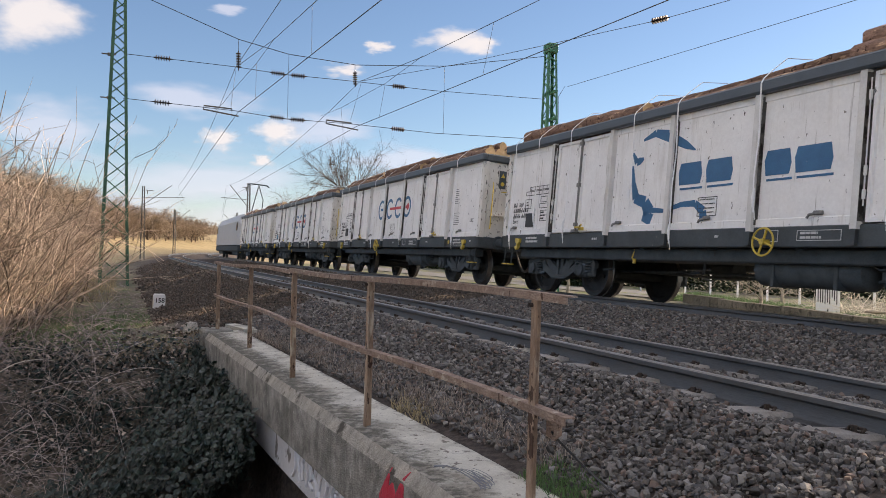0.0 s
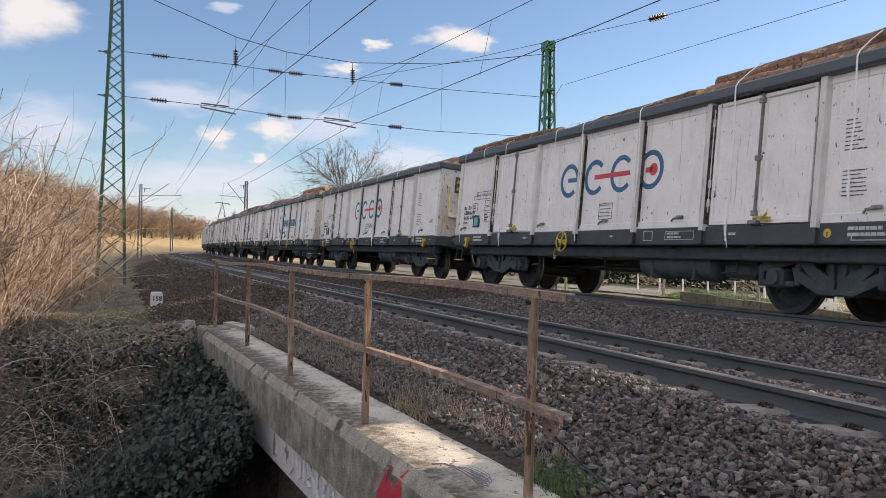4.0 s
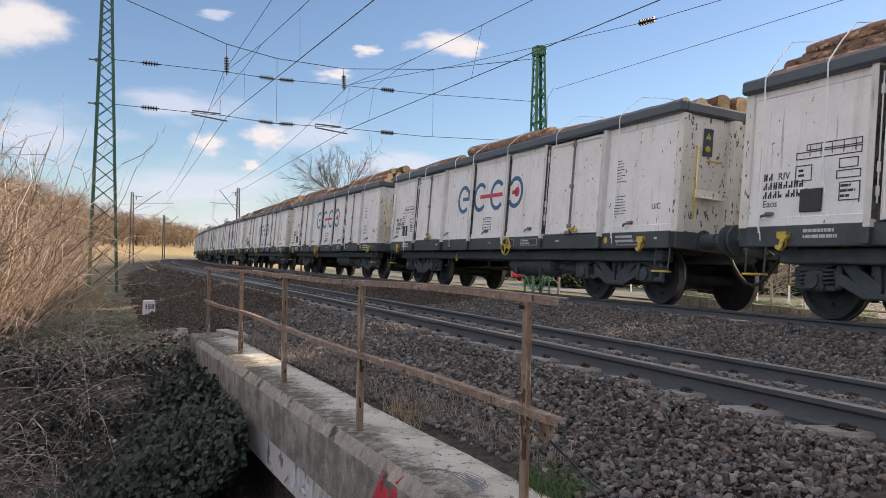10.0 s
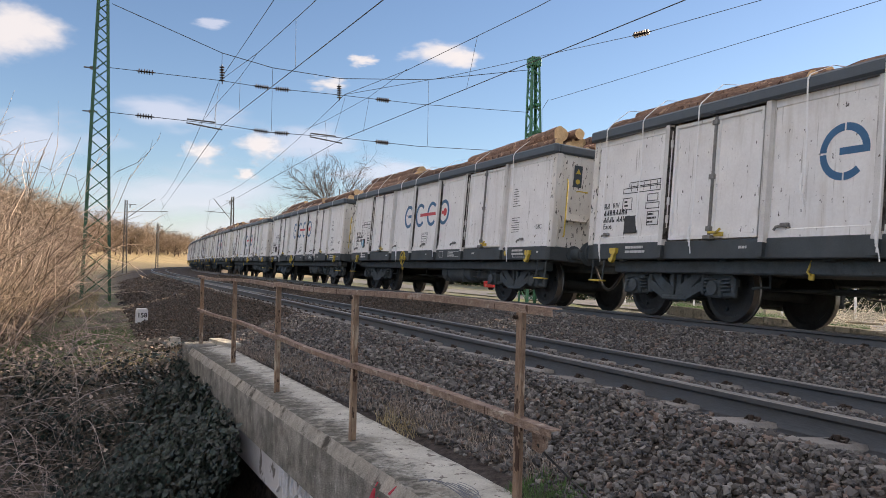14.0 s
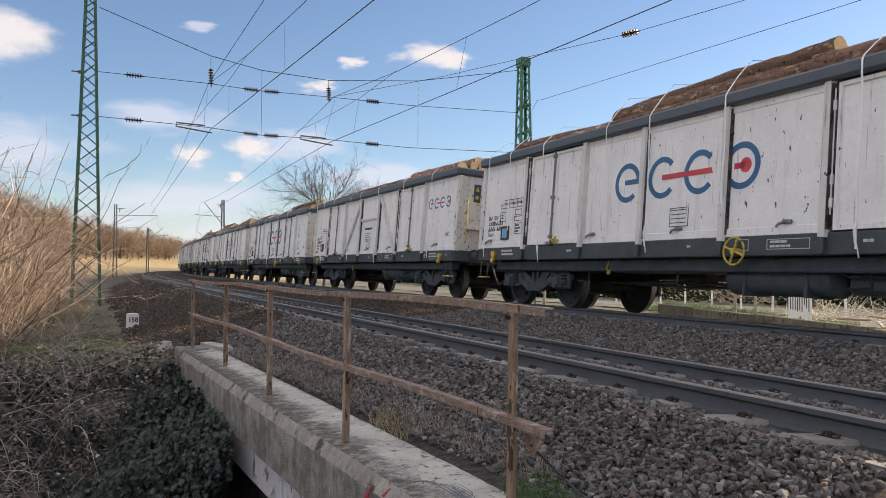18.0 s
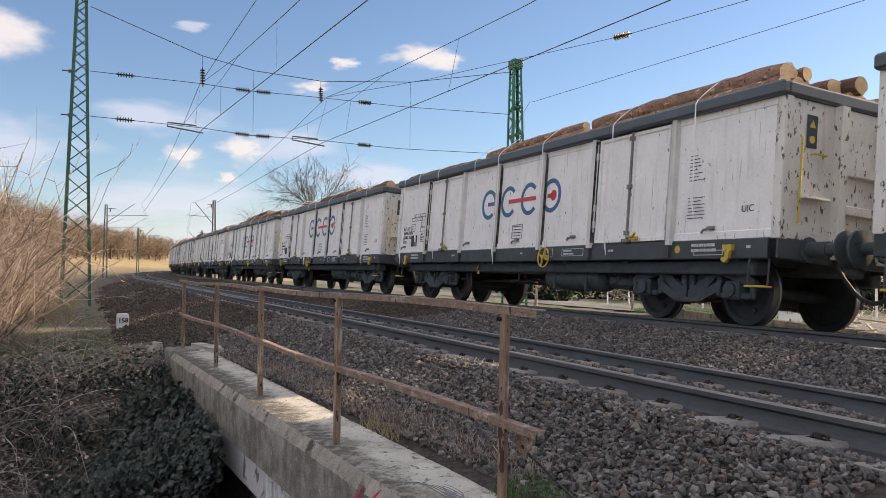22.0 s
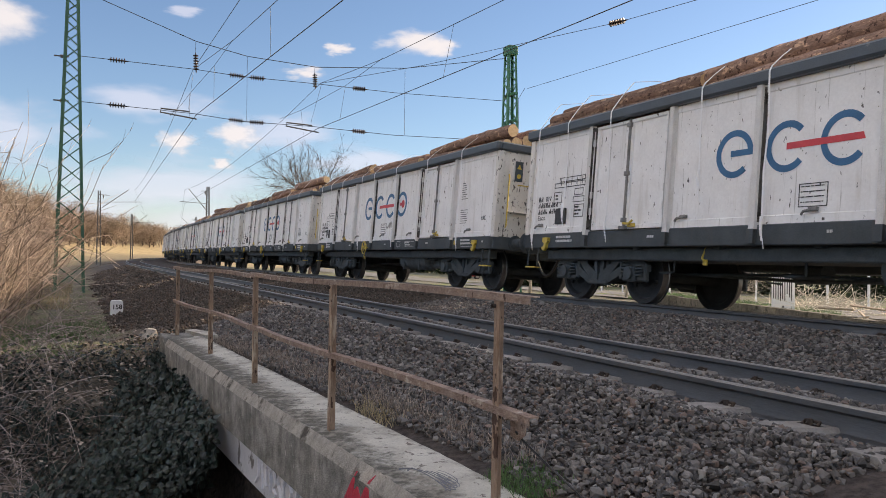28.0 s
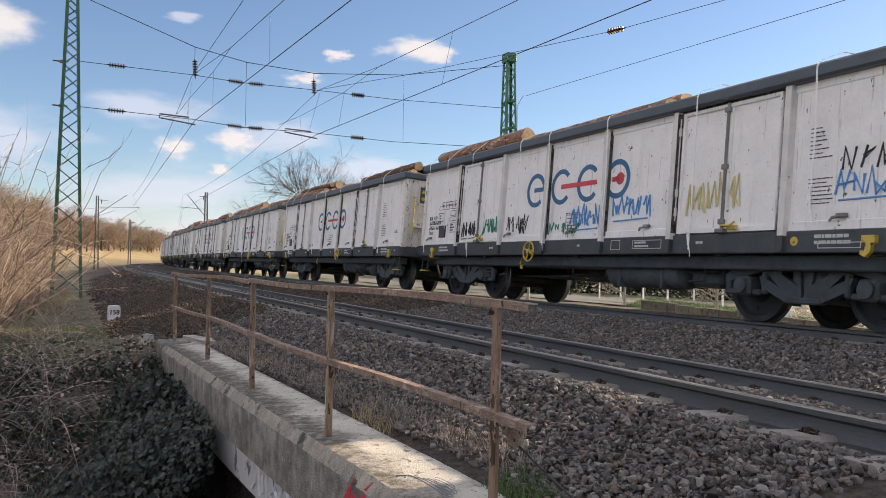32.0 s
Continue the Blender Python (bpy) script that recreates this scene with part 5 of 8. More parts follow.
    for sg in (-1, 1):
        for a in (0, 120, 240):
            c = Vector((0.28 * math.cos(radians(a)), sg * 0.79, 0.28 * math.sin(radians(a))))
            g.box(c - Vector((0.03, 0.02, 0.03)), c + Vector((0.03, 0.02, 0.03)), 0.008, 0)
    M["wheelset"] = g.mesh("wheelset", [WHEEL, TREAD], True)
    # brake gear
    g = Geo()
    prof = [(-2.4, 0.0), (-2.4, 0.14), (-2.33, 0.23), (-0.67, 0.23), (-0.6, 0.14), (-0.6, 0.0)]
    g.lathe(prof, "x", 18, at=(0, 0.86, 0.6))
    for x in (-2.0, -1.0):
        g.box((x - 0.03, 0.62, 0.36), (x + 0.03, 1.1, 0.84), 0.01)
    M["tank"] = g.mesh("air_tank", [UNDER], True)
    g = Geo()
    g.box((-3.1, 0.5, 0.42), (-2.5, 1.0, 0.8), 0.06)
    M["valve"] = g.mesh("control_valve", [UNDER])
    g = Geo()
    g.lathe([(0, 0.0), (0, 0.15), (0.5, 0.15), (0.5, 0.0)], "x", 14, at=(1.2, -0.4, 0.62))
    M["cylinder"] = g.mesh("brake_cylinder", [UNDER])
    g = Geo()
    g.tube([(-4.0, 0.3, 0.55), (-1.5, 0.3, 0.5), (1.0, 0.3, 0.55), (4.0, 0.3, 0.5)], 0.025, 6)
    g.tube([(-2.2, 1.1, 0.8), (-2.6, 1.1, 0.62), (-3.2, 1.1, 0.62), (-3.4, 1.1, 0.82)], 0.018, 5)
    for x in (2.6, 0.3, -2.9):
        g.tube([(x, 1.1, 0.84), (x, 1.1, 0.5), (x + 0.3, 1.1, 0.48)], 0.02, 5)
    g.box((-3.0, 0.9, 0.66), (-2.55, 1.15, 0.7), 0.01)
    M["rigging"] = g.mesh("brake_rigging", [UNDER])
    g = Geo()
    g.tube([(1.9, 1.18, 0.84), (1.92, 1.22, 0.7), (1.85, 1.24, 0.66)], 0.016, 5)
    g.box((1.82, 1.2, 0.6), (1.9, 1.23, 0.68), 0.008)
    M["lever"] = g.mesh("brake_lever", [YELLOW])
    # lettering
    rnd = random.Random(21)
    y = y0 + 0.002
    g = Geo()
    for x0, zz, count in ((6.05, 1.7, 2), (6.05, 1.585, 8), (6.05, 1.47, 4), (5.68, 1.47, 3), (5.4, 1.47, 1)):
        for k in range(count):
            xx = x0 - k * 0.082
            hi_, lo_ = rnd.choice(((1, 0.55), (1, 1), (0.5, 1), (1, 0.45))), rnd.uniform(0.35, 0.75)
            g.box((xx - 0.056, y, zz), (xx - 0.034, y + 0.0035, zz + 0.09 * hi_[0])).box((xx - 0.02, y, zz), (xx, y + 0.0035, zz + 0.09 * hi_[1]))
            g.box((xx - 0.034, y, zz + 0.09 * lo_ - 0.018), (xx - 0.02, y + 0.0033, zz + 0.09 * lo_))
    frame_box(g, 4.62, 5.4, 2.02, 2.1, y)
    frame_box(g, 4.62, 5.55, 1.92, 2.01, y)
    for k in range(5):
        g.box((4.7 + k * 0.16, y, 1.95), (4.71 + k * 0.16, y + 0.0035, 2.08))
    frame_box(g, 5.3, 5.55, 1.65, 1.85, y)
    frame_box(g, 4.62, 4.95, 1.64, 1.74, y)
    frame_box(g, 4.66, 4.92, 1.76, 1.88, y)
    bars(g, 5.5, 1.8, y, 2, 0.16, 0.03, 0.06, rnd)
    frame_box(g, 4.62, 4.9, 1.38, 1.6, y)
    bars(g, 4.88, 1.57, y, 3, 0.24, 0.03, 0.06, rnd)
    M["marks_front"] = g.mesh("lettering", [BLACK])
    g = Geo()
    bars(g, -4.75, 2.32, y, 8, 0.36, 0.013, 0.05, rnd, 0.3)
    bars(g, -4.75, 1.72, y, 7, 0.36, 0.012, 0.048, rnd, 0.3)
    M["marks_rear"] = g.mesh("lettering", [BLACK])
    g = Geo()
    frame_box(g, -0.16, 0.24, 1.3, 1.58, y, 0.01)
    for k in range(4):
        bars(g, 0.21, 1.55 - k * 0.062, y, 1, 0.34, 0.013, 0.05, rnd, 0.95)
    M["marks_mid"] = g.mesh("lettering", [BLACK])
    g = Geo()
    ys = HALF - 0.029
    for x0 in (5.35, -4.9):
        bars(g, x0, 1.06, ys, 2, 0.55, 0.04, 0.07, rnd, 0.8)
    frame_box(g, -2.3, -1.65, 0.93, 1.06, ys, 0.008)
    bars(g, -1.7, 1.04, ys, 2, 0.5, 0.03, 0.055, rnd)
    frame_box(g, -1.35, -1.12, 0.92, 1.07, ys, 0.008)
    for x in (2.9, -0.2, -3.0, -5.9):
        bars(g, x, 1.02, ys, 1, 0.16, 0.035, 0.06, rnd)
    frame_box(g, -5.5, -4.95, 0.9, 0.97, ys, 0.01)
    M["marks_sole"] = g.mesh("lettering", [GREYMARK])
    g = Geo()
    g.lathe([(ys, 0.055), (ys + 0.003, 0.055), (ys + 0.003, 0.0)], "y", 14, at=(-4.62, 0, 0.99))
    M["disc_mark"] = g.mesh("round_mark", [YELLOW])
    g = Geo()
    g.box((5.12, y, 1.27), (5.44, y + 0.03, 1.55), 0.008)
    M["hatch"] = g.mesh("label_holder", [BLACK])
    g = Geo()
    g.box((5.17, y + 0.03, 1.31), (5.37, y + 0.034, 1.5))
    M["sticker"] = g.mesh("label_card", [CYAN])
    # painted rings and bar
    r, w_, zc = 0.275, 0.085, 2.06
    M["rings"], M["stencil_rings"] = [], []
    for cx, a0, a1 in ((1.3, 0, 312), (0.46, 42, 318), (-0.34, 42, 318), (-1.13, -146, 146)):
        g = Geo()
        g.arc(cx, zc, r, w_, 180 - a0, 180 - a1, y, y + 0.0035, 26)
        if cx > 1:
            g.box((0.985, y, zc - 0.035), (1.36, y + 0.0037, zc + 0.045))
        M["rings"].append(g.mesh("painted_ring", [BLUE]))
        g = Geo()
        cuts = [a0] + [a for a in (90, 180, 270) if a0 < a < a1] + [a1] if a0 >= 0 else [-146, -90, 0, 90, 146]
        for a, b in zip(cuts, cuts[1:]):
            g.arc(cx, zc, r, w_, 180 - a - (2.5 if a != a0 else 0), 180 - b + (2.5 if b != a1 else 0), y, y + 0.0035, 10)
        if cx > 1:
            g.box((0.985, y, zc - 0.035), (1.36, y + 0.0037, zc + 0.045))
        M["stencil_rings"].append(g.mesh("painted_ring", [BLUE]))
    g = Geo()
    g.plate([(-0.6, zc - 0.04), (0.46, zc - 0.04), (0.46, zc + 0.04), (-0.57, zc + 0.04)], y + 0.0005, y + 0.0042, "y")
    g.lathe([(y + 0.0005, 0.1), (y + 0.0042, 0.1), (y + 0.0042, 0.0)], "y", 16, at=(-1.2, 0, zc))
    g.box((-1.2, y + 0.0005, zc - 0.04), (-1.0, y + 0.0042, zc + 0.04))
    M["red_bar"] = g.mesh("painted_bar", [RED])
    return M


WM = wagon_meshes()


def text_part(word, size, m, parent, mat):
    cu = TEXTS.get((word, size))
    if cu is None:
        cu = bpy.data.curves.new("lettering", "FONT")
        cu.body, cu.size, cu.extrude = word, size, 0.0015
        cu.materials.append(mat)
        TEXTS[word, size] = cu
    ob = new("lettering", cu)
    ob.parent, ob.matrix_basis = parent, m
    return ob


TEXTS = {}
MIRROR = Matrix.Rotation(math.pi, 4, "Z")


def build_wagon():
    w = thing("goods_wagon", "white open goods wagon with slate rim, loaded with logs", "goods wagon", "wagons of the goods train")
    y0 = HALF - 0.06
    for side in (0, 1):
        R = MIRROR if side else Matrix.Identity(4)

        def put(name, me, x, y=y0, z=0.0, label="", parent=w, extra=None):
            m = R @ Matrix.Translation((x, y, z))
            return part(name, me, None, parent, label, m if extra is None else m @ extra)
        for x in (1, -1):
            put("side_panel", WM["end_panel"], x * (EX + 4.45) / 2, z=ZW)
            for dx in (3.025, 3.895):
                put("door", WM["door"], x * dx, y0 - 0.004, ZW)
        for x in (1.675, -1.675):
            put("side_panel", WM["mid_panel"], x, z=ZW)
        put("side_panel", WM["mid_wide"], 0, z=ZW)
        for x in POSTS:
            put("side_post", WM["post" if abs(x) < 1 else "post_door_a" if x in (2.48, -4.45) else "post_door_b"], x)
            put("post_foot", WM["post_foot"], x, HALF - 0.031)
        for x in POLES:
            p = put("door_pole", WM["door_pole"], x)
            put("door_catch", WM["catch"], x, y0 + 0.0)
            put("door_latch", WM["latch"], x, y0)
            put("door_seam", WM["seam"], x, y0 + 0.002)
        for x in (4.36, 2.57, -2.57, -4.36):
            put("hinge", WM["hinge"], x)
            put("door_gap", WM["gap"], x, y0 + 0.001)
        put("sole_bar", WM["sole"], 0, 0)
        put("under_beam", WM["under_beam"], 0, 0)
        for x in (5.95, 2.2, 0.05, -1.9, -5.2):
            put("tie_cleat", WM["cleat"], x, y0 + 0.003, ZW + 0.13)
        for x in (5.62, -5.62):
            put("towing_hook", WM["hook"], x, HALF - 0.03, 0.93)
        for x in (6.1, -6.1):
            put("step_bracket", WM["step_bracket"], x, HALF - 0.06)
            put("step_plate", WM["step_plate"], x, HALF - 0.06)
        put("brake_lever", WM["lever"], 0, 0)
        # ends
        R2 = R
        part("end_wall", WM["end_wall"], None, w, "", R2 @ Matrix.Translation((EX - 0.01, 0, 0)))
        part("headstock", WM["headstock"], None, w, "", R2 @ Matrix.Translation((EX + 0.005, 0, 0)))
        for yy in (HALF - 0.09, -HALF + 0.09):
            part("corner_post", WM["corner_post"], None, w, "", R2 @ Matrix.Translation((EX - 0.01, yy, 0)))
        for yy in (0.42, -0.42):
            part("end_stanchion", WM["end_post"], None, w, "", R2 @ Matrix.Translation((EX - 0.01, yy, 0)) @ Matrix.Rotation(-math.pi / 2, 4, "Z"))
        for zz in (1.5, 2.0):
            part("end_beam", WM["end_beam"], None, w, "", R2 @ Matrix.Translation((EX - 0.01, 0, zz)) @ Matrix.Scale(0.62, 4, (0, 1, 0)))
        for yy in (0.875, -0.875):
            part("buffer", WM["buffer"], None, w, "", R2 @ Matrix.Translation((EX + 0.017, yy, 1.0)))
        part("screw_coupling", WM["coupling"], None, w, "", R2 @ Matrix.Translation((EX, 0, 0)))
        for sg in (1, -1):
            part("hand_rail", WM["end_rail"], None, w, "", R2 @ Matrix.Translation((EX, sg * 1.17, 0)))
            part("grip", WM["grip"], None, w, "", R2 @ Matrix.Translation((EX, sg * 0.8, 2.2)))
        part("end_shelf", WM["end_step"], None, w, "", R2 @ Matrix.Translation((EX, -0.95, 1.62)))
        pl = part("warning_plate", WM["placard"], None, w, "dark plate with yellow warning signs", R2 @ Matrix.Translation((EX, 0.9, 2.28)))
        part("warning_sign", WM["placard_sign"], None, pl, "yellow warning symbols")
        pl3 = part("warning_plate", WM["placard"], None, w, "dark plate with yellow warning signs", R2 @ Matrix.Translation((EX, -0.9, 2.28)))
        part("warning_sign", WM["placard_sign"], None, pl3, "yellow warning symbols")
        bo = part("bogie", WM["bolster"], None, w, "", R2 @ Matrix.Translation((4.5, 0, 0)))
        for k in (0, 1):
            K = MIRROR if k else Matrix.Identity(4)
            part("side_frame", WM["side_frame"], None, bo, "", K)
            for x in (-0.9, 0.9):
                for dx in (-0.17, 0.17):
                    if not k:
                        part("coil_spring", WM["spring"], None, bo, "", K @ Matrix.Translation((x + dx, 0.03, 0)))
                part("axle_box", WM["axle_box"], None, bo, "", K @ Matrix.Translation((x, 0, 0)))
                part("brake_block", WM["brake_block"], None, bo, "", K @ Matrix.Translation((x - 0.5 * (1 if x > 0 else -1), 0, 0)) @ (MIRROR if x < 0 else Matrix.Identity(4)))
        for x in (-0.9, 0.9):
            part("brake_beam", WM["brake_beam"], None, bo, "", Matrix.Translation((x * 0.42, 0, 0)))
            ws_ = part("wheelset", WM["wheelset"], None, bo)
            ws_.matrix_parent_inverse = Matrix.Translation((x, 0, 0.458)) if not side else Matrix.Translation((x, 0, 0.458)) @ MIRROR
    part("air_hose", WM["hose"], None, w, "", MIRROR @ Matrix.Translation((EX, -0.75, 0)))
    part("top_rim", WM["rim"], None, w, "dark slate painted steel rim")
    part("floor", WM["floor"], None, w)
    part("centre_sill", WM["centre_sill"], None, w)
    for x in (-5.6, -3.3, -1.6, 0, 1.6, 3.3, 5.6):
        part("cross_member", WM["cross_member"], None, w, "", Matrix.Translation((x, 0, 0)))
    for K in (Matrix.Identity(4), MIRROR):
        part("brake_rigging", WM["rigging"], None, w, "", K)
    part("air_tank", WM["tank"], None, w)
    part("brake_cylinder", WM["cylinder"], None, w)
    part("control_valve", WM["valve"], None, w)
    part("brake_rigging", WM["rigging"], None, w)
    tagged(part("lettering", WM["marks_front"], None, w, "black lines of small writing"), kind="stuff")
    tagged(part("lettering", WM["marks_mid"], None, w, "black framed table of small writing"), kind="stuff")
    tagged(part("lettering", WM["marks_sole"], None, w, "white lines of small writing"), kind="stuff")
    part("round_mark", WM["disc_mark"], None, w)
    part("label_holder", WM["hatch"], None, w, "black square label holder")
    yt = y0 + 0.003
    face = lambda x, z: Matrix(((-1, 0, 0, x), (0, 0, 1, yt), (0, 1, 0, z), (0, 0, 0, 1)))
    text_part("RIV", 0.13, face(5.82, 1.7), w, BLACK)
    text_part("Eaos", 0.13, face(6.05, 1.36), w, BLACK)
    text_part("UIC", 0.13, face(-5.75, 1.46), w, BLACK)
    return w


def log_meshes():
    out = []
    rng = np.random.default_rng(12)
    for k in range(6):
        g = Geo()
        n = 12
        pts, rad = [], []
        r0 = 0.092 + 0.012 * k
        bend = rng.uniform(-0.05, 0.05)
        for i in range(17):
            t = i / 16
            pts.append((-2.0 + (3.85 + 0.06 * k) * t, bend * math.sin(3.1 * t), rng.uniform(-0.006, 0.006)))
            rad.append(r0 * (1.06 - 0.2 * t) * rng.uniform(0.95, 1.05))
        g.tube(pts, rad, n, 0, True, 1)
        g.v = [(x, y * (1 + 0.16 * q), z * (1 + 0.16 * q)) for (x, y, z), q in ((v, noise.noise(Vector((v[0] * 5, v[1] * 14, v[2] * 14 + k)))) for v in g.v)]
        me = g.mesh("log", [BARK, CUTWOOD])
        me.polygons.foreach_set("use_smooth", [len(p.vertices) == 4 for p in me.polygons])
        out.append(me)
    return out


LOGS = log_meshes()


STRAP_X = (6.0, 5.0, 3.8, 1.8, 0.72, -0.98, -3.0, -4.9)


def strap_mesh(rise, end, rnd):
    """A thin white lashing strap: over the logs, round the rim and down the wagon's side to a frayed end."""
    g = Geo()
    yy = HALF + 0.056
    pts = [(0, -1.0, ZR + 0.05), (0, -0.6, ZR + rise * 0.96), (0, 0, ZR + rise), (0, 0.6, ZR + rise * 0.98), (0, 1.08, ZR + rise * 0.82), (0, 1.3, ZR + rise * 0.4), (0, yy - 0.02, ZR + 0.02), (0, yy + 0.016, ZR - 0.05), (0, yy + 0.012, ZR - 0.2),
           (rnd.uniform(-0.02, 0.02), yy - 0.01, 2.3), (rnd.uniform(-0.03, 0.03), yy - 0.005, 1.75), (rnd.uniform(-0.04, 0.04), yy - 0.005, end)]
    vs = []
    for x, y, z in pts:
        vs += [(x - 0.011, y, z), (x + 0.011, y, z), (x + 0.011, y + 0.006, z + 0.004), (x - 0.011, y + 0.006, z + 0.004)]
    g.add(vs, [(i * 4 + a, i * 4 + (a + 1) % 4, (i + 1) * 4 + (a + 1) % 4, (i + 1) * 4 + a) for i in range(len(pts) - 1) for a in range(4)])
    x, y, z = pts[-1]
    g.tube([(x, y + 0.012, z + 0.32), (x + 0.012, y + 0.015, z + 0.2), (x, y + 0.01, z + 0.06)], [0.012, 0.022, 0.014], 5)
    g.tube([(x, y + 0.01, z + 0.1), (x - 0.035, y + 0.012, z - 0.02), (x - 0.05, y + 0.012, z - 0.1)], 0.007, 4)
    return g.mesh("strap", [STRAP])


STRAPS = {(lay, k): strap_mesh((0.25, 0.44, 0.63)[lay], (1.55, 1.02, 1.3, 0.9)[k], random.Random(90 + 4 * lay + k)) for lay in range(3) for k in range(4)}


def build_load(seed, layers):
    """Three bunches of logs, front to rear, each with that many full layers over the one at the rim, lashed with straps."""
    ld = thing("log_load", "sawn pine logs stacked above the wagon's rim and lashed down", "log load", "loads of the goods train")
    rnd = random.Random(seed)
    for cx, lay in zip((4.12, 0.0, -4.1), layers):
        lift, sx = rnd.uniform(-0.05, 0.05), rnd.uniform(-0.12, 0.12)
        for r in range(lay + 1):
            wide = (1.17, 1.02, 0.86)[r]
            count = (10, 9, 7)[r]
            for i in range(count):
                if r == lay and r and rnd.random() < 0.22:
                    continue
                yy = -wide + 2 * wide * i / (count - 1) + rnd.uniform(-0.03, 0.03)
                zz = ZR + 0.07 + lift + r * 0.195 - yy * yy * 0.03 + rnd.uniform(-0.04, 0.05)
                fl = rnd.random() < 0.5
                m = pose(cx + sx + rnd.uniform(-0.15, 0.15) * (0.4 + 0.4 * r), yy, zz, rnd.uniform(0, 360), rnd.uniform(-1.2, 1.2), rnd.uniform(-1.2, 1.2) + 180 * fl)
                part("log", rnd.choice(LOGS), None, ld, m=m)
    for k, x in enumerate(STRAP_X):
        lay = layers[0 if x > 2.1 else 1 if x > -2.1 else 2]
        part("strap", STRAPS[lay, (k * 3 + seed) % 4], None, ld, "thin white lashing strap", Matrix.Translation((x + rnd.uniform(-0.08, 0.08), 0, 0)))
    return ld


LOADS = {1: (1, 1, 1), 0: (0, 0, 1), -1: (0, 0, 1), -2: (1, 1, 2), -3: (2, 1, 2), -4: (0, 1, 1), -5: (2, 1, 1), -6: (2, 1, 1), -7: (1, 0, 1), -8: (0, 0, 1), -9: (1, 2, 1), -10: (1, 1, 0), -11: (0, 1, 1),
         -12: (2, 1, 2), -13: (1, 2, 2), -14: (1, 1, 1), -15: (2, 1, 1), -16: (2, 0, 1), -17: (1, 0, 0)}
EMBLEM = {-3: (1.1, 0.05), -4: (1.06, 0.0), -5: (1.07, 0.12), -7: (1.06, 0.03), -10: (1.09, 0.12), -14: (1.05, 0.0)}
STENCILLED = (-3, -5, -7, -10)
WHEEL_REAR = (1, -4, -7, -9, -11, -12, -15, -16)


def build_train():
    """Wagons by their number from the one at the camera at the start: positive ahead, negative behind."""
    base = build_wagon()
    train = {}
    # wagon -18 stays out of view and is added for its shadow
    for n in range(4, -19, -1):
        train[n] = (base if n == 4 else copy_thing(base, Matrix.Identity(4)), build_load(40 - n, LOADS.get(n, (1, 1, 1))))
    y = HALF - 0.058
    for n, (w, _) in train.items():
        hx, hz_ = (-1.2 if n in WHEEL_REAR else 1.2), 0.91
        if n != -8:
            part("brake_handwheel", WM["handwheel"], None, w, "yellow brake handwheel", Matrix.Translation((hx, HALF + 0.07, hz_)))
        if n in (-1, -6, -9, 3):
            part("label_card", WM["sticker"], None, w, "pale blue card in the holder")
        if n != -8:
            tagged(part("lettering", WM["marks_rear"], None, w, "black lines of small writing"), kind="stuff")
        if n == 1:
            bull_marks(w, y)
            w["label"] = "grimy white open goods wagon with a large blue painted emblem"
        elif n == -8:
            brace_marks(w, y)
            w["label"] = "white open goods wagon with diagonal side braces and small blue emblem"
        else:
            k, dz = EMBLEM.get(n, (1.0, 0.0))
            fit_ = Matrix.Translation((0, 0, 2.06 + dz)) @ Matrix.Diagonal((k, 1, k, 1)) @ Matrix.Translation((0, 0, -2.06))
            for ring in WM["stencil_rings" if n in STENCILLED else "rings"]:
                part("painted_ring", ring, None, w, "blue painted ring", fit_)
            part("painted_bar", WM["red_bar"], None, w, "red painted bar and disc", fit_)
        if n == -17:
            graffiti_marks(w, y)
            w["label"] = "white open goods wagon with coloured sprayed scrawls along its side"
        if n in (-14, 0):
            extra_marks(w, y, n)
    return train


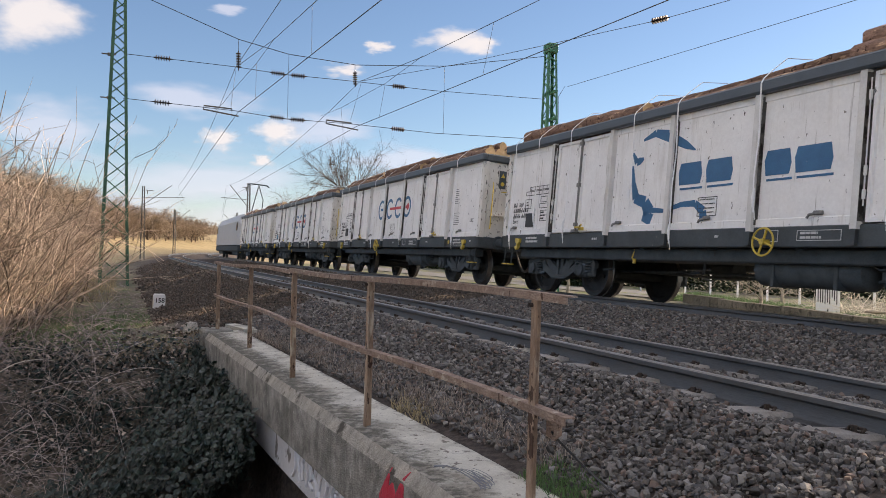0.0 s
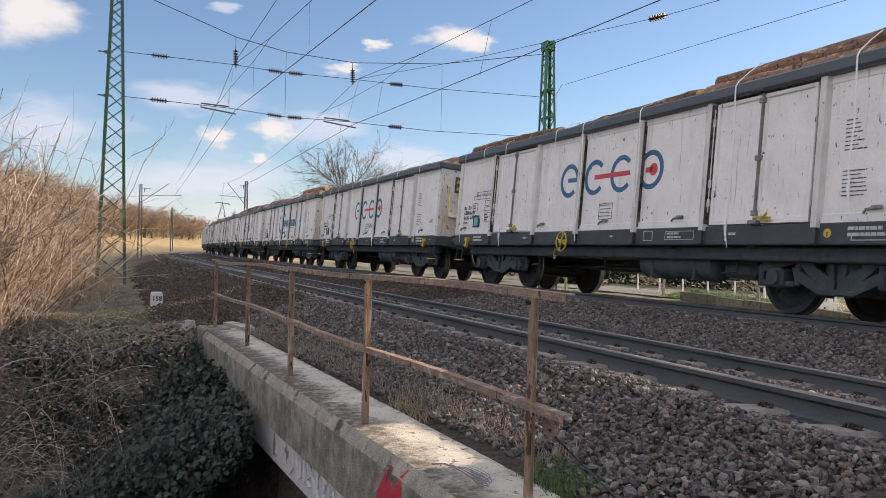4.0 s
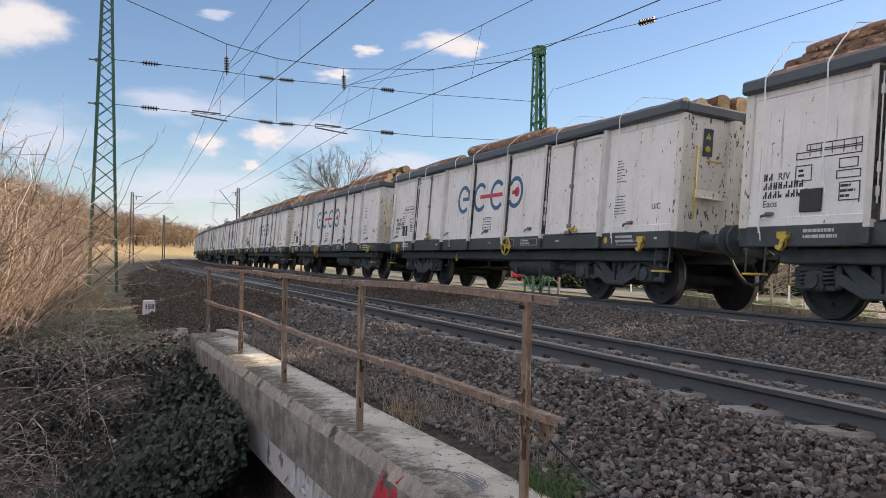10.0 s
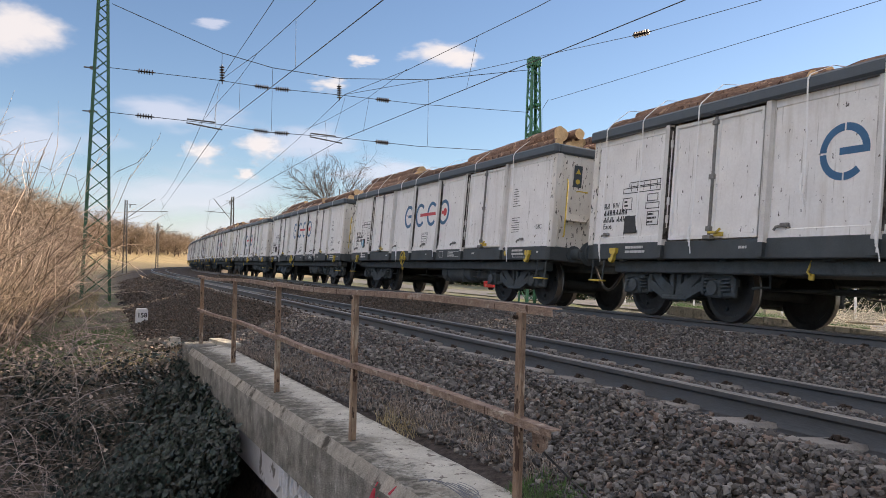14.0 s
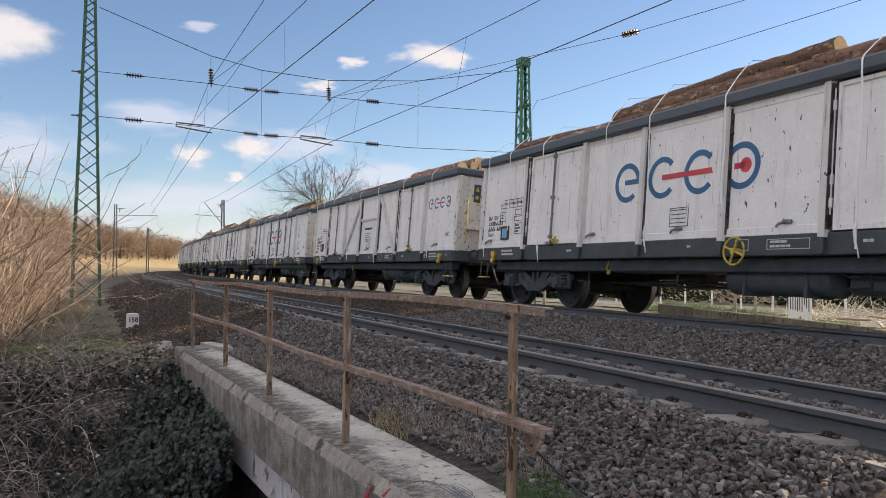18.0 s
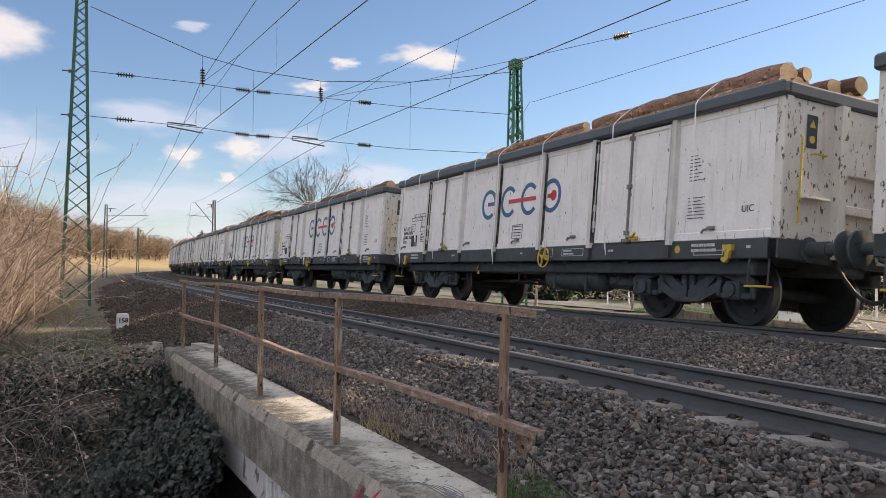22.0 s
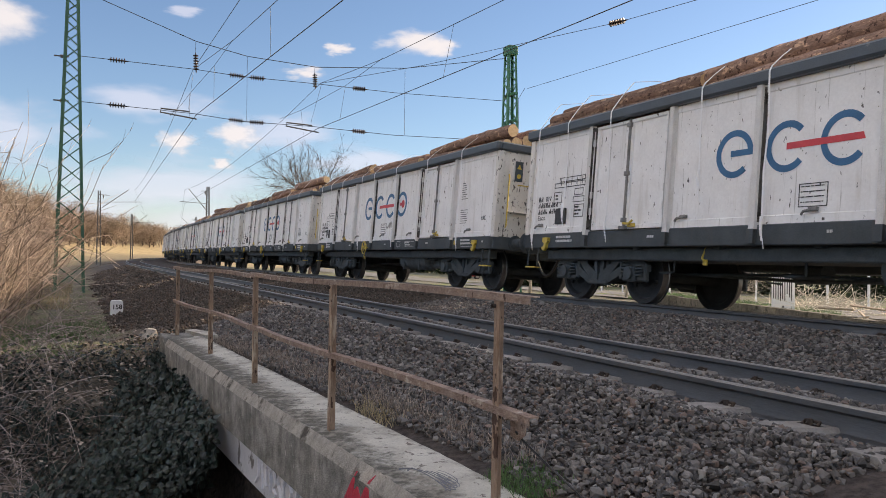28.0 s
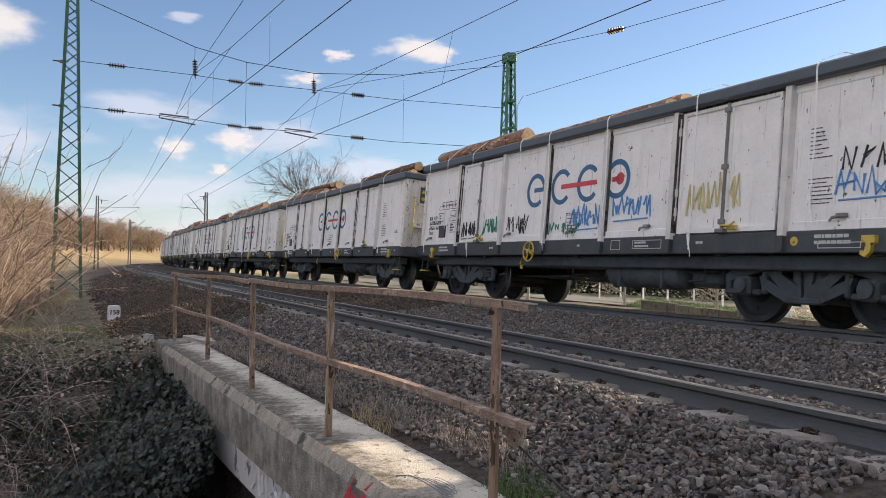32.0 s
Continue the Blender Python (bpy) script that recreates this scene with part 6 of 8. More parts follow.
def bull_marks(w, y):
    """A blue emblem of curved strokes and four blocky shapes with shadows."""
    g = Geo()
    strokes = [([(1.92, 2.42), (1.8, 2.25), (1.72, 2.27), (1.62, 2.3)], (0.02, 0.06, 0.06, 0.02)), ([(1.66, 2.6), (1.35, 2.68), (1.05, 2.6), (0.6, 2.4), (0.38, 2.3)], (0.02, 0.06, 0.09, 0.06, 0.01)),
               ([(1.9, 2.2), (1.84, 1.9), (1.75, 1.66)], (0.02, 0.05, 0.09)), ([(1.78, 1.66), (1.5, 1.58), (1.38, 1.42), (1.45, 1.24)], (0.08, 0.1, 0.13, 0.11)),
               ([(1.4, 1.45), (1.0, 1.42), (0.6, 1.5), (0.3, 1.5), (0.12, 1.38), (0.1, 1.24)], (0.05, 0.03, 0.04, 0.05, 0.07, 0.08))]
    for pts, ws_ in strokes:
        g = Geo()
        for (a, b), (wa, wb) in zip(zip(pts, pts[1:]), zip(ws_, ws_[1:])):
            d = Vector((b[0] - a[0], b[1] - a[1])).normalized()
            nrm = Vector((-d.y, d.x))
            q = [(a[0] + nrm.x * wa, a[1] + nrm.y * wa), (b[0] + nrm.x * wb, b[1] + nrm.y * wb), (b[0] - nrm.x * wb, b[1] - nrm.y * wb), (a[0] - nrm.x * wa, a[1] - nrm.y * wa)]
            g.plate(q, y, y + 0.0035, "y")
        part("painted_stroke", g, BLUE, w, "blue curved emblem stroke")
    for x0, x1 in ((0.72, 0.2), (0.12, -0.42), (-1.0, -1.45), (-1.5, -2.08)):
        g = Geo()
        g.plate([(x0 - 0.03, 1.79), (x0, 1.98), (x0 - 0.04, 2.12), (x1 + 0.04, 2.12), (x1, 1.93), (x1 + 0.03, 1.79)], y, y + 0.0036, "y")
        g.box((x1 - 0.02, y, 1.715), (x0 - 0.05, y + 0.0036, 1.745))
        part("painted_block", g, BLUE, w, "blue painted block with a thin shadow line")


def brace_marks(w, y):
    """Diagonal braces, a cross beam and a small ring emblem by the rear corner."""
    for a, b in (((2.4, 1.15), (0.95, 2.7)), ((-0.95, 2.85), (-2.42, 1.15))):
        g = Geo()
        d = (Vector(b) - Vector(a)).normalized()
        nn = Vector((-d.y, d.x)) * 0.06
        q = [(a[0] + nn.x, a[1] + nn.y), (b[0] + nn.x, b[1] + nn.y), (b[0] - nn.x, b[1] - nn.y), (a[0] - nn.x, a[1] - nn.y)]
        g.plate(q, y - 0.004, y + 0.07, "y")
        part("diagonal_brace", g, PAINT_POST, w)
    g = Geo()
    g.box((-0.8, y - 0.004, 2.14), (0.8, y + 0.05, 2.22), 0.008)
    part("cross_beam", g, PAINT_POST, w)
    small = Matrix.Translation((-5.3, 0.001, 2.3)) @ Matrix.Diagonal((0.44, 1, 0.44, 1)) @ Matrix.Translation((0, 0, -2.06))
    for ring in WM["rings"]:
        part("painted_ring", ring, None, w, "small blue painted ring", small)
    part("painted_bar", WM["red_bar"], None, w, "small red bar", small)
    g = Geo()
    rnd = random.Random(6)
    bars(g, 0.45, 1.92, y, 1, 0.7, 0.06, 0.1, rnd, 1)
    bars(g, 0.4, 1.76, y, 5, 0.6, 0.018, 0.06, rnd)
    part("lettering", g, BLACK, w, "black lines of small writing")


def spray(w, y, mat, x0, x1, z0, h, seed, label, width=0.013, n=5):
    """A row of angular sprayed zigzags, some underlined."""
    rnd = random.Random(seed)
    g = Geo()
    cell = (x1 - x0) / n
    for k in range(n):
        gl = [(q / 4 * 0.75 + rnd.uniform(-0.16, 0.16), (q % 2 if rnd.random() < 0.8 else 0.5) + rnd.uniform(-0.12, 0.12)) for q in range(rnd.choice((4, 5, 5)))]
        gl = gl + [(rnd.uniform(0.1, 0.5), rnd.uniform(0.3, 0.6))] if rnd.random() < 0.5 else gl
        hh, up_ = h * rnd.uniform(0.75, 1.1), h * rnd.uniform(-0.08, 0.12)
        pts = [(x0 + cell * (k + 0.05 + 1.35 * u), y + 0.004, z0 + up_ + hh * v) for u, v in gl]
        g.tube(pts, width, 5)
    if rnd.random() < 0.7:
        g.tube([(x0 + cell * 0.3, y + 0.004, z0 - h * 0.22), (x1 - cell * 0.4, y + 0.004, z0 - h * 0.16)], width * 0.8, 5)
    part("sprayed_scrawl", g, mat, w, label)


def graffiti_marks(w, y):
    spray(w, y, BLACK, 4.35, 3.6, 1.28, 0.3, 1, "black sprayed scrawl")
    spray(w, y, GRAFF_GREEN, 3.3, 2.65, 1.3, 0.3, 2, "green sprayed scrawl")
    spray(w, y, BLACK, 2.3, 1.5, 1.3, 0.3, 3, "black sprayed scrawl")
    spray(w, y, GRAFF_GREEN, 0.75, -0.15, 1.18, 0.25, 4, "green sprayed scrawl")
    spray(w, y, GRAFF_BLUE, 0.1, -0.75, 1.34, 0.32, 5, "light blue sprayed scrawl", 0.016)
    spray(w, y, GRAFF_BLUE, -1.05, -2.0, 1.45, 0.32, 6, "light blue sprayed scrawl", 0.016)
    spray(w, y, GRAFF_YELLOW, -2.7, -3.7, 1.45, 0.4, 7, "yellow sprayed scrawl", 0.02)
    spray(w, y, BLACK, -5.2, -6.2, 1.8, 0.25, 8, "black sprayed scrawl")
    spray(w, y, GRAFF_BLUE, -5.1, -6.2, 1.5, 0.25, 9, "light blue sprayed scrawl", 0.015)


def extra_marks(w, y, n):
    spray(w, y, GREY_SPRAY, -0.2, -0.75, 1.45, 0.14, 30 + n, "faint grey sprayed scrawl", 0.012, 3)


GREY_SPRAY = surface("grey_spray", (0.38, 0.37, 0.36), (0.5, 0.49, 0.48), 9, 0.6, bump=0)


def build_locomotive():
    lo = thing("locomotive", "grey electric locomotive with a raised pantograph", "locomotive")
    g = Geo()
    sec = [(-1.45, 1.05), (1.45, 1.05), (1.45, 2.8), (1.1, 3.38), (-1.1, 3.38), (-1.45, 2.8)]
    xs = [(-9.2, 0.82), (-8.7, 1.0), (8.7, 1.0), (9.2, 0.82)]
    vs = [(x, a * k, 1.05 + (b - 1.05) * k) for x, k in xs for a, b in sec]
    g.add(vs, [(i * 6 + k, i * 6 + (k + 1) % 6, (i + 1) * 6 + (k + 1) % 6, (i + 1) * 6 + k) for i in range(3) for k in range(6)] + [tuple(range(6)), tuple(range(18, 24))])
    part("car_body", g, LOCO, lo)
    g = Geo()
    g.box((-9.0, -1.38, 0.55), (9.0, 1.38, 1.06), 0.08)
    part("underframe", g, UNDER, lo)
    for x in (8.2, -8.2):
        g = Geo()
        g.box((x - 0.4, 1.44, 2.1), (x + 0.4, 1.475, 2.7), 0.04)
        part("side_window", g, GLASS, lo)
    for x in (-6, 6):
        g = Geo()
        g.box((x - 1.9, -1.2, 0.3), (x + 1.9, 1.2, 0.8), 0.05)
        for k in (-1.4, 1.4):
            for sg in (-1, 1):
                g.lathe([(sg * 0.7, 0.0), (sg * 0.7, 0.6), (sg * 0.83, 0.6), (sg * 0.83, 0.0)], "y", 20, at=(x + k, 0, 0.6))
        part("bogie", g, UNDER, lo)
    g = Geo()
    g.tube([(-6.6, 0.4, 3.36), (-7.6, 0.3, 4.6), (-6.7, 0.0, 5.75)], 0.04, 6).tube([(-6.6, -0.4, 3.36), (-7.6, -0.3, 4.6), (-6.7, 0.0, 5.75)], 0.04, 6)
    g.tube([(-6.7, -0.8, 5.7), (-6.7, -0.6, 5.82), (-6.7, 0.6, 5.82), (-6.7, 0.8, 5.7)], 0.035, 6)
    g.tube([(-6.4, -0.8, 5.7), (-6.4, -0.6, 5.82), (-6.4, 0.6, 5.82), (-6.4, 0.8, 5.7)], 0.035, 6)
    part("pantograph", g, UNDER, lo, "dark raised pantograph")
    g = Geo()
    g.box((-5.5, -0.7, 3.37), (4.5, 0.7, 3.52), 0.06)
    part("roof_equipment", g, UNDER, lo)
    return lo

# ---------------------------------------------------------------- plants
def stems(rng, base, direc, length, rad, droop, seg=4, wiggle=0.06, sides=3):
    """Thin tapering bent tubes, many at once: corners and faces as arrays."""
    n = len(base)
    direc = direc / np.linalg.norm(direc, axis=1, keepdims=True)
    ref = np.where(np.abs(direc[:, 2:3]) < 0.8, np.array([[0, 0, 1.0]]), np.array([[1.0, 0, 0]]))
    u = np.cross(direc, ref)
    u /= np.linalg.norm(u, axis=1, keepdims=True)
    w = np.cross(u, direc)
    wob = np.cumsum(rng.normal(0, wiggle, (n, seg + 1, 2)), 1) * length[:, None, None] / seg
    wob[:, 0] = 0
    t = np.linspace(0, 1, seg + 1)
    pts = base[:, None] + direc[:, None] * (length[:, None] * t)[..., None] + u[:, None] * wob[..., :1] + w[:, None] * wob[..., 1:]
    pts[..., 2] -= (droop * length)[:, None] * t ** 2
    ang = np.arange(sides) * 2 * np.pi / sides
    ring = u[:, None] * np.cos(ang)[None, :, None] + w[:, None] * np.sin(ang)[None, :, None]
    r = rad[:, None] * (1 - 0.75 * t)
    v = pts[:, :, None] + ring[:, None] * r[..., None, None]
    i = np.arange(seg)[:, None] * sides
    k = np.arange(sides)
    f = np.stack([i + k, i + (k + 1) % sides, i + sides + (k + 1) % sides, i + sides + k], -1).reshape(-1, 4)
    f = f[None] + (np.arange(n) * (seg + 1) * sides)[:, None, None]
    return v.reshape(-1, 3), f.reshape(-1, 4), pts


def pile(chunks):
    vs, fs, b = [], [], 0
    for v, f in chunks:
        vs.append(v)
        fs.append(f + b)
        b += len(v)
    return np.concatenate(vs), np.concatenate(fs)


def pick(rng, pts, n, lo, hi):
    """n places and headings on given stems, between the shares lo and hi of their length."""
    m, k, _ = pts.shape
    j = rng.integers(0, m, n)
    t = rng.uniform(lo, hi, n) * (k - 1)
    i = np.minimum(t.astype(int), k - 2)
    a, b = pts[j, i], pts[j, i + 1]
    return a + (b - a) * (t - i)[:, None], (b - a) / np.linalg.norm(b - a, axis=1, keepdims=True)


def shrub_mesh(seed, height, spread, count, mat, thick=0.008, tangle=0.17):
    rng = np.random.default_rng(seed)
    a = rng.uniform(0, 2 * np.pi, count)
    r = spread * 0.55 * np.sqrt(rng.random(count))
    base = np.stack([r * np.cos(a), r * np.sin(a), np.full(count, -0.1)], 1)
    lean = rng.uniform(-0.3, 0.75, count)
    d = np.stack([np.cos(a) * lean + rng.normal(0, tangle, count), np.sin(a) * lean + rng.normal(0, tangle, count), np.ones(count)], 1)
    ln = height * rng.uniform(0.45, 1.08, count)
    v1, f1, p1 = stems(rng, base, d, ln, rng.uniform(0.5, 1.7, count) * thick, rng.uniform(0, 0.2 + 0.6 * tangle, count), 7, 0.11 + 0.3 * tangle)
    n2 = count * 4
    b2, h2 = pick(rng, p1, n2, 0.25, 0.98)
    d2_ = h2 * 0.6 + rng.normal(0, 0.9, (n2, 3))
    v2, f2, p2 = stems(rng, b2, d2_, height * rng.uniform(0.1, 0.36, n2), np.full(n2, thick * 0.5), rng.uniform(0, 0.3, n2), 3, 0.12)
    n3 = count * 3
    b3, h3 = pick(rng, p2, n3, 0.2, 1.0)
    v3, f3, _ = stems(rng, b3, h3 + rng.normal(0, 0.55, (n3, 3)), height * rng.uniform(0.04, 0.13, n3), np.full(n3, thick * 0.42), rng.uniform(0, 0.3, n3), 2, 0.1)
    v, f = pile([(v1, f1), (v2, f2), (v3, f3)])
    return big_mesh("stem_mass", v, f, mat)


def build_hedge():
    rng = random.Random(31)
    kinds = [shrub_mesh(k, 3.7, 2.5, 170, TWIG_DRY, 0.0115) for k in (1, 2, 3)]
    reds = [shrub_mesh(k, 3.3, 3.0, 190, TWIG_RED, 0.01, 0.08) for k in (14, 15)]
    spots = [(12.4, -7.9, 1.12), (13.6, -7.0, 0.98), (14.3, -8.3, 1.18), (15.3, -6.9, 1.0), (16.6, -7.9, 1.12), (17.6, -6.9, 0.95), (19.0, -7.6, 1.05), (20.4, -6.9, 0.95), (21.8, -7.9, 1.1), (23.6, -7.0, 0.95),
             (25.4, -7.9, 1.1), (27.6, -7.2, 1.0), (30.2, -7.9, 1.1), (33.5, -7.3, 1.0), (36.5, -8.3, 1.2), (41.0, -8.6, 1.2), (46.0, -9.2, 1.3), (52.0, -9.6, 1.3), (16.0, -9.6, 1.2), (20.0, -9.8, 1.2), (25.0, -10.4, 1.25), (32.0, -10.6, 1.2)]
    for k, (s, o, sc) in enumerate(spots):
        z = float(ground_z(np.array([s]), np.array([o]))[0])
        th = thing("dry_shrub", "leafless tan shrub of thin dry stems beside the path", "shrub", "hedge of dry shrubs", along(s, o, z - 0.05, rng.uniform(0, 360)) @ Matrix.Scale(sc, 4))
        part("stem_mass", kinds[k % 3] if k in (0, 1, 2, 3, 4, 5) else reds[k % 2], None, th)


build_hedge()


def tree_meshes(seed, height, fine, mat_trunk, mat_twig, spread=0.75, twig=0.012, low=0.3, stout=1.0):
    rng = np.random.default_rng(seed)
    one = np.array([[0, 0, -0.3]])
    v0, f0, p0 = stems(rng, one, np.array([[rng.normal(0, 0.06), rng.normal(0, 0.06), 1]]), np.array([height * 0.72]), np.array([height * 0.022 * stout]), np.zeros(1), 8, 0.03, 8)
    chunks_big, chunks = [(v0, f0)], []
    n1 = 20
    b, h = pick(rng, p0, n1, low, 0.97)
    a = np.arange(n1) * 2.4 + rng.uniform(0, 0.5, n1)
    out = np.stack([np.cos(a), np.sin(a), rng.uniform(0.15, 0.85, n1)], 1)
    share = 1 - 0.55 * (b[:, 2] / height)
    v1, f1, p1 = stems(rng, b, out, height * spread * 0.62 * share * rng.uniform(0.75, 1.15, n1), height * 0.0095 * stout * share, -rng.uniform(0.0, 0.2, n1), 6, 0.09, 5)
    chunks_big.append((v1, f1))
    pts, size, rad, count = p1, height * 0.24, height * 0.0042 * stout, n1 * 7
    for level in range(3):
        b, h = pick(rng, pts, count, 0.2, 1.0)
        d = h * 1.0 + rng.normal(0, 0.6, (count, 3)) + np.array([0, 0, 0.08])
        ln = size * rng.uniform(0.5, 1.2, count)
        v, f, pts = stems(rng, b, d, ln, np.full(count, max(rad, twig * (0.75, 0.5, 0.4)[level])), rng.uniform(-0.1, 0.15, count), 3, 0.12, 3)
        chunks.append((v, f))
        size, rad, count = size * 0.55, rad * 0.5, int(count * fine)
    vb, fb = pile(chunks_big)
    vt, ft = pile(chunks)
    return big_mesh("trunk", vb, fb, mat_trunk), big_mesh("twigs", vt, ft, mat_twig)


def build_trees():
    rng = random.Random(77)
    sets = [tree_meshes(5, 8.0, 4.2, TRUNK, TWIG_WOOD, 0.8, 0.03, 0.12), tree_meshes(6, 7.0, 4.2, TRUNK, TWIG_WOOD, 0.9, 0.03, 0.1), tree_meshes(8, 9.0, 4.0, TRUNK, TWIG_WOOD, 0.7, 0.03, 0.2)]
    spots = []
    for k in range(130):
        s, o = 70 + k * 1.6 + rng.uniform(-2, 2), -22 - rng.uniform(0, 16)
        q = at(s, o)
        bear = math.degrees(math.atan2(q.x, q.y))
        if -29 < bear < -17.5:
            spots.append((s, o, rng.uniform(0.8, 1.15) * (0.85 + 0.055 * min(-17.5 - bear, 11))))
    for k, (s, o, sc) in enumerate(spots):
        z = float(ground_z(np.array([s]), np.array([o]))[0])
        th = thing("bare_tree", "leafless brown tree at the edge of the dry field", "tree", "bare trees by the field", along(s, o, z, rng.uniform(0, 360)) @ Matrix.Scale(sc, 4))
        a, b = sets[k % 3]
        part("trunk", a, None, th)
        part("crown", b, None, th)
    big = tree_meshes(21, 12.8, 4.4, TRUNK, TRUNK, 0.66, 0.0055, 0.42, 0.55)
    for (x, y, z, sc, lab) in ((-9.3, 70.0, -1.2, 1.0, "broad leafless tree standing beyond the train"), (-5.4, 78.0, -1.2, 0.85, "leafless tree with thin twigs beyond the train"), (-16.5, 92.0, -1.2, 0.75, "small leafless tree beyond the train")):
        th = thing("bare_tree", lab, "tree", "", pose(x, y, z, 0, 0, 40 * x) @ Matrix.Scale(sc, 4))
        part("trunk", big[0], None, th)
        part("crown", big[1], None, th)


build_trees()


def build_far_woods():
    """A wooded ridge along the horizon, as one mass of upright stems, and lower scrub before it."""
    rng = np.random.default_rng(41)
    for label, n, a0, a1, d0, d1, h0, h1, w in (("distant leafless woods along the ridge", 9000, -40, 30, 420, 640, 4, 9, 0.4), ("brown scrub along the far field", 1500, -30, -16, 170, 300, 1.0, 2.4, 0.05)):
        ang = np.radians(rng.uniform(a0, a1, n))
        dist = rng.uniform(d0, d1, n)
        x, y = np.sin(ang) * dist, np.cos(ang) * dist
        s, o = track_space(x, y)
        keep = (o < -24) | (dist > 400)
        x, y, s, o = x[keep], y[keep], s[keep], o[keep]
        z = ground_z(s, o)
        n = len(x)
        h = rng.uniform(h0, h1, n) * (0.75 + 0.35 * np.sin(x * 0.05) * np.cos(y * 0.03))
        d = np.stack([rng.normal(0, 0.35, n), rng.normal(0, 0.35, n), np.ones(n)], 1)
        v, f, p = stems(rng, np.stack([x, y, z - 0.5], 1), d, h, np.full(n, w), np.zeros(n), 3, 0.12)
        n2 = n * 3
        b2, h2 = pick(rng, p, n2, 0.3, 1.0)
        v2, f2, _ = stems(rng, b2, h2 + rng.normal(0, 0.7, (n2, 3)), np.mean(h) * rng.uniform(0.15, 0.4, n2), np.full(n2, w * 0.55), np.zeros(n2), 2, 0.1)
        vv, ff = pile([(v, f), (v2, f2)])
        tagged(new("far_woods", big_mesh("far_woods", vv, ff, TWIG_WOOD)), label, "woods", kind="stuff")


build_far_woods()


def leaves(rng, pos, size, tilt=1.0, normal=None):
    """Small folded five-cornered leaves at many places."""
    n = len(pos)
    shape = np.array([(0, 0, 0), (0.5, 0.45, 0.12), (1.0, 0.0, -0.05), (0.5, -0.45, 0.12), (0.12, 0.4, 0.05), (0.12, -0.4, 0.05)])
    tri = np.array([(0, 1, 4), (0, 2, 1), (0, 3, 2), (0, 5, 3)])
    a = rng.uniform(0, 2 * np.pi, n)
    t = rng.normal(0, 0.5 * tilt, n)
    ca, sa, ct, st = np.cos(a), np.sin(a), np.cos(t), np.sin(t)
    ex = np.stack([ca * ct, sa * ct, st], 1)
    ey = np.stack([-sa, ca, rng.normal(0, 0.4 * tilt, n)], 1)
    ey /= np.linalg.norm(ey, axis=1, keepdims=True)
    ez = np.cross(ex, ey)
    if normal is not None:
        up = np.array(normal) + rng.normal(0, 0.45, (n, 3))
        up /= np.linalg.norm(up, axis=1, keepdims=True)
        ez = up
        ex = np.cross(ey, ez)
        ex /= np.linalg.norm(ex, axis=1, keepdims=True)
        ey = np.cross(ez, ex)
    sz = size * rng.uniform(0.6, 1.35, n)
    v = pos[:, None] + (shape[None, :, :1] * ex[:, None] + shape[None, :, 1:2] * ey[:, None] + shape[None, :, 2:] * ez[:, None]) * sz[:, None, None]
    f = tri[None] + (np.arange(n) * len(shape))[:, None, None]
    return v.reshape(-1, 3), f.reshape(-1, 3)


def ground_spots(rng, n, s0, s1, o0, o1, lift):
    s, o = rng.uniform(s0, s1, n), rng.uniform(o0, o1, n)
    x, y = at_many(s, o)
    return np.stack([x, y, ground_z(s, o) + rng.uniform(*lift, n)], 1)


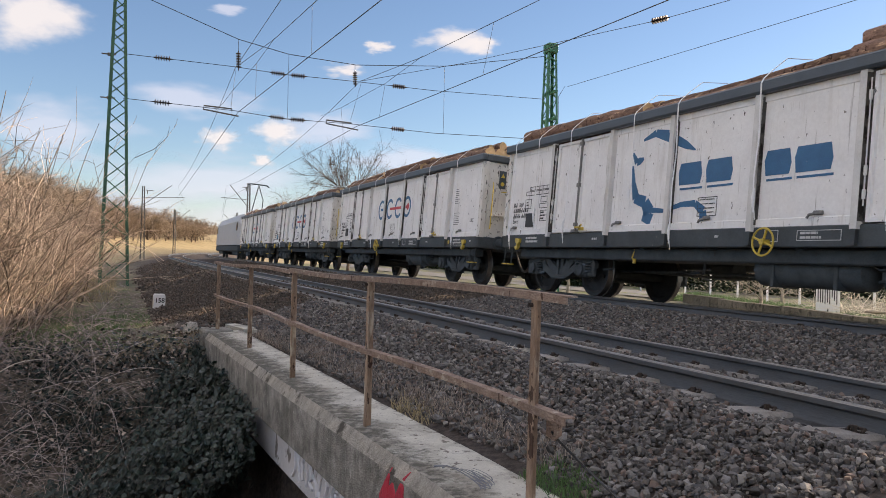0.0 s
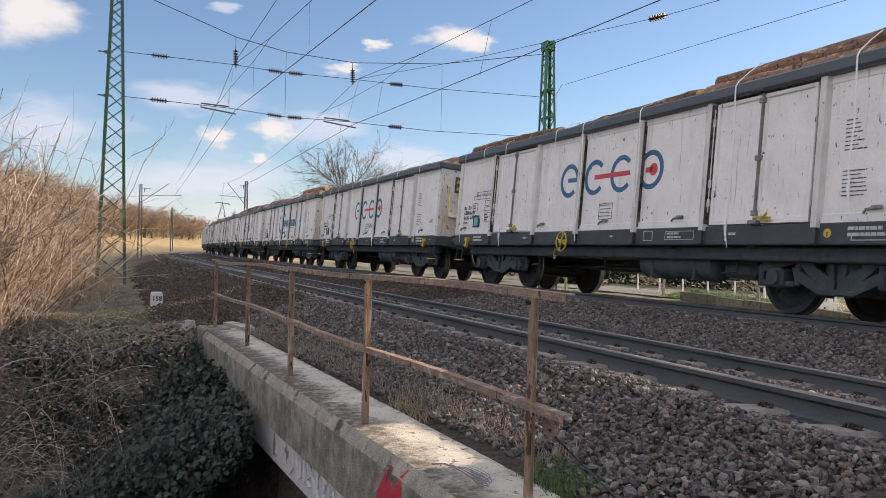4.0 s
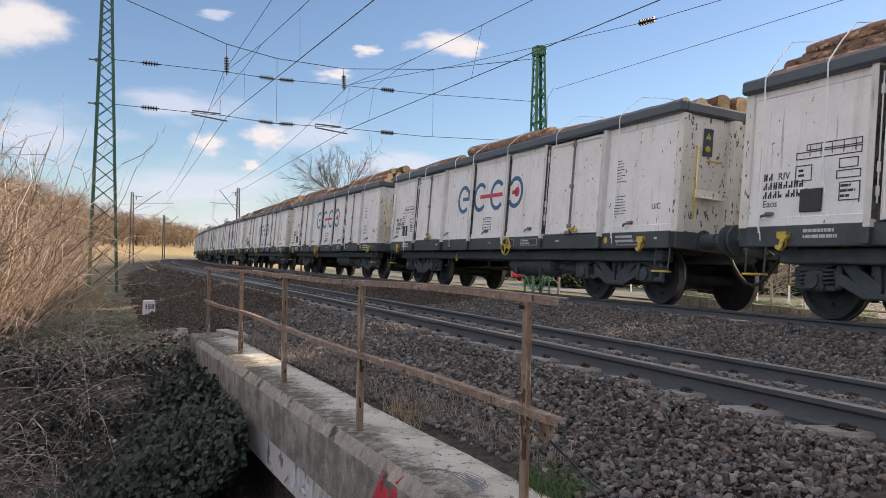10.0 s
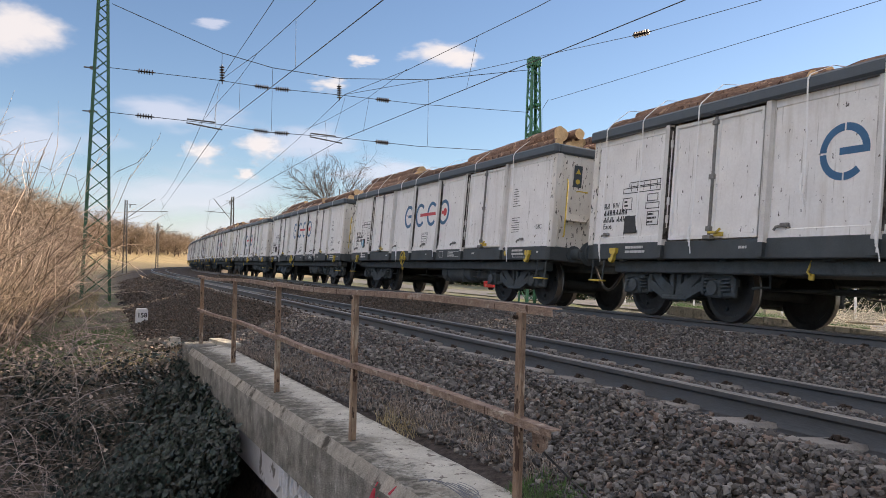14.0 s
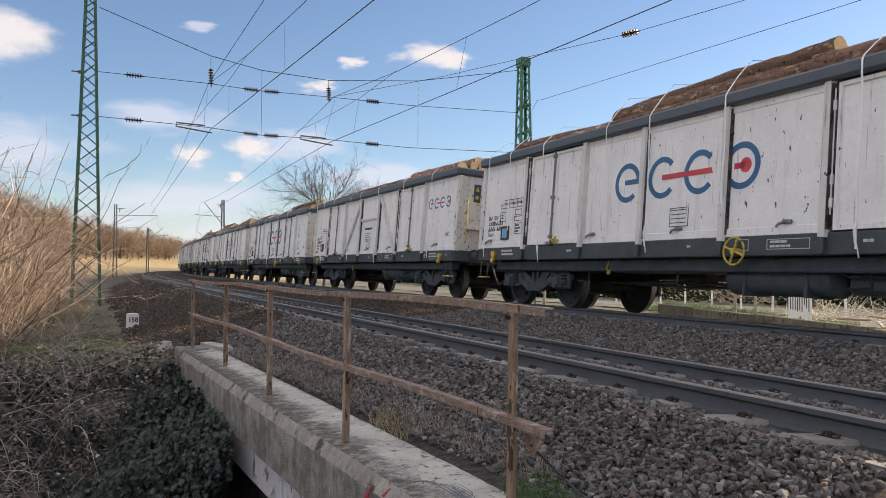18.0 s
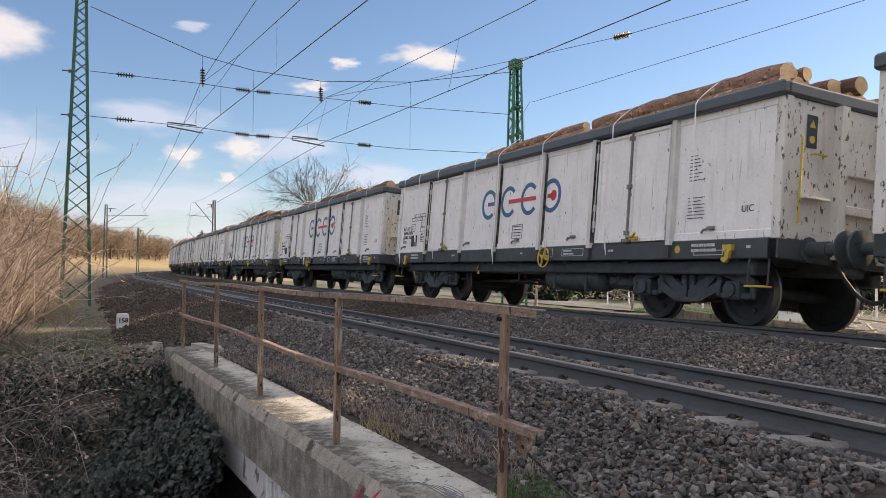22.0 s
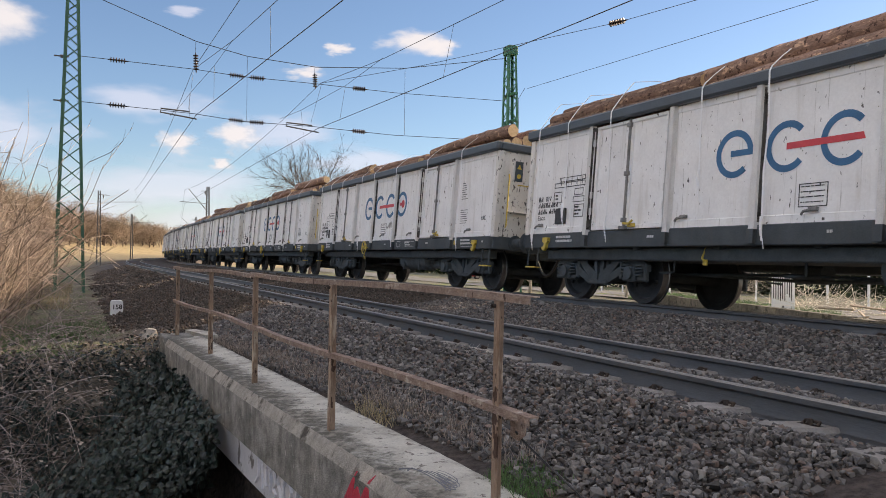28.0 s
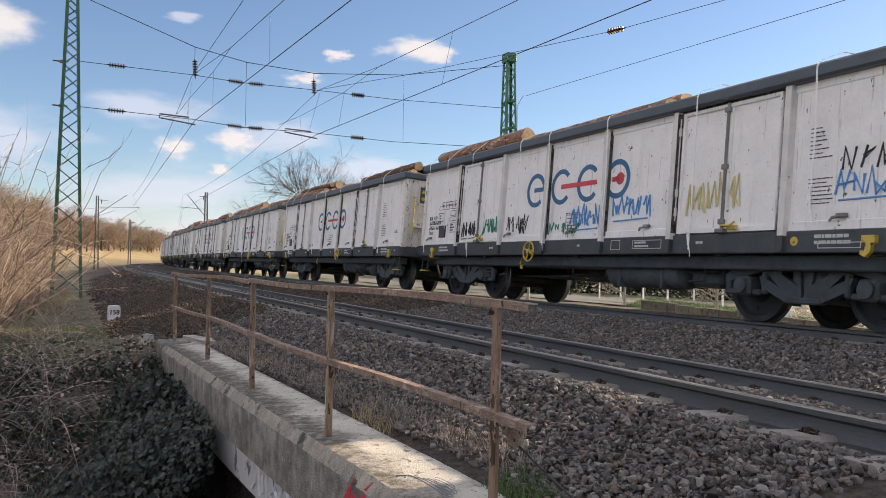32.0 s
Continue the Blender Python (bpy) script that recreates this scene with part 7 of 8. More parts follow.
def build_undergrowth():
    rng = np.random.default_rng(51)
    h = float(np.interp(10, S_LINE, H_LINE))
    out = (-math.cos(h), math.sin(h), 0.25)
    # ivy on the bank, on the wall and over the beam's end
    chunks = [leaves(rng, ground_spots(rng, 11000, 5.5, 12.1, -8.5, -3.0, (0.0, 0.34)), 0.062)]
    for n, s0, s1, z0, z1, o in ((3200, 9.0, 11.6, -2.6, -0.62, -3.22), (900, 7.7, 9.4, -1.5, -0.75, -3.16)):
        s = rng.uniform(s0, s1, n)
        x, y = at_many(s, o + rng.uniform(-0.16, 0.06, n))
        chunks.append(leaves(rng, np.stack([x, y, rng.uniform(z0, z1, n)], 1), 0.07, normal=out))
    n = 17000
    s, o = rng.uniform(7.2, 11.9, n), -3.15 - 2.7 * rng.random(n) ** 1.25
    x, y = at_many(s, o)
    hump = np.array([noise.noise(Vector((a * 1.3, b * 1.3, 11))) for a, b in zip(s, o)]) * 0.42
    lie = np.maximum(-0.72 + (o + 3.15) * np.interp(s, [9.5, 11.5], [0.62, 0.2]), ground_z(s, o) + 0.05)
    chunks.append(leaves(rng, np.stack([x, y, lie + hump * 1.35 * np.clip(-o - 3.1, 0, 1) + rng.uniform(-0.4, 0.08, n)], 1), 0.055, normal=(out[0] * 0.7, out[1] * 0.7 - 0.3, 0.6)))
    v, f = pile(chunks)
    tagged(new("ivy", big_mesh("ivy", v, f, IVY, flat=True)), "dark green ivy covering the bank and the bridge end", "ivy", kind="stuff")
    # dead leaves on the bank's edge and the path
    v, f = pile([leaves(rng, ground_spots(rng, 23000, 5.0, 12.4, -12.0, -3.4, (0.06, 0.4)), 0.045), leaves(rng, ground_spots(rng, 2600, 12.6, 26.0, -7.0, -3.5, (0.0, 0.03)), 0.04)])
    tagged(new("dead_leaves", big_mesh("dead_leaves", v, f, LITTER, flat=True)), "brown dead leaves lying on the bank", "leaves", kind="stuff")
    # arching bramble canes
    n = 3600
    b = ground_spots(rng, n, 4.0, 11.8, -12.0, -4.3, (0.0, 0.8))
    d = np.stack([rng.normal(0, 0.8, n), rng.normal(0, 0.8, n), rng.uniform(0.2, 1.0, n)], 1)
    v1, f1, p1 = stems(rng, b, d, rng.uniform(0.8, 2.6, n), rng.uniform(0.0022, 0.0055, n), rng.uniform(0.45, 1.05, n), 10, 0.06)
    n2 = 9000
    b2, h2 = pick(rng, p1, n2, 0.2, 0.95)
    v2, f2, _ = stems(rng, b2, h2 + rng.normal(0, 0.6, (n2, 3)), rng.uniform(0.15, 0.6, n2), np.full(n2, 0.0016), rng.uniform(0, 0.5, n2), 4, 0.12)
    v, f = pile([(v1, f1), (v2, f2)])
    tagged(new("brambles", big_mesh("brambles", v, f, TWIG_DARK)), "tangled grey-brown bramble canes arching over the bank", "brambles", kind="stuff")
    # a few thicker pale canes over the brambles
    n = 70
    b = ground_spots(rng, n, 5.0, 11.0, -9.5, -5.2, (0.5, 1.0))
    v, f, _ = stems(rng, b, np.stack([rng.normal(0.3, 0.8, n), rng.normal(0, 0.8, n), rng.uniform(0.1, 0.7, n)], 1), rng.uniform(0.6, 1.7, n), rng.uniform(0.006, 0.011, n), rng.uniform(0.2, 0.6, n), 8, 0.08)
    tagged(new("pale_canes", big_mesh("pale_canes", v, f, BLEACHED)), "pale bent canes lying over the brambles", "brambles", kind="stuff")
    # long arching whips that rise out of the hedge
    n = 150
    b = ground_spots(rng, n, 12.5, 16.5, -10.0, -7.6, (0.5, 2.2))
    d = np.stack([rng.normal(0.15, 0.3, n), rng.normal(0, 0.4, n), np.ones(n)], 1)
    v, f, _ = stems(rng, b, d, rng.uniform(1.2, 2.8, n), rng.uniform(0.006, 0.010, n), rng.uniform(0.25, 0.7, n), 8, 0.04)
    tagged(new("hedge_whips", big_mesh("hedge_whips", v, f, TWIG_RED)), "long thin whips arching above the hedge", "twigs", kind="stuff")
    # pale dry sprigs where the hedge meets the bank
    n = 4500
    b = ground_spots(rng, n, 10.4, 14.5, -11.5, -6.0, (0.0, 0.25))
    v, f, _ = stems(rng, b, np.stack([rng.normal(0, 0.6, n), rng.normal(0, 0.6, n), rng.uniform(0.3, 1.0, n)], 1), rng.uniform(0.3, 1.1, n), rng.uniform(0.002, 0.005, n), rng.uniform(0, 0.4, n), 4, 0.12)
    tagged(new("dry_sprigs", big_mesh("dry_sprigs", v, f, TWIG_DRY)), "pale dry twigs along the hedge foot", "twigs", kind="stuff")
    # pale sticks lying on the ballast
    n = 70
    ss, oo = rng.normal(6.25, 0.2, n), rng.normal(-1.1, 0.07, n)
    xx, yy = at_many(ss, oo)
    v, f, _ = stems(rng, np.stack([xx, yy, ground_z(ss, oo) + 0.035], 1), np.stack([rng.normal(0, 1, n), rng.normal(0, 1, n), rng.normal(0.05, 0.12, n)], 1), rng.uniform(0.05, 0.2, n), rng.uniform(0.002, 0.004, n), np.zeros(n), 3, 0.08)
    tagged(new("dry_sticks", big_mesh("dry_sticks", v, f, BLEACHED)), "small heap of pale dry sticks on the ballast", "twigs", kind="stuff")
    # grass: green on the path, dry along the beam and round the mast
    for name, label, mat, beds in (("grass", "short green grass on the path edge and beside the beam", GRASS, [(6000, 12.2, 15.8, -6.4, -4.2, 0.09), (1200, 12.2, 15.0, -4.4, -3.4, 0.06), (2600, 15.5, 18.5, -6.2, -3.7, 0.07), (700, 3.1, 3.6, -2.42, -2.18, 0.075), (1200, 19.0, 30.0, -6.3, -4.0, 0.08), (1800, 8.0, 36.0, FAR_O + 3.4, FAR_O + 8.5, 0.2)]),
                                   ("dry_grass", "dry straw-coloured grass tufts", STRAW, [(120, 4.9, 5.6, -2.45, -2.3, 0.12), (1600, 22.0, 40.0, -7.0, -4.4, 0.25), (500, 11.8, 13.4, -4.4, -3.2, 0.12), (5000, 30.0, 75.0, -16.0, -7.0, 0.35), (700, 8.0, 40.0, FAR_O + 3.2, FAR_O + 9.0, 0.3)]),
                                   ("withered_grass", "grey-brown withered grass along the concrete beam", LITTER, [(3000, 3.5, 11.2, 0.29, 0.5, 0.09), (1200, 4.0, 9.5, 0.45, 0.75, 0.07)])):
        cs = []
        if name == "withered_grass":
            rng = np.random.default_rng(57)
        for n, s0, s1, o0, o1, hgt in beds:
            b = ground_spots(rng, n, s0, s1, o0, o1, (-0.02, 0.0))
            if name == "withered_grass":
                ss = rng.uniform(s0, s1, n)
                oo = np.array([parapet_o(q) for q in ss]) + rng.uniform(o0, o1, n)
                xx, yy = at_many(ss, oo)
                b = np.stack([xx, yy, ground_z(ss, oo)], 1)
            v, f, _ = stems(rng, b, np.stack([rng.normal(0, 0.35, n), rng.normal(0, 0.35, n), np.ones(n)], 1), hgt * rng.uniform(0.5, 1.3, n), np.full(n, 0.0035 if s0 < 20 else 0.006), rng.uniform(0, 0.35, n), 3, 0.05)
            cs.append((v, f))
        v, f = pile(cs)
        tagged(new(name, big_mesh(name, v, f, mat)), label, "grass", kind="stuff")


build_undergrowth()


# ---------------------------------------------------------------- beyond the train
def build_beyond():
    g = Geo()
    st = np.arange(-30, 130, 4.0)
    vs = []
    for s in st:
        for o in (17.5, 23.0):
            p = at(s, o + 0.03 * s)
            vs.append((p.x, p.y, float(ground_z(np.array([s]), np.array([o + 0.03 * s]))[0]) + 0.05))
    g.add(vs, [(2 * i, 2 * i + 1, 2 * i + 3, 2 * i + 2) for i in range(len(st) - 1)])
    thing("road", "grey tarmac road beyond the railway", "road", geo=g, mats=TARMAC, kind="structure")
    # low wall
    a, b = Vector((9.5, 32.1, 0)), Vector((11.1, 17.0, 0))
    wl = thing("low_wall", "low dark weathered stone wall beside the yard", "wall", kind="structure")
    n = 14
    rnd = random.Random(12)
    for i in range(n):
        p, q = a.lerp(b, i / n), a.lerp(b, (i + 0.985) / n)
        rise = rnd.uniform(-0.03, 0.03)
        g = Geo()
        dd = (q - p).normalized()
        nn = Vector((-dd.y, dd.x, 0)) * 0.12
        vs = [p + nn, q + nn, q - nn, p - nn]
        g.add([(v.x, v.y, -1.2) for v in vs] + [(v.x, v.y, -0.6 + rise) for v in vs], [(0, 1, 2, 3), (7, 6, 5, 4), (0, 4, 5, 1), (1, 5, 6, 2), (2, 6, 7, 3), (3, 7, 4, 0)])
        part("wall_block", g, WALL_STONE, wl)
    # notice board
    nb = thing("notice_board", "white notice board with dark printed bars on a post", "sign", m=pose(12.14, 25.57, -1.0, 0, 0, -25))
    g = Geo()
    g.box((-0.35, -0.02, 0.0), (0.35, 0.02, 1.3), 0.006)
    part("board", g, WHITE, nb)
    g = Geo()
    g.tube([(0, 0.045, -0.2), (0, 0.045, 1.1)], 0.03, 6)
    part("post", g, MAST_G, nb)
    rnd = random.Random(5)
    for k in range(9):
        x = -0.3 + k * 0.068
        part("printed_bar", Geo().box((x, -0.025, 0.68 - rnd.uniform(0, 0.25)), (x + 0.03, -0.0205, 1.22)), BLACK, nb)
    part("printed_cross", Geo().box((-0.09, -0.025, 0.17), (0.09, -0.0205, 0.22)).box((-0.024, -0.0256, 0.1), (0.024, -0.0206, 0.29)), BLACK, nb)
    # mesh fence
    fe = thing("mesh_fence", "wire mesh fence on slim white posts behind the low wall", "fence", "")
    p0, p1 = Vector((10.85, 45.4, -1.15)), Vector((21.25, 24.2, -1.15))
    for i in range(14):
        p = p0.lerp(p1, i / 13)
        g = Geo()
        g.box((p.x - 0.04, p.y - 0.04, p.z - 0.2), (p.x + 0.04, p.y + 0.04, p.z + 1.75), 0.01)
        part("post", g, WHITE, fe)
    g = Geo()
    for k in range(9):
        z = 0.1 + k * 0.19
        g.tube([p0 + Vector((0, 0, z)), p1 + Vector((0, 0, z))], 0.0025, 3)
    for k in range(100):
        p = p0.lerp(p1, k / 99)
        g.tube([p + Vector((0, 0, 0.1)), p + Vector((0, 0, 1.62))], 0.002, 3)
    part("wire_mesh", g, MAST_G, fe, "thin grey wire mesh")
    # scattered planks and branches
    rnd = random.Random(9)
    for k in range(16):
        x, y = rnd.uniform(12.5, 17.5), rnd.uniform(20, 25)
        ln = rnd.uniform(0.5, 1.4)
        g = Geo()
        g.box((-ln, -0.05, 0), (ln, 0.05, 0.05), 0.008)
        thing("plank", "weathered pale plank lying in a heap", "plank", "heap of planks", pose(x, y, -1.0 + rnd.uniform(0.02, 0.35), rnd.uniform(-20, 20), rnd.uniform(-22, 22), rnd.uniform(0, 180)), g, surface("grey_plank", (0.28, 0.23, 0.17), (0.5, 0.43, 0.34), 6, 0.85, bump=0.3, piece=0.25) if k == 0 else bpy.data.materials["grey_plank"])
    sm = tree_meshes(33, 3.6, 3.0, PALE_BARK, PALE_BARK, 0.6, 0.008, 0.24)
    for x, y, sc in ((11.14, 28.6, 1.0), (9.85, 36.4, 1.1), (13.6, 32.5, 0.9), (6.0, 41.0, 1.2)):
        th = thing("young_tree", "small leafless young tree near the low wall", "tree", "young trees", pose(x, y, -1.05, 0, 0, 70 * x) @ Matrix.Scale(sc, 4))
        part("trunk", sm[0], None, th)
        part("crown", sm[1], None, th)
    # cut branches and stakes heaped behind the board, and a strip of grass behind the wall
    rng = np.random.default_rng(63)
    n = 170
    b3 = np.stack([rng.uniform(12.5, 15.2, n), rng.uniform(24.5, 28.5, n), rng.uniform(-1.05, -0.7, n)], 1)
    v, f, _ = stems(rng, b3, np.stack([rng.normal(0, 1, n), rng.normal(0, 0.7, n), rng.uniform(0, 1.3, n)], 1), rng.uniform(0.5, 1.6, n), rng.uniform(0.008, 0.02, n), rng.uniform(0, 0.3, n), 4, 0.06)
    tagged(new("brushwood", big_mesh("brushwood", v, f, BLEACHED)), "heap of pale cut branches and stakes in the yard", "branches", kind="stuff")
    n = 9000
    t, w = rng.random(n), rng.random(n)
    b3 = np.stack([9.4 + 1.6 * t + 3.0 * w, 34.5 - 15 * t + 6.0 * w, np.full(n, -0.96)], 1)
    v, f, _ = stems(rng, b3, np.stack([rng.normal(0, 0.4, n), rng.normal(0, 0.4, n), np.ones(n)], 1), rng.uniform(0.1, 0.28, n), np.full(n, 0.008), rng.uniform(0, 0.4, n), 2, 0.05)
    tagged(new("grass", big_mesh("grass", v, f, GRASS)), "yellow-green grass strip between the low wall and the fence", "grass", kind="stuff")
    # evergreen hedge
    rng = np.random.default_rng(61)
    for label, ax, ay, bx, by, top, n, size in (("green clipped hedge beyond the road", 6.6, 59, 9.0, 50, -0.2, 5000, 0.22), ("dark evergreen bushes along the far side of the yard", 12.0, 60, 44.0, 30, 1.0, 20000, 0.26), ("dark evergreen bushes far beyond the railway curve", -14.0, 150, 16.0, 76, 2.0, 16000, 0.5)):
        t = rng.random(n)
        tall = top + 0.5 * np.sin(t * 37) + 0.3 * np.sin(t * 91)
        x, y = ax + t * (bx - ax) + rng.normal(0, 0.5, n), ay + t * (by - ay) + rng.normal(0, 0.5, n)
        v, f = leaves(rng, np.stack([x, y, -1.5 + (tall + 1.5) * rng.random(n) ** 0.8], 1), size)
        tagged(new("far_hedge", big_mesh("far_hedge", v, f, HEDGE)), label, "hedge", kind="stuff")
    # red car
    car = thing("car", "small red hatchback parked beyond the railway", "car", m=pose(6.6, 75.0, -1.3, 0, 0, 28))
    g = Geo()
    prof = [(-2.0, 0.3), (2.0, 0.3), (2.02, 0.62), (1.75, 0.8), (0.95, 0.9), (0.35, 1.38), (-1.2, 1.43), (-1.85, 0.98), (-2.02, 0.8)]
    g.plate(prof, -0.8, 0.8, "y")
    part("car_body", g, CAR_RED, car)
    g = Geo()
    g.plate([(0.78, 0.92), (0.3, 1.3), (-1.1, 1.34), (-1.5, 0.98)], -0.815, 0.815, "y")
    part("side_windows", g, GLASS, car)
    g = Geo()
    g.add([(0.4, -0.7, 1.34), (0.4, 0.7, 1.34), (0.96, 0.72, 0.925), (0.96, -0.72, 0.925), (0.38, -0.7, 1.3), (0.38, 0.7, 1.3), (0.9, 0.72, 0.9), (0.9, -0.72, 0.9)], [(0, 1, 2, 3), (7, 6, 5, 4), (0, 4, 5, 1), (1, 5, 6, 2), (2, 6, 7, 3), (3, 7, 4, 0)])
    part("windscreen", g, GLASS, car)
    for x in (-1.25, 1.3):
        for sg in (-1, 1):
            wh = part("wheel", Geo().lathe([(-0.1, 0.0), (-0.1, 0.29), (0.1, 0.29), (0.1, 0.0)], "y", 18), RUBBER, car, m=Matrix.Translation((x, sg * 0.74, 0.29)))
            part("hub_cap", Geo().lathe([(sg * 0.1, 0.18), (sg * 0.112, 0.17), (sg * 0.115, 0.0)], "y", 14), MAST_G, wh)
    for sg in (-1, 1):
        part("headlight", Geo().box((1.9, sg * 0.55 - 0.16, 0.6), (2.03, sg * 0.55 + 0.16, 0.76), 0.03), GREYMARK, car)
        part("tail_light", Geo().box((-2.04, sg * 0.6 - 0.13, 0.75), (-1.9, sg * 0.6 + 0.13, 0.95), 0.03), RED, car)


build_beyond()


# ---------------------------------------------------------------- clouds
def cloud_material(name, strength, cut, puff, tone, glow, soft):
    ma = bpy.data.materials.new(name)
    ma.use_nodes = True
    nt = ma.node_tree
    nt.nodes.clear()
    L, node = nt.links.new, nt.nodes.new
    co, info = node("ShaderNodeTexCoord"), node("ShaderNodeObjectInfo")
    add = node("ShaderNodeVectorMath")
    add.operation = "MULTIPLY_ADD"
    L(info.outputs["Random"], add.inputs[0])
    add.inputs[1].default_value = (31, 17, 23)
    L(co.outputs["Object"], add.inputs[2])
    nz = node("ShaderNodeTexNoise")
    nz.inputs["Scale"].default_value, nz.inputs["Detail"].default_value, nz.inputs["Roughness"].default_value = puff, 7, 0.52
    L(add.outputs[0], nz.inputs["Vector"])
    ln = node("ShaderNodeVectorMath")
    ln.operation = "LENGTH"
    L(co.outputs["Object"], ln.inputs[0])
    fall = node("ShaderNodeMapRange")
    fall.inputs["From Min"].default_value, fall.inputs["From Max"].default_value = 0.0, 1.0
    fall.inputs["To Min"].default_value, fall.inputs["To Max"].default_value = 0.38, -0.42
    L(ln.outputs["Value"], fall.inputs["Value"])
    sm = node("ShaderNodeMath")
    L(nz.outputs["Fac"], sm.inputs[0])
    L(fall.outputs[0], sm.inputs[1])
    al = node("ShaderNodeMapRange")
    al.interpolation_type = "SMOOTHSTEP"
    al.inputs["From Min"].default_value, al.inputs["From Max"].default_value = cut, cut + soft
    al.inputs["To Max"].default_value = strength
    L(sm.outputs[0], al.inputs["Value"])
    em, tr, mx, out = node("ShaderNodeEmission"), node("ShaderNodeBsdfTransparent"), node("ShaderNodeMixShader"), node("ShaderNodeOutputMaterial")
    em.inputs["Color"].default_value, em.inputs["Strength"].default_value = (*tone, 1), glow
    L(al.outputs[0], mx.inputs[0])
    L(tr.outputs[0], mx.inputs[1])
    L(em.outputs[0], mx.inputs[2])
    L(mx.outputs[0], out.inputs["Surface"])
    return ma


def build_clouds():
    kinds = [cloud_material("thin_cloud_and_haze", 0.6, 0.36, 1.6, (0.74, 0.8, 0.94), 0.52, 0.42), cloud_material("cumulus_cloud", 0.92, 0.36, 1.9, (0.97, 0.975, 1.0), 0.45, 0.42),
             cloud_material("fill_light_cloud", 0.9, 0.44, 2.3, (1.0, 0.985, 0.97), FILL_CLOUD_GLOW, 0.34)]
    # bearing and height in degrees, width and height of each cloud in degrees
    rnd = random.Random(14)
    # low clouds out of view, added to glow fill light onto shaded sides
    rest = [(40 + 280 * k / 70 + rnd.uniform(-3, 3), rnd.uniform(5, 24), rnd.uniform(12, 26), rnd.uniform(5, 10), 2) for k in range(80)]
    # broken cloud out of view, glowing as added fill light, clear round the sun
    for k in range(150):
        e = math.degrees(math.asin(rnd.uniform(math.sin(radians(24)), 0.99)))
        rest.append((k * 137.5 + rnd.uniform(-6, 6), e, rnd.uniform(16, 30), rnd.uniform(9, 18), 2))
    sun_deg = (math.degrees(SUN_TURN), math.degrees(SUN_ELEV))
    far_off = lambda b, e: math.hypot(((b - sun_deg[0] + 180) % 360 - 180) * math.cos(radians(e)), e - sun_deg[1])
    rest = [c for c in rest if far_off(c[0], c[1]) > 6 + c[2] * 0.75 and (abs((c[0] + 180) % 360 - 180) > 33 + c[2] * 0.6 or c[1] > 21 + c[3] * 0.6)]
    for bear, up_, w, h, ma in CLOUDS + rest:
        a, e, d = radians(bear), radians(up_), 2600
        c = Vector((math.sin(a) * math.cos(e), math.cos(a) * math.cos(e), math.sin(e))) * d
        m = look(c, (0, 0, 0)) @ Matrix.Diagonal((math.tan(radians(w * 0.58)) * d, math.tan(radians(h * 0.66)) * d, 1, 1))
        g = Geo()
        g.add([(math.cos(k * math.pi / 8), math.sin(k * math.pi / 8), 0) for k in range(16)], [tuple(range(16))])
        thing("cloud", "soft white cloud, in view or added unseen as fill light" if ma else "thin veil of pale cloud and, low down, painted haze", "cloud", "clouds", m, g, kinds[ma], kind="structure")


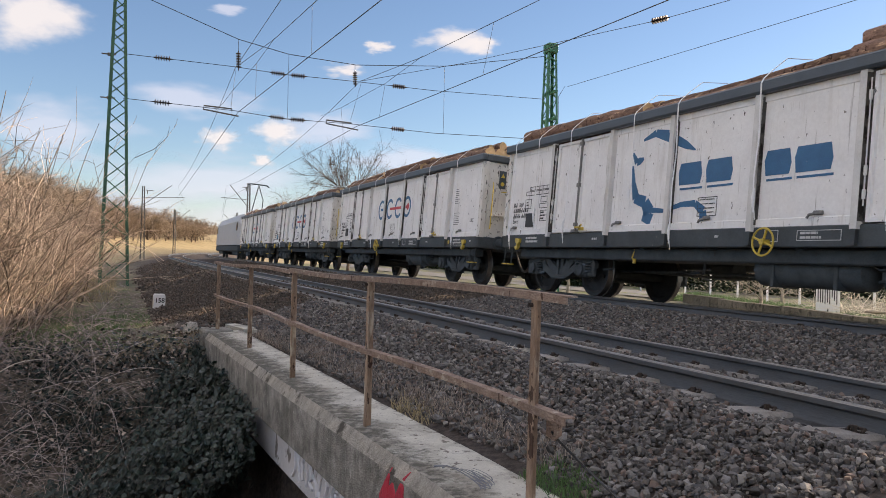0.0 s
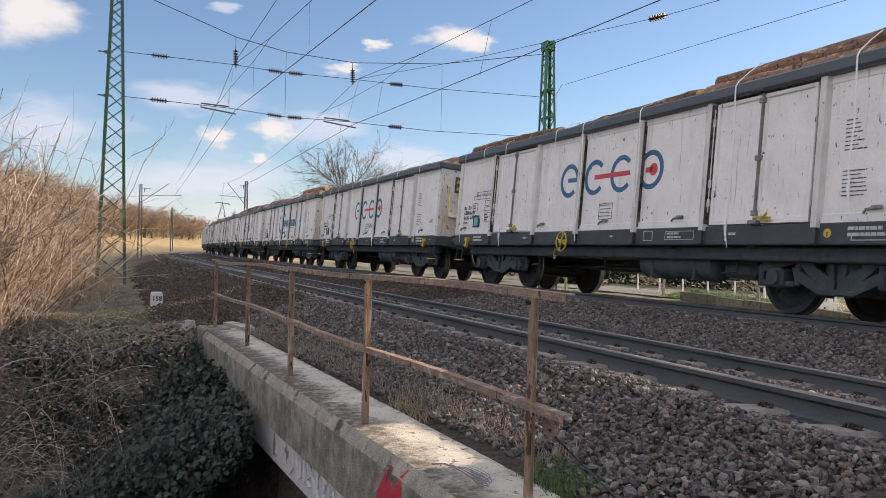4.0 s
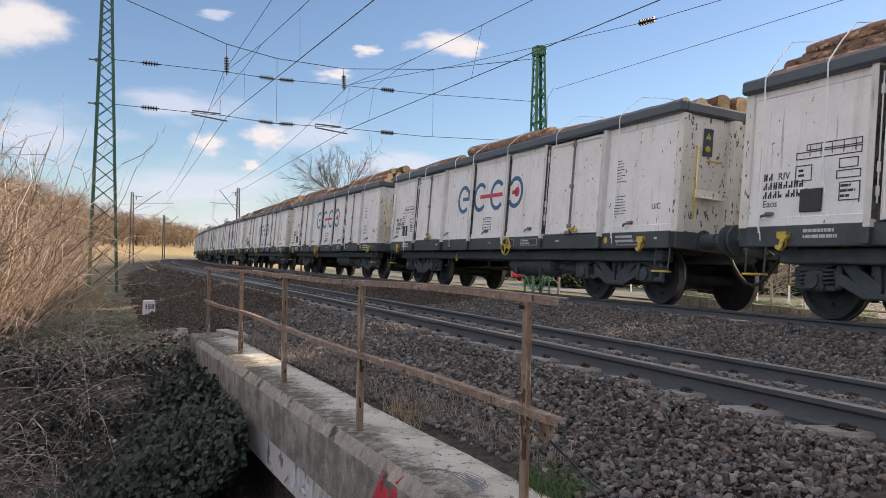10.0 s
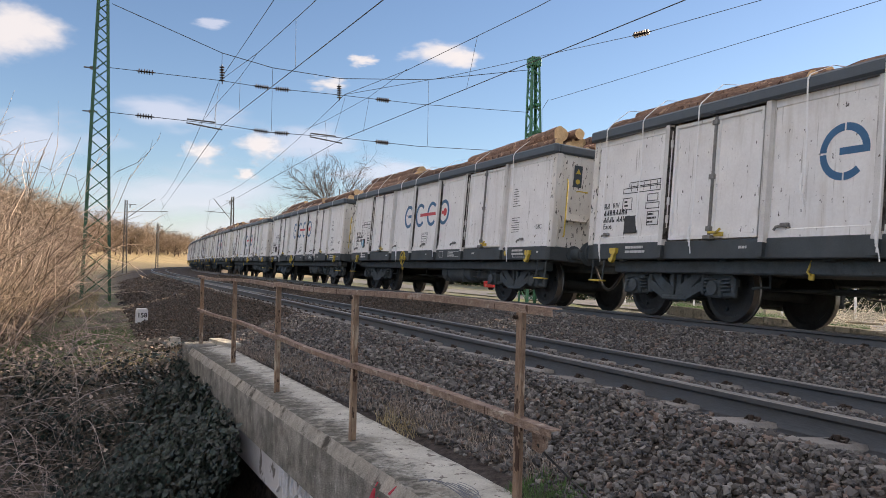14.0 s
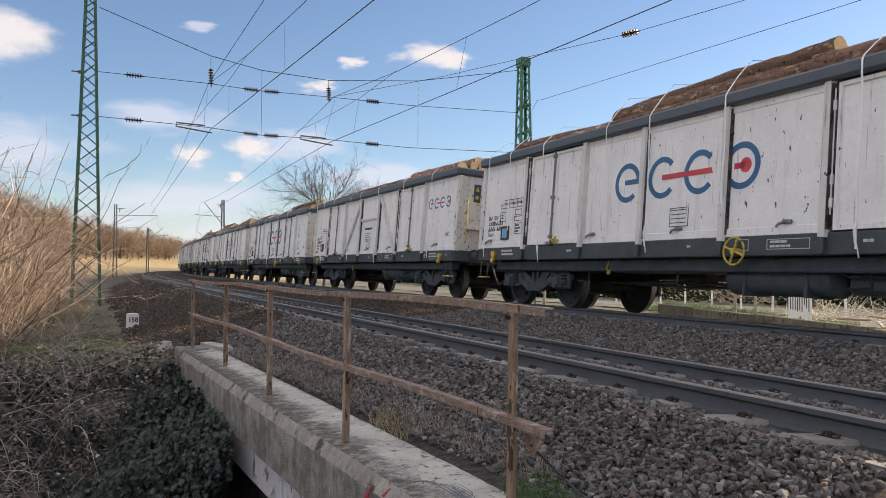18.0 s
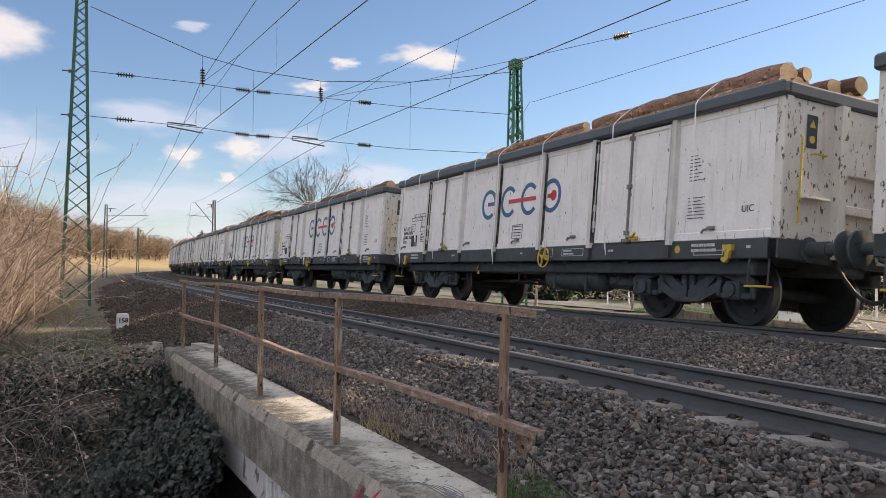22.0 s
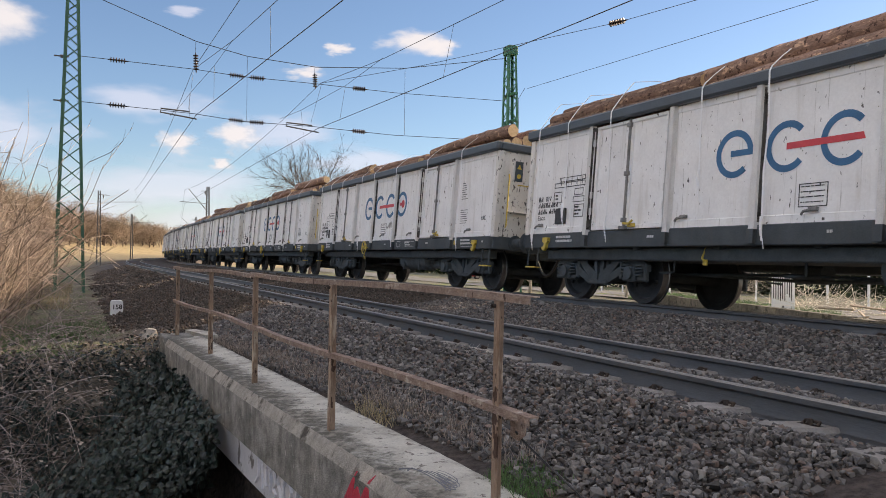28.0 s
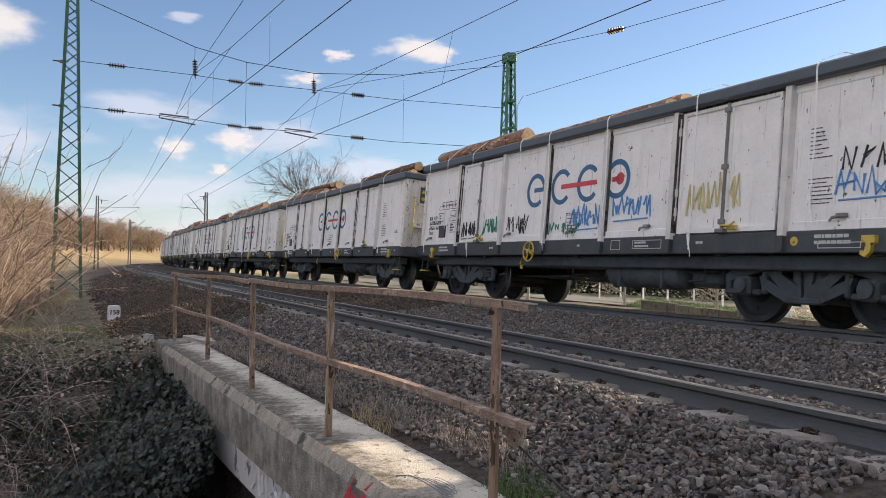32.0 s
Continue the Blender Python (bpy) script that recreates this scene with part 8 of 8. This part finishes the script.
FILL_CLOUD_GLOW = 0.8
CLOUDS = [
    # these six wide veils are added to paint pale haze low over the horizon
    (-24.0, 2.5, 24, 7, 0), (-12.0, 2.0, 26, 6, 0), (-2.0, 3.5, 22, 8, 0), (-18.0, 5.0, 22, 5, 0), (8.0, 5.0, 26, 9, 0), (-27.0, 7.5, 14, 5, 0),
    (0.2, 15.2, 7.6, 2.7, 1),
    (-12.7, 8.2, 5.3, 2.9, 1),
    (-16.7, 7.6, 4.5, 2.3, 1),
    (-13.7, 6.3, 2.5, 1.2, 1),
    (-28.5, 14.5, 10.7, 5.3, 1),
    (-8.1, 12.9, 4.5, 1.4, 1),
    (-5.8, 14.6, 3.3, 1.1, 1),
    (-18.2, 10.1, 13.6, 3.7, 0),
    (-9.3, 8.8, 12.3, 3.7, 0),
    (-3.5, 6.6, 15.6, 3.3, 0),
    (1.9, 15.0, 4.2, 1.9, 1),
    (-16.4, 16.4, 4.0, 1.0, 0),
]
build_clouds()

# ---------------------------------------------------------------- everything that moves
RUN_T = (0.0, 1.5, 7.0, 12.5, 17.0, 20.0, 22.0, 25.0, 28.4, 32.0)
RUN_D = (0.02, 0.05, 0.10, 0.11, 0.14, 0.20, 0.23, 0.17, 0.09, 0.16)


def run_of(t):
    """Metres that the front of wagon 0 has gone past the start of the line at t seconds."""
    u = t / 32
    return 1.28428 + 7.59321 * t + 0.01212 * t * t - 9.9592 * u ** 3 + 25.9835 * u ** 4 - 16.0988 * u ** 5 + float(np.interp(t, RUN_T, RUN_D))


def riding(s):
    """Pose of a vehicle whose middle is s along the far track, carried on two bogies."""
    a, b = track_matrix(s - 4.5, FAR_O, FAR_Z), track_matrix(s + 4.5, FAR_O, FAR_Z)
    d = (b.translation - a.translation).normalized()
    left = a.to_3x3().col[1] + b.to_3x3().col[1]
    left = (left - d * left.dot(d)).normalized()
    up = d.cross(left)
    p = (a.translation + b.translation) / 2
    return Matrix(((d.x, left.x, up.x, p.x), (d.y, left.y, up.y, p.y), (d.z, left.z, up.z, p.z), (0, 0, 0, 1)))


def motions():
    times = [k * 1.0 for k in range(33)]
    for n, (w, ld) in TRAIN.items():
        rows = [(t, riding(run_of(t) + n * PITCH - BODY / 2)) for t in times]
        walk(w, rows)
        walk(ld, rows)
    walk(LOCOMOTIVE, [(t, riding(run_of(t) + 4 * PITCH + 0.65 + 9.75)) for t in times])
    # every wheelset rolls alike: one keyed roll, shared by all
    wheels = [o for o in bpy.data.objects if o.name.split(".")[0] == "wheelset"]
    rows, t = [], 0.0
    while t < 32.0001:
        rows.append((t, Matrix.Rotation(run_of(t) / 0.458, 4, "Y")))
        t += 1 / 15
    walk(wheels[0], rows)
    keyed = wheels[0].animation_data
    for o in wheels[1:]:
        o.rotation_mode = "QUATERNION"
        o.animation_data_create()
        o.animation_data.action = keyed.action
        o.animation_data.action_slot = keyed.action_slot


TRAIN = build_train()
LOCOMOTIVE = build_locomotive()
motions()
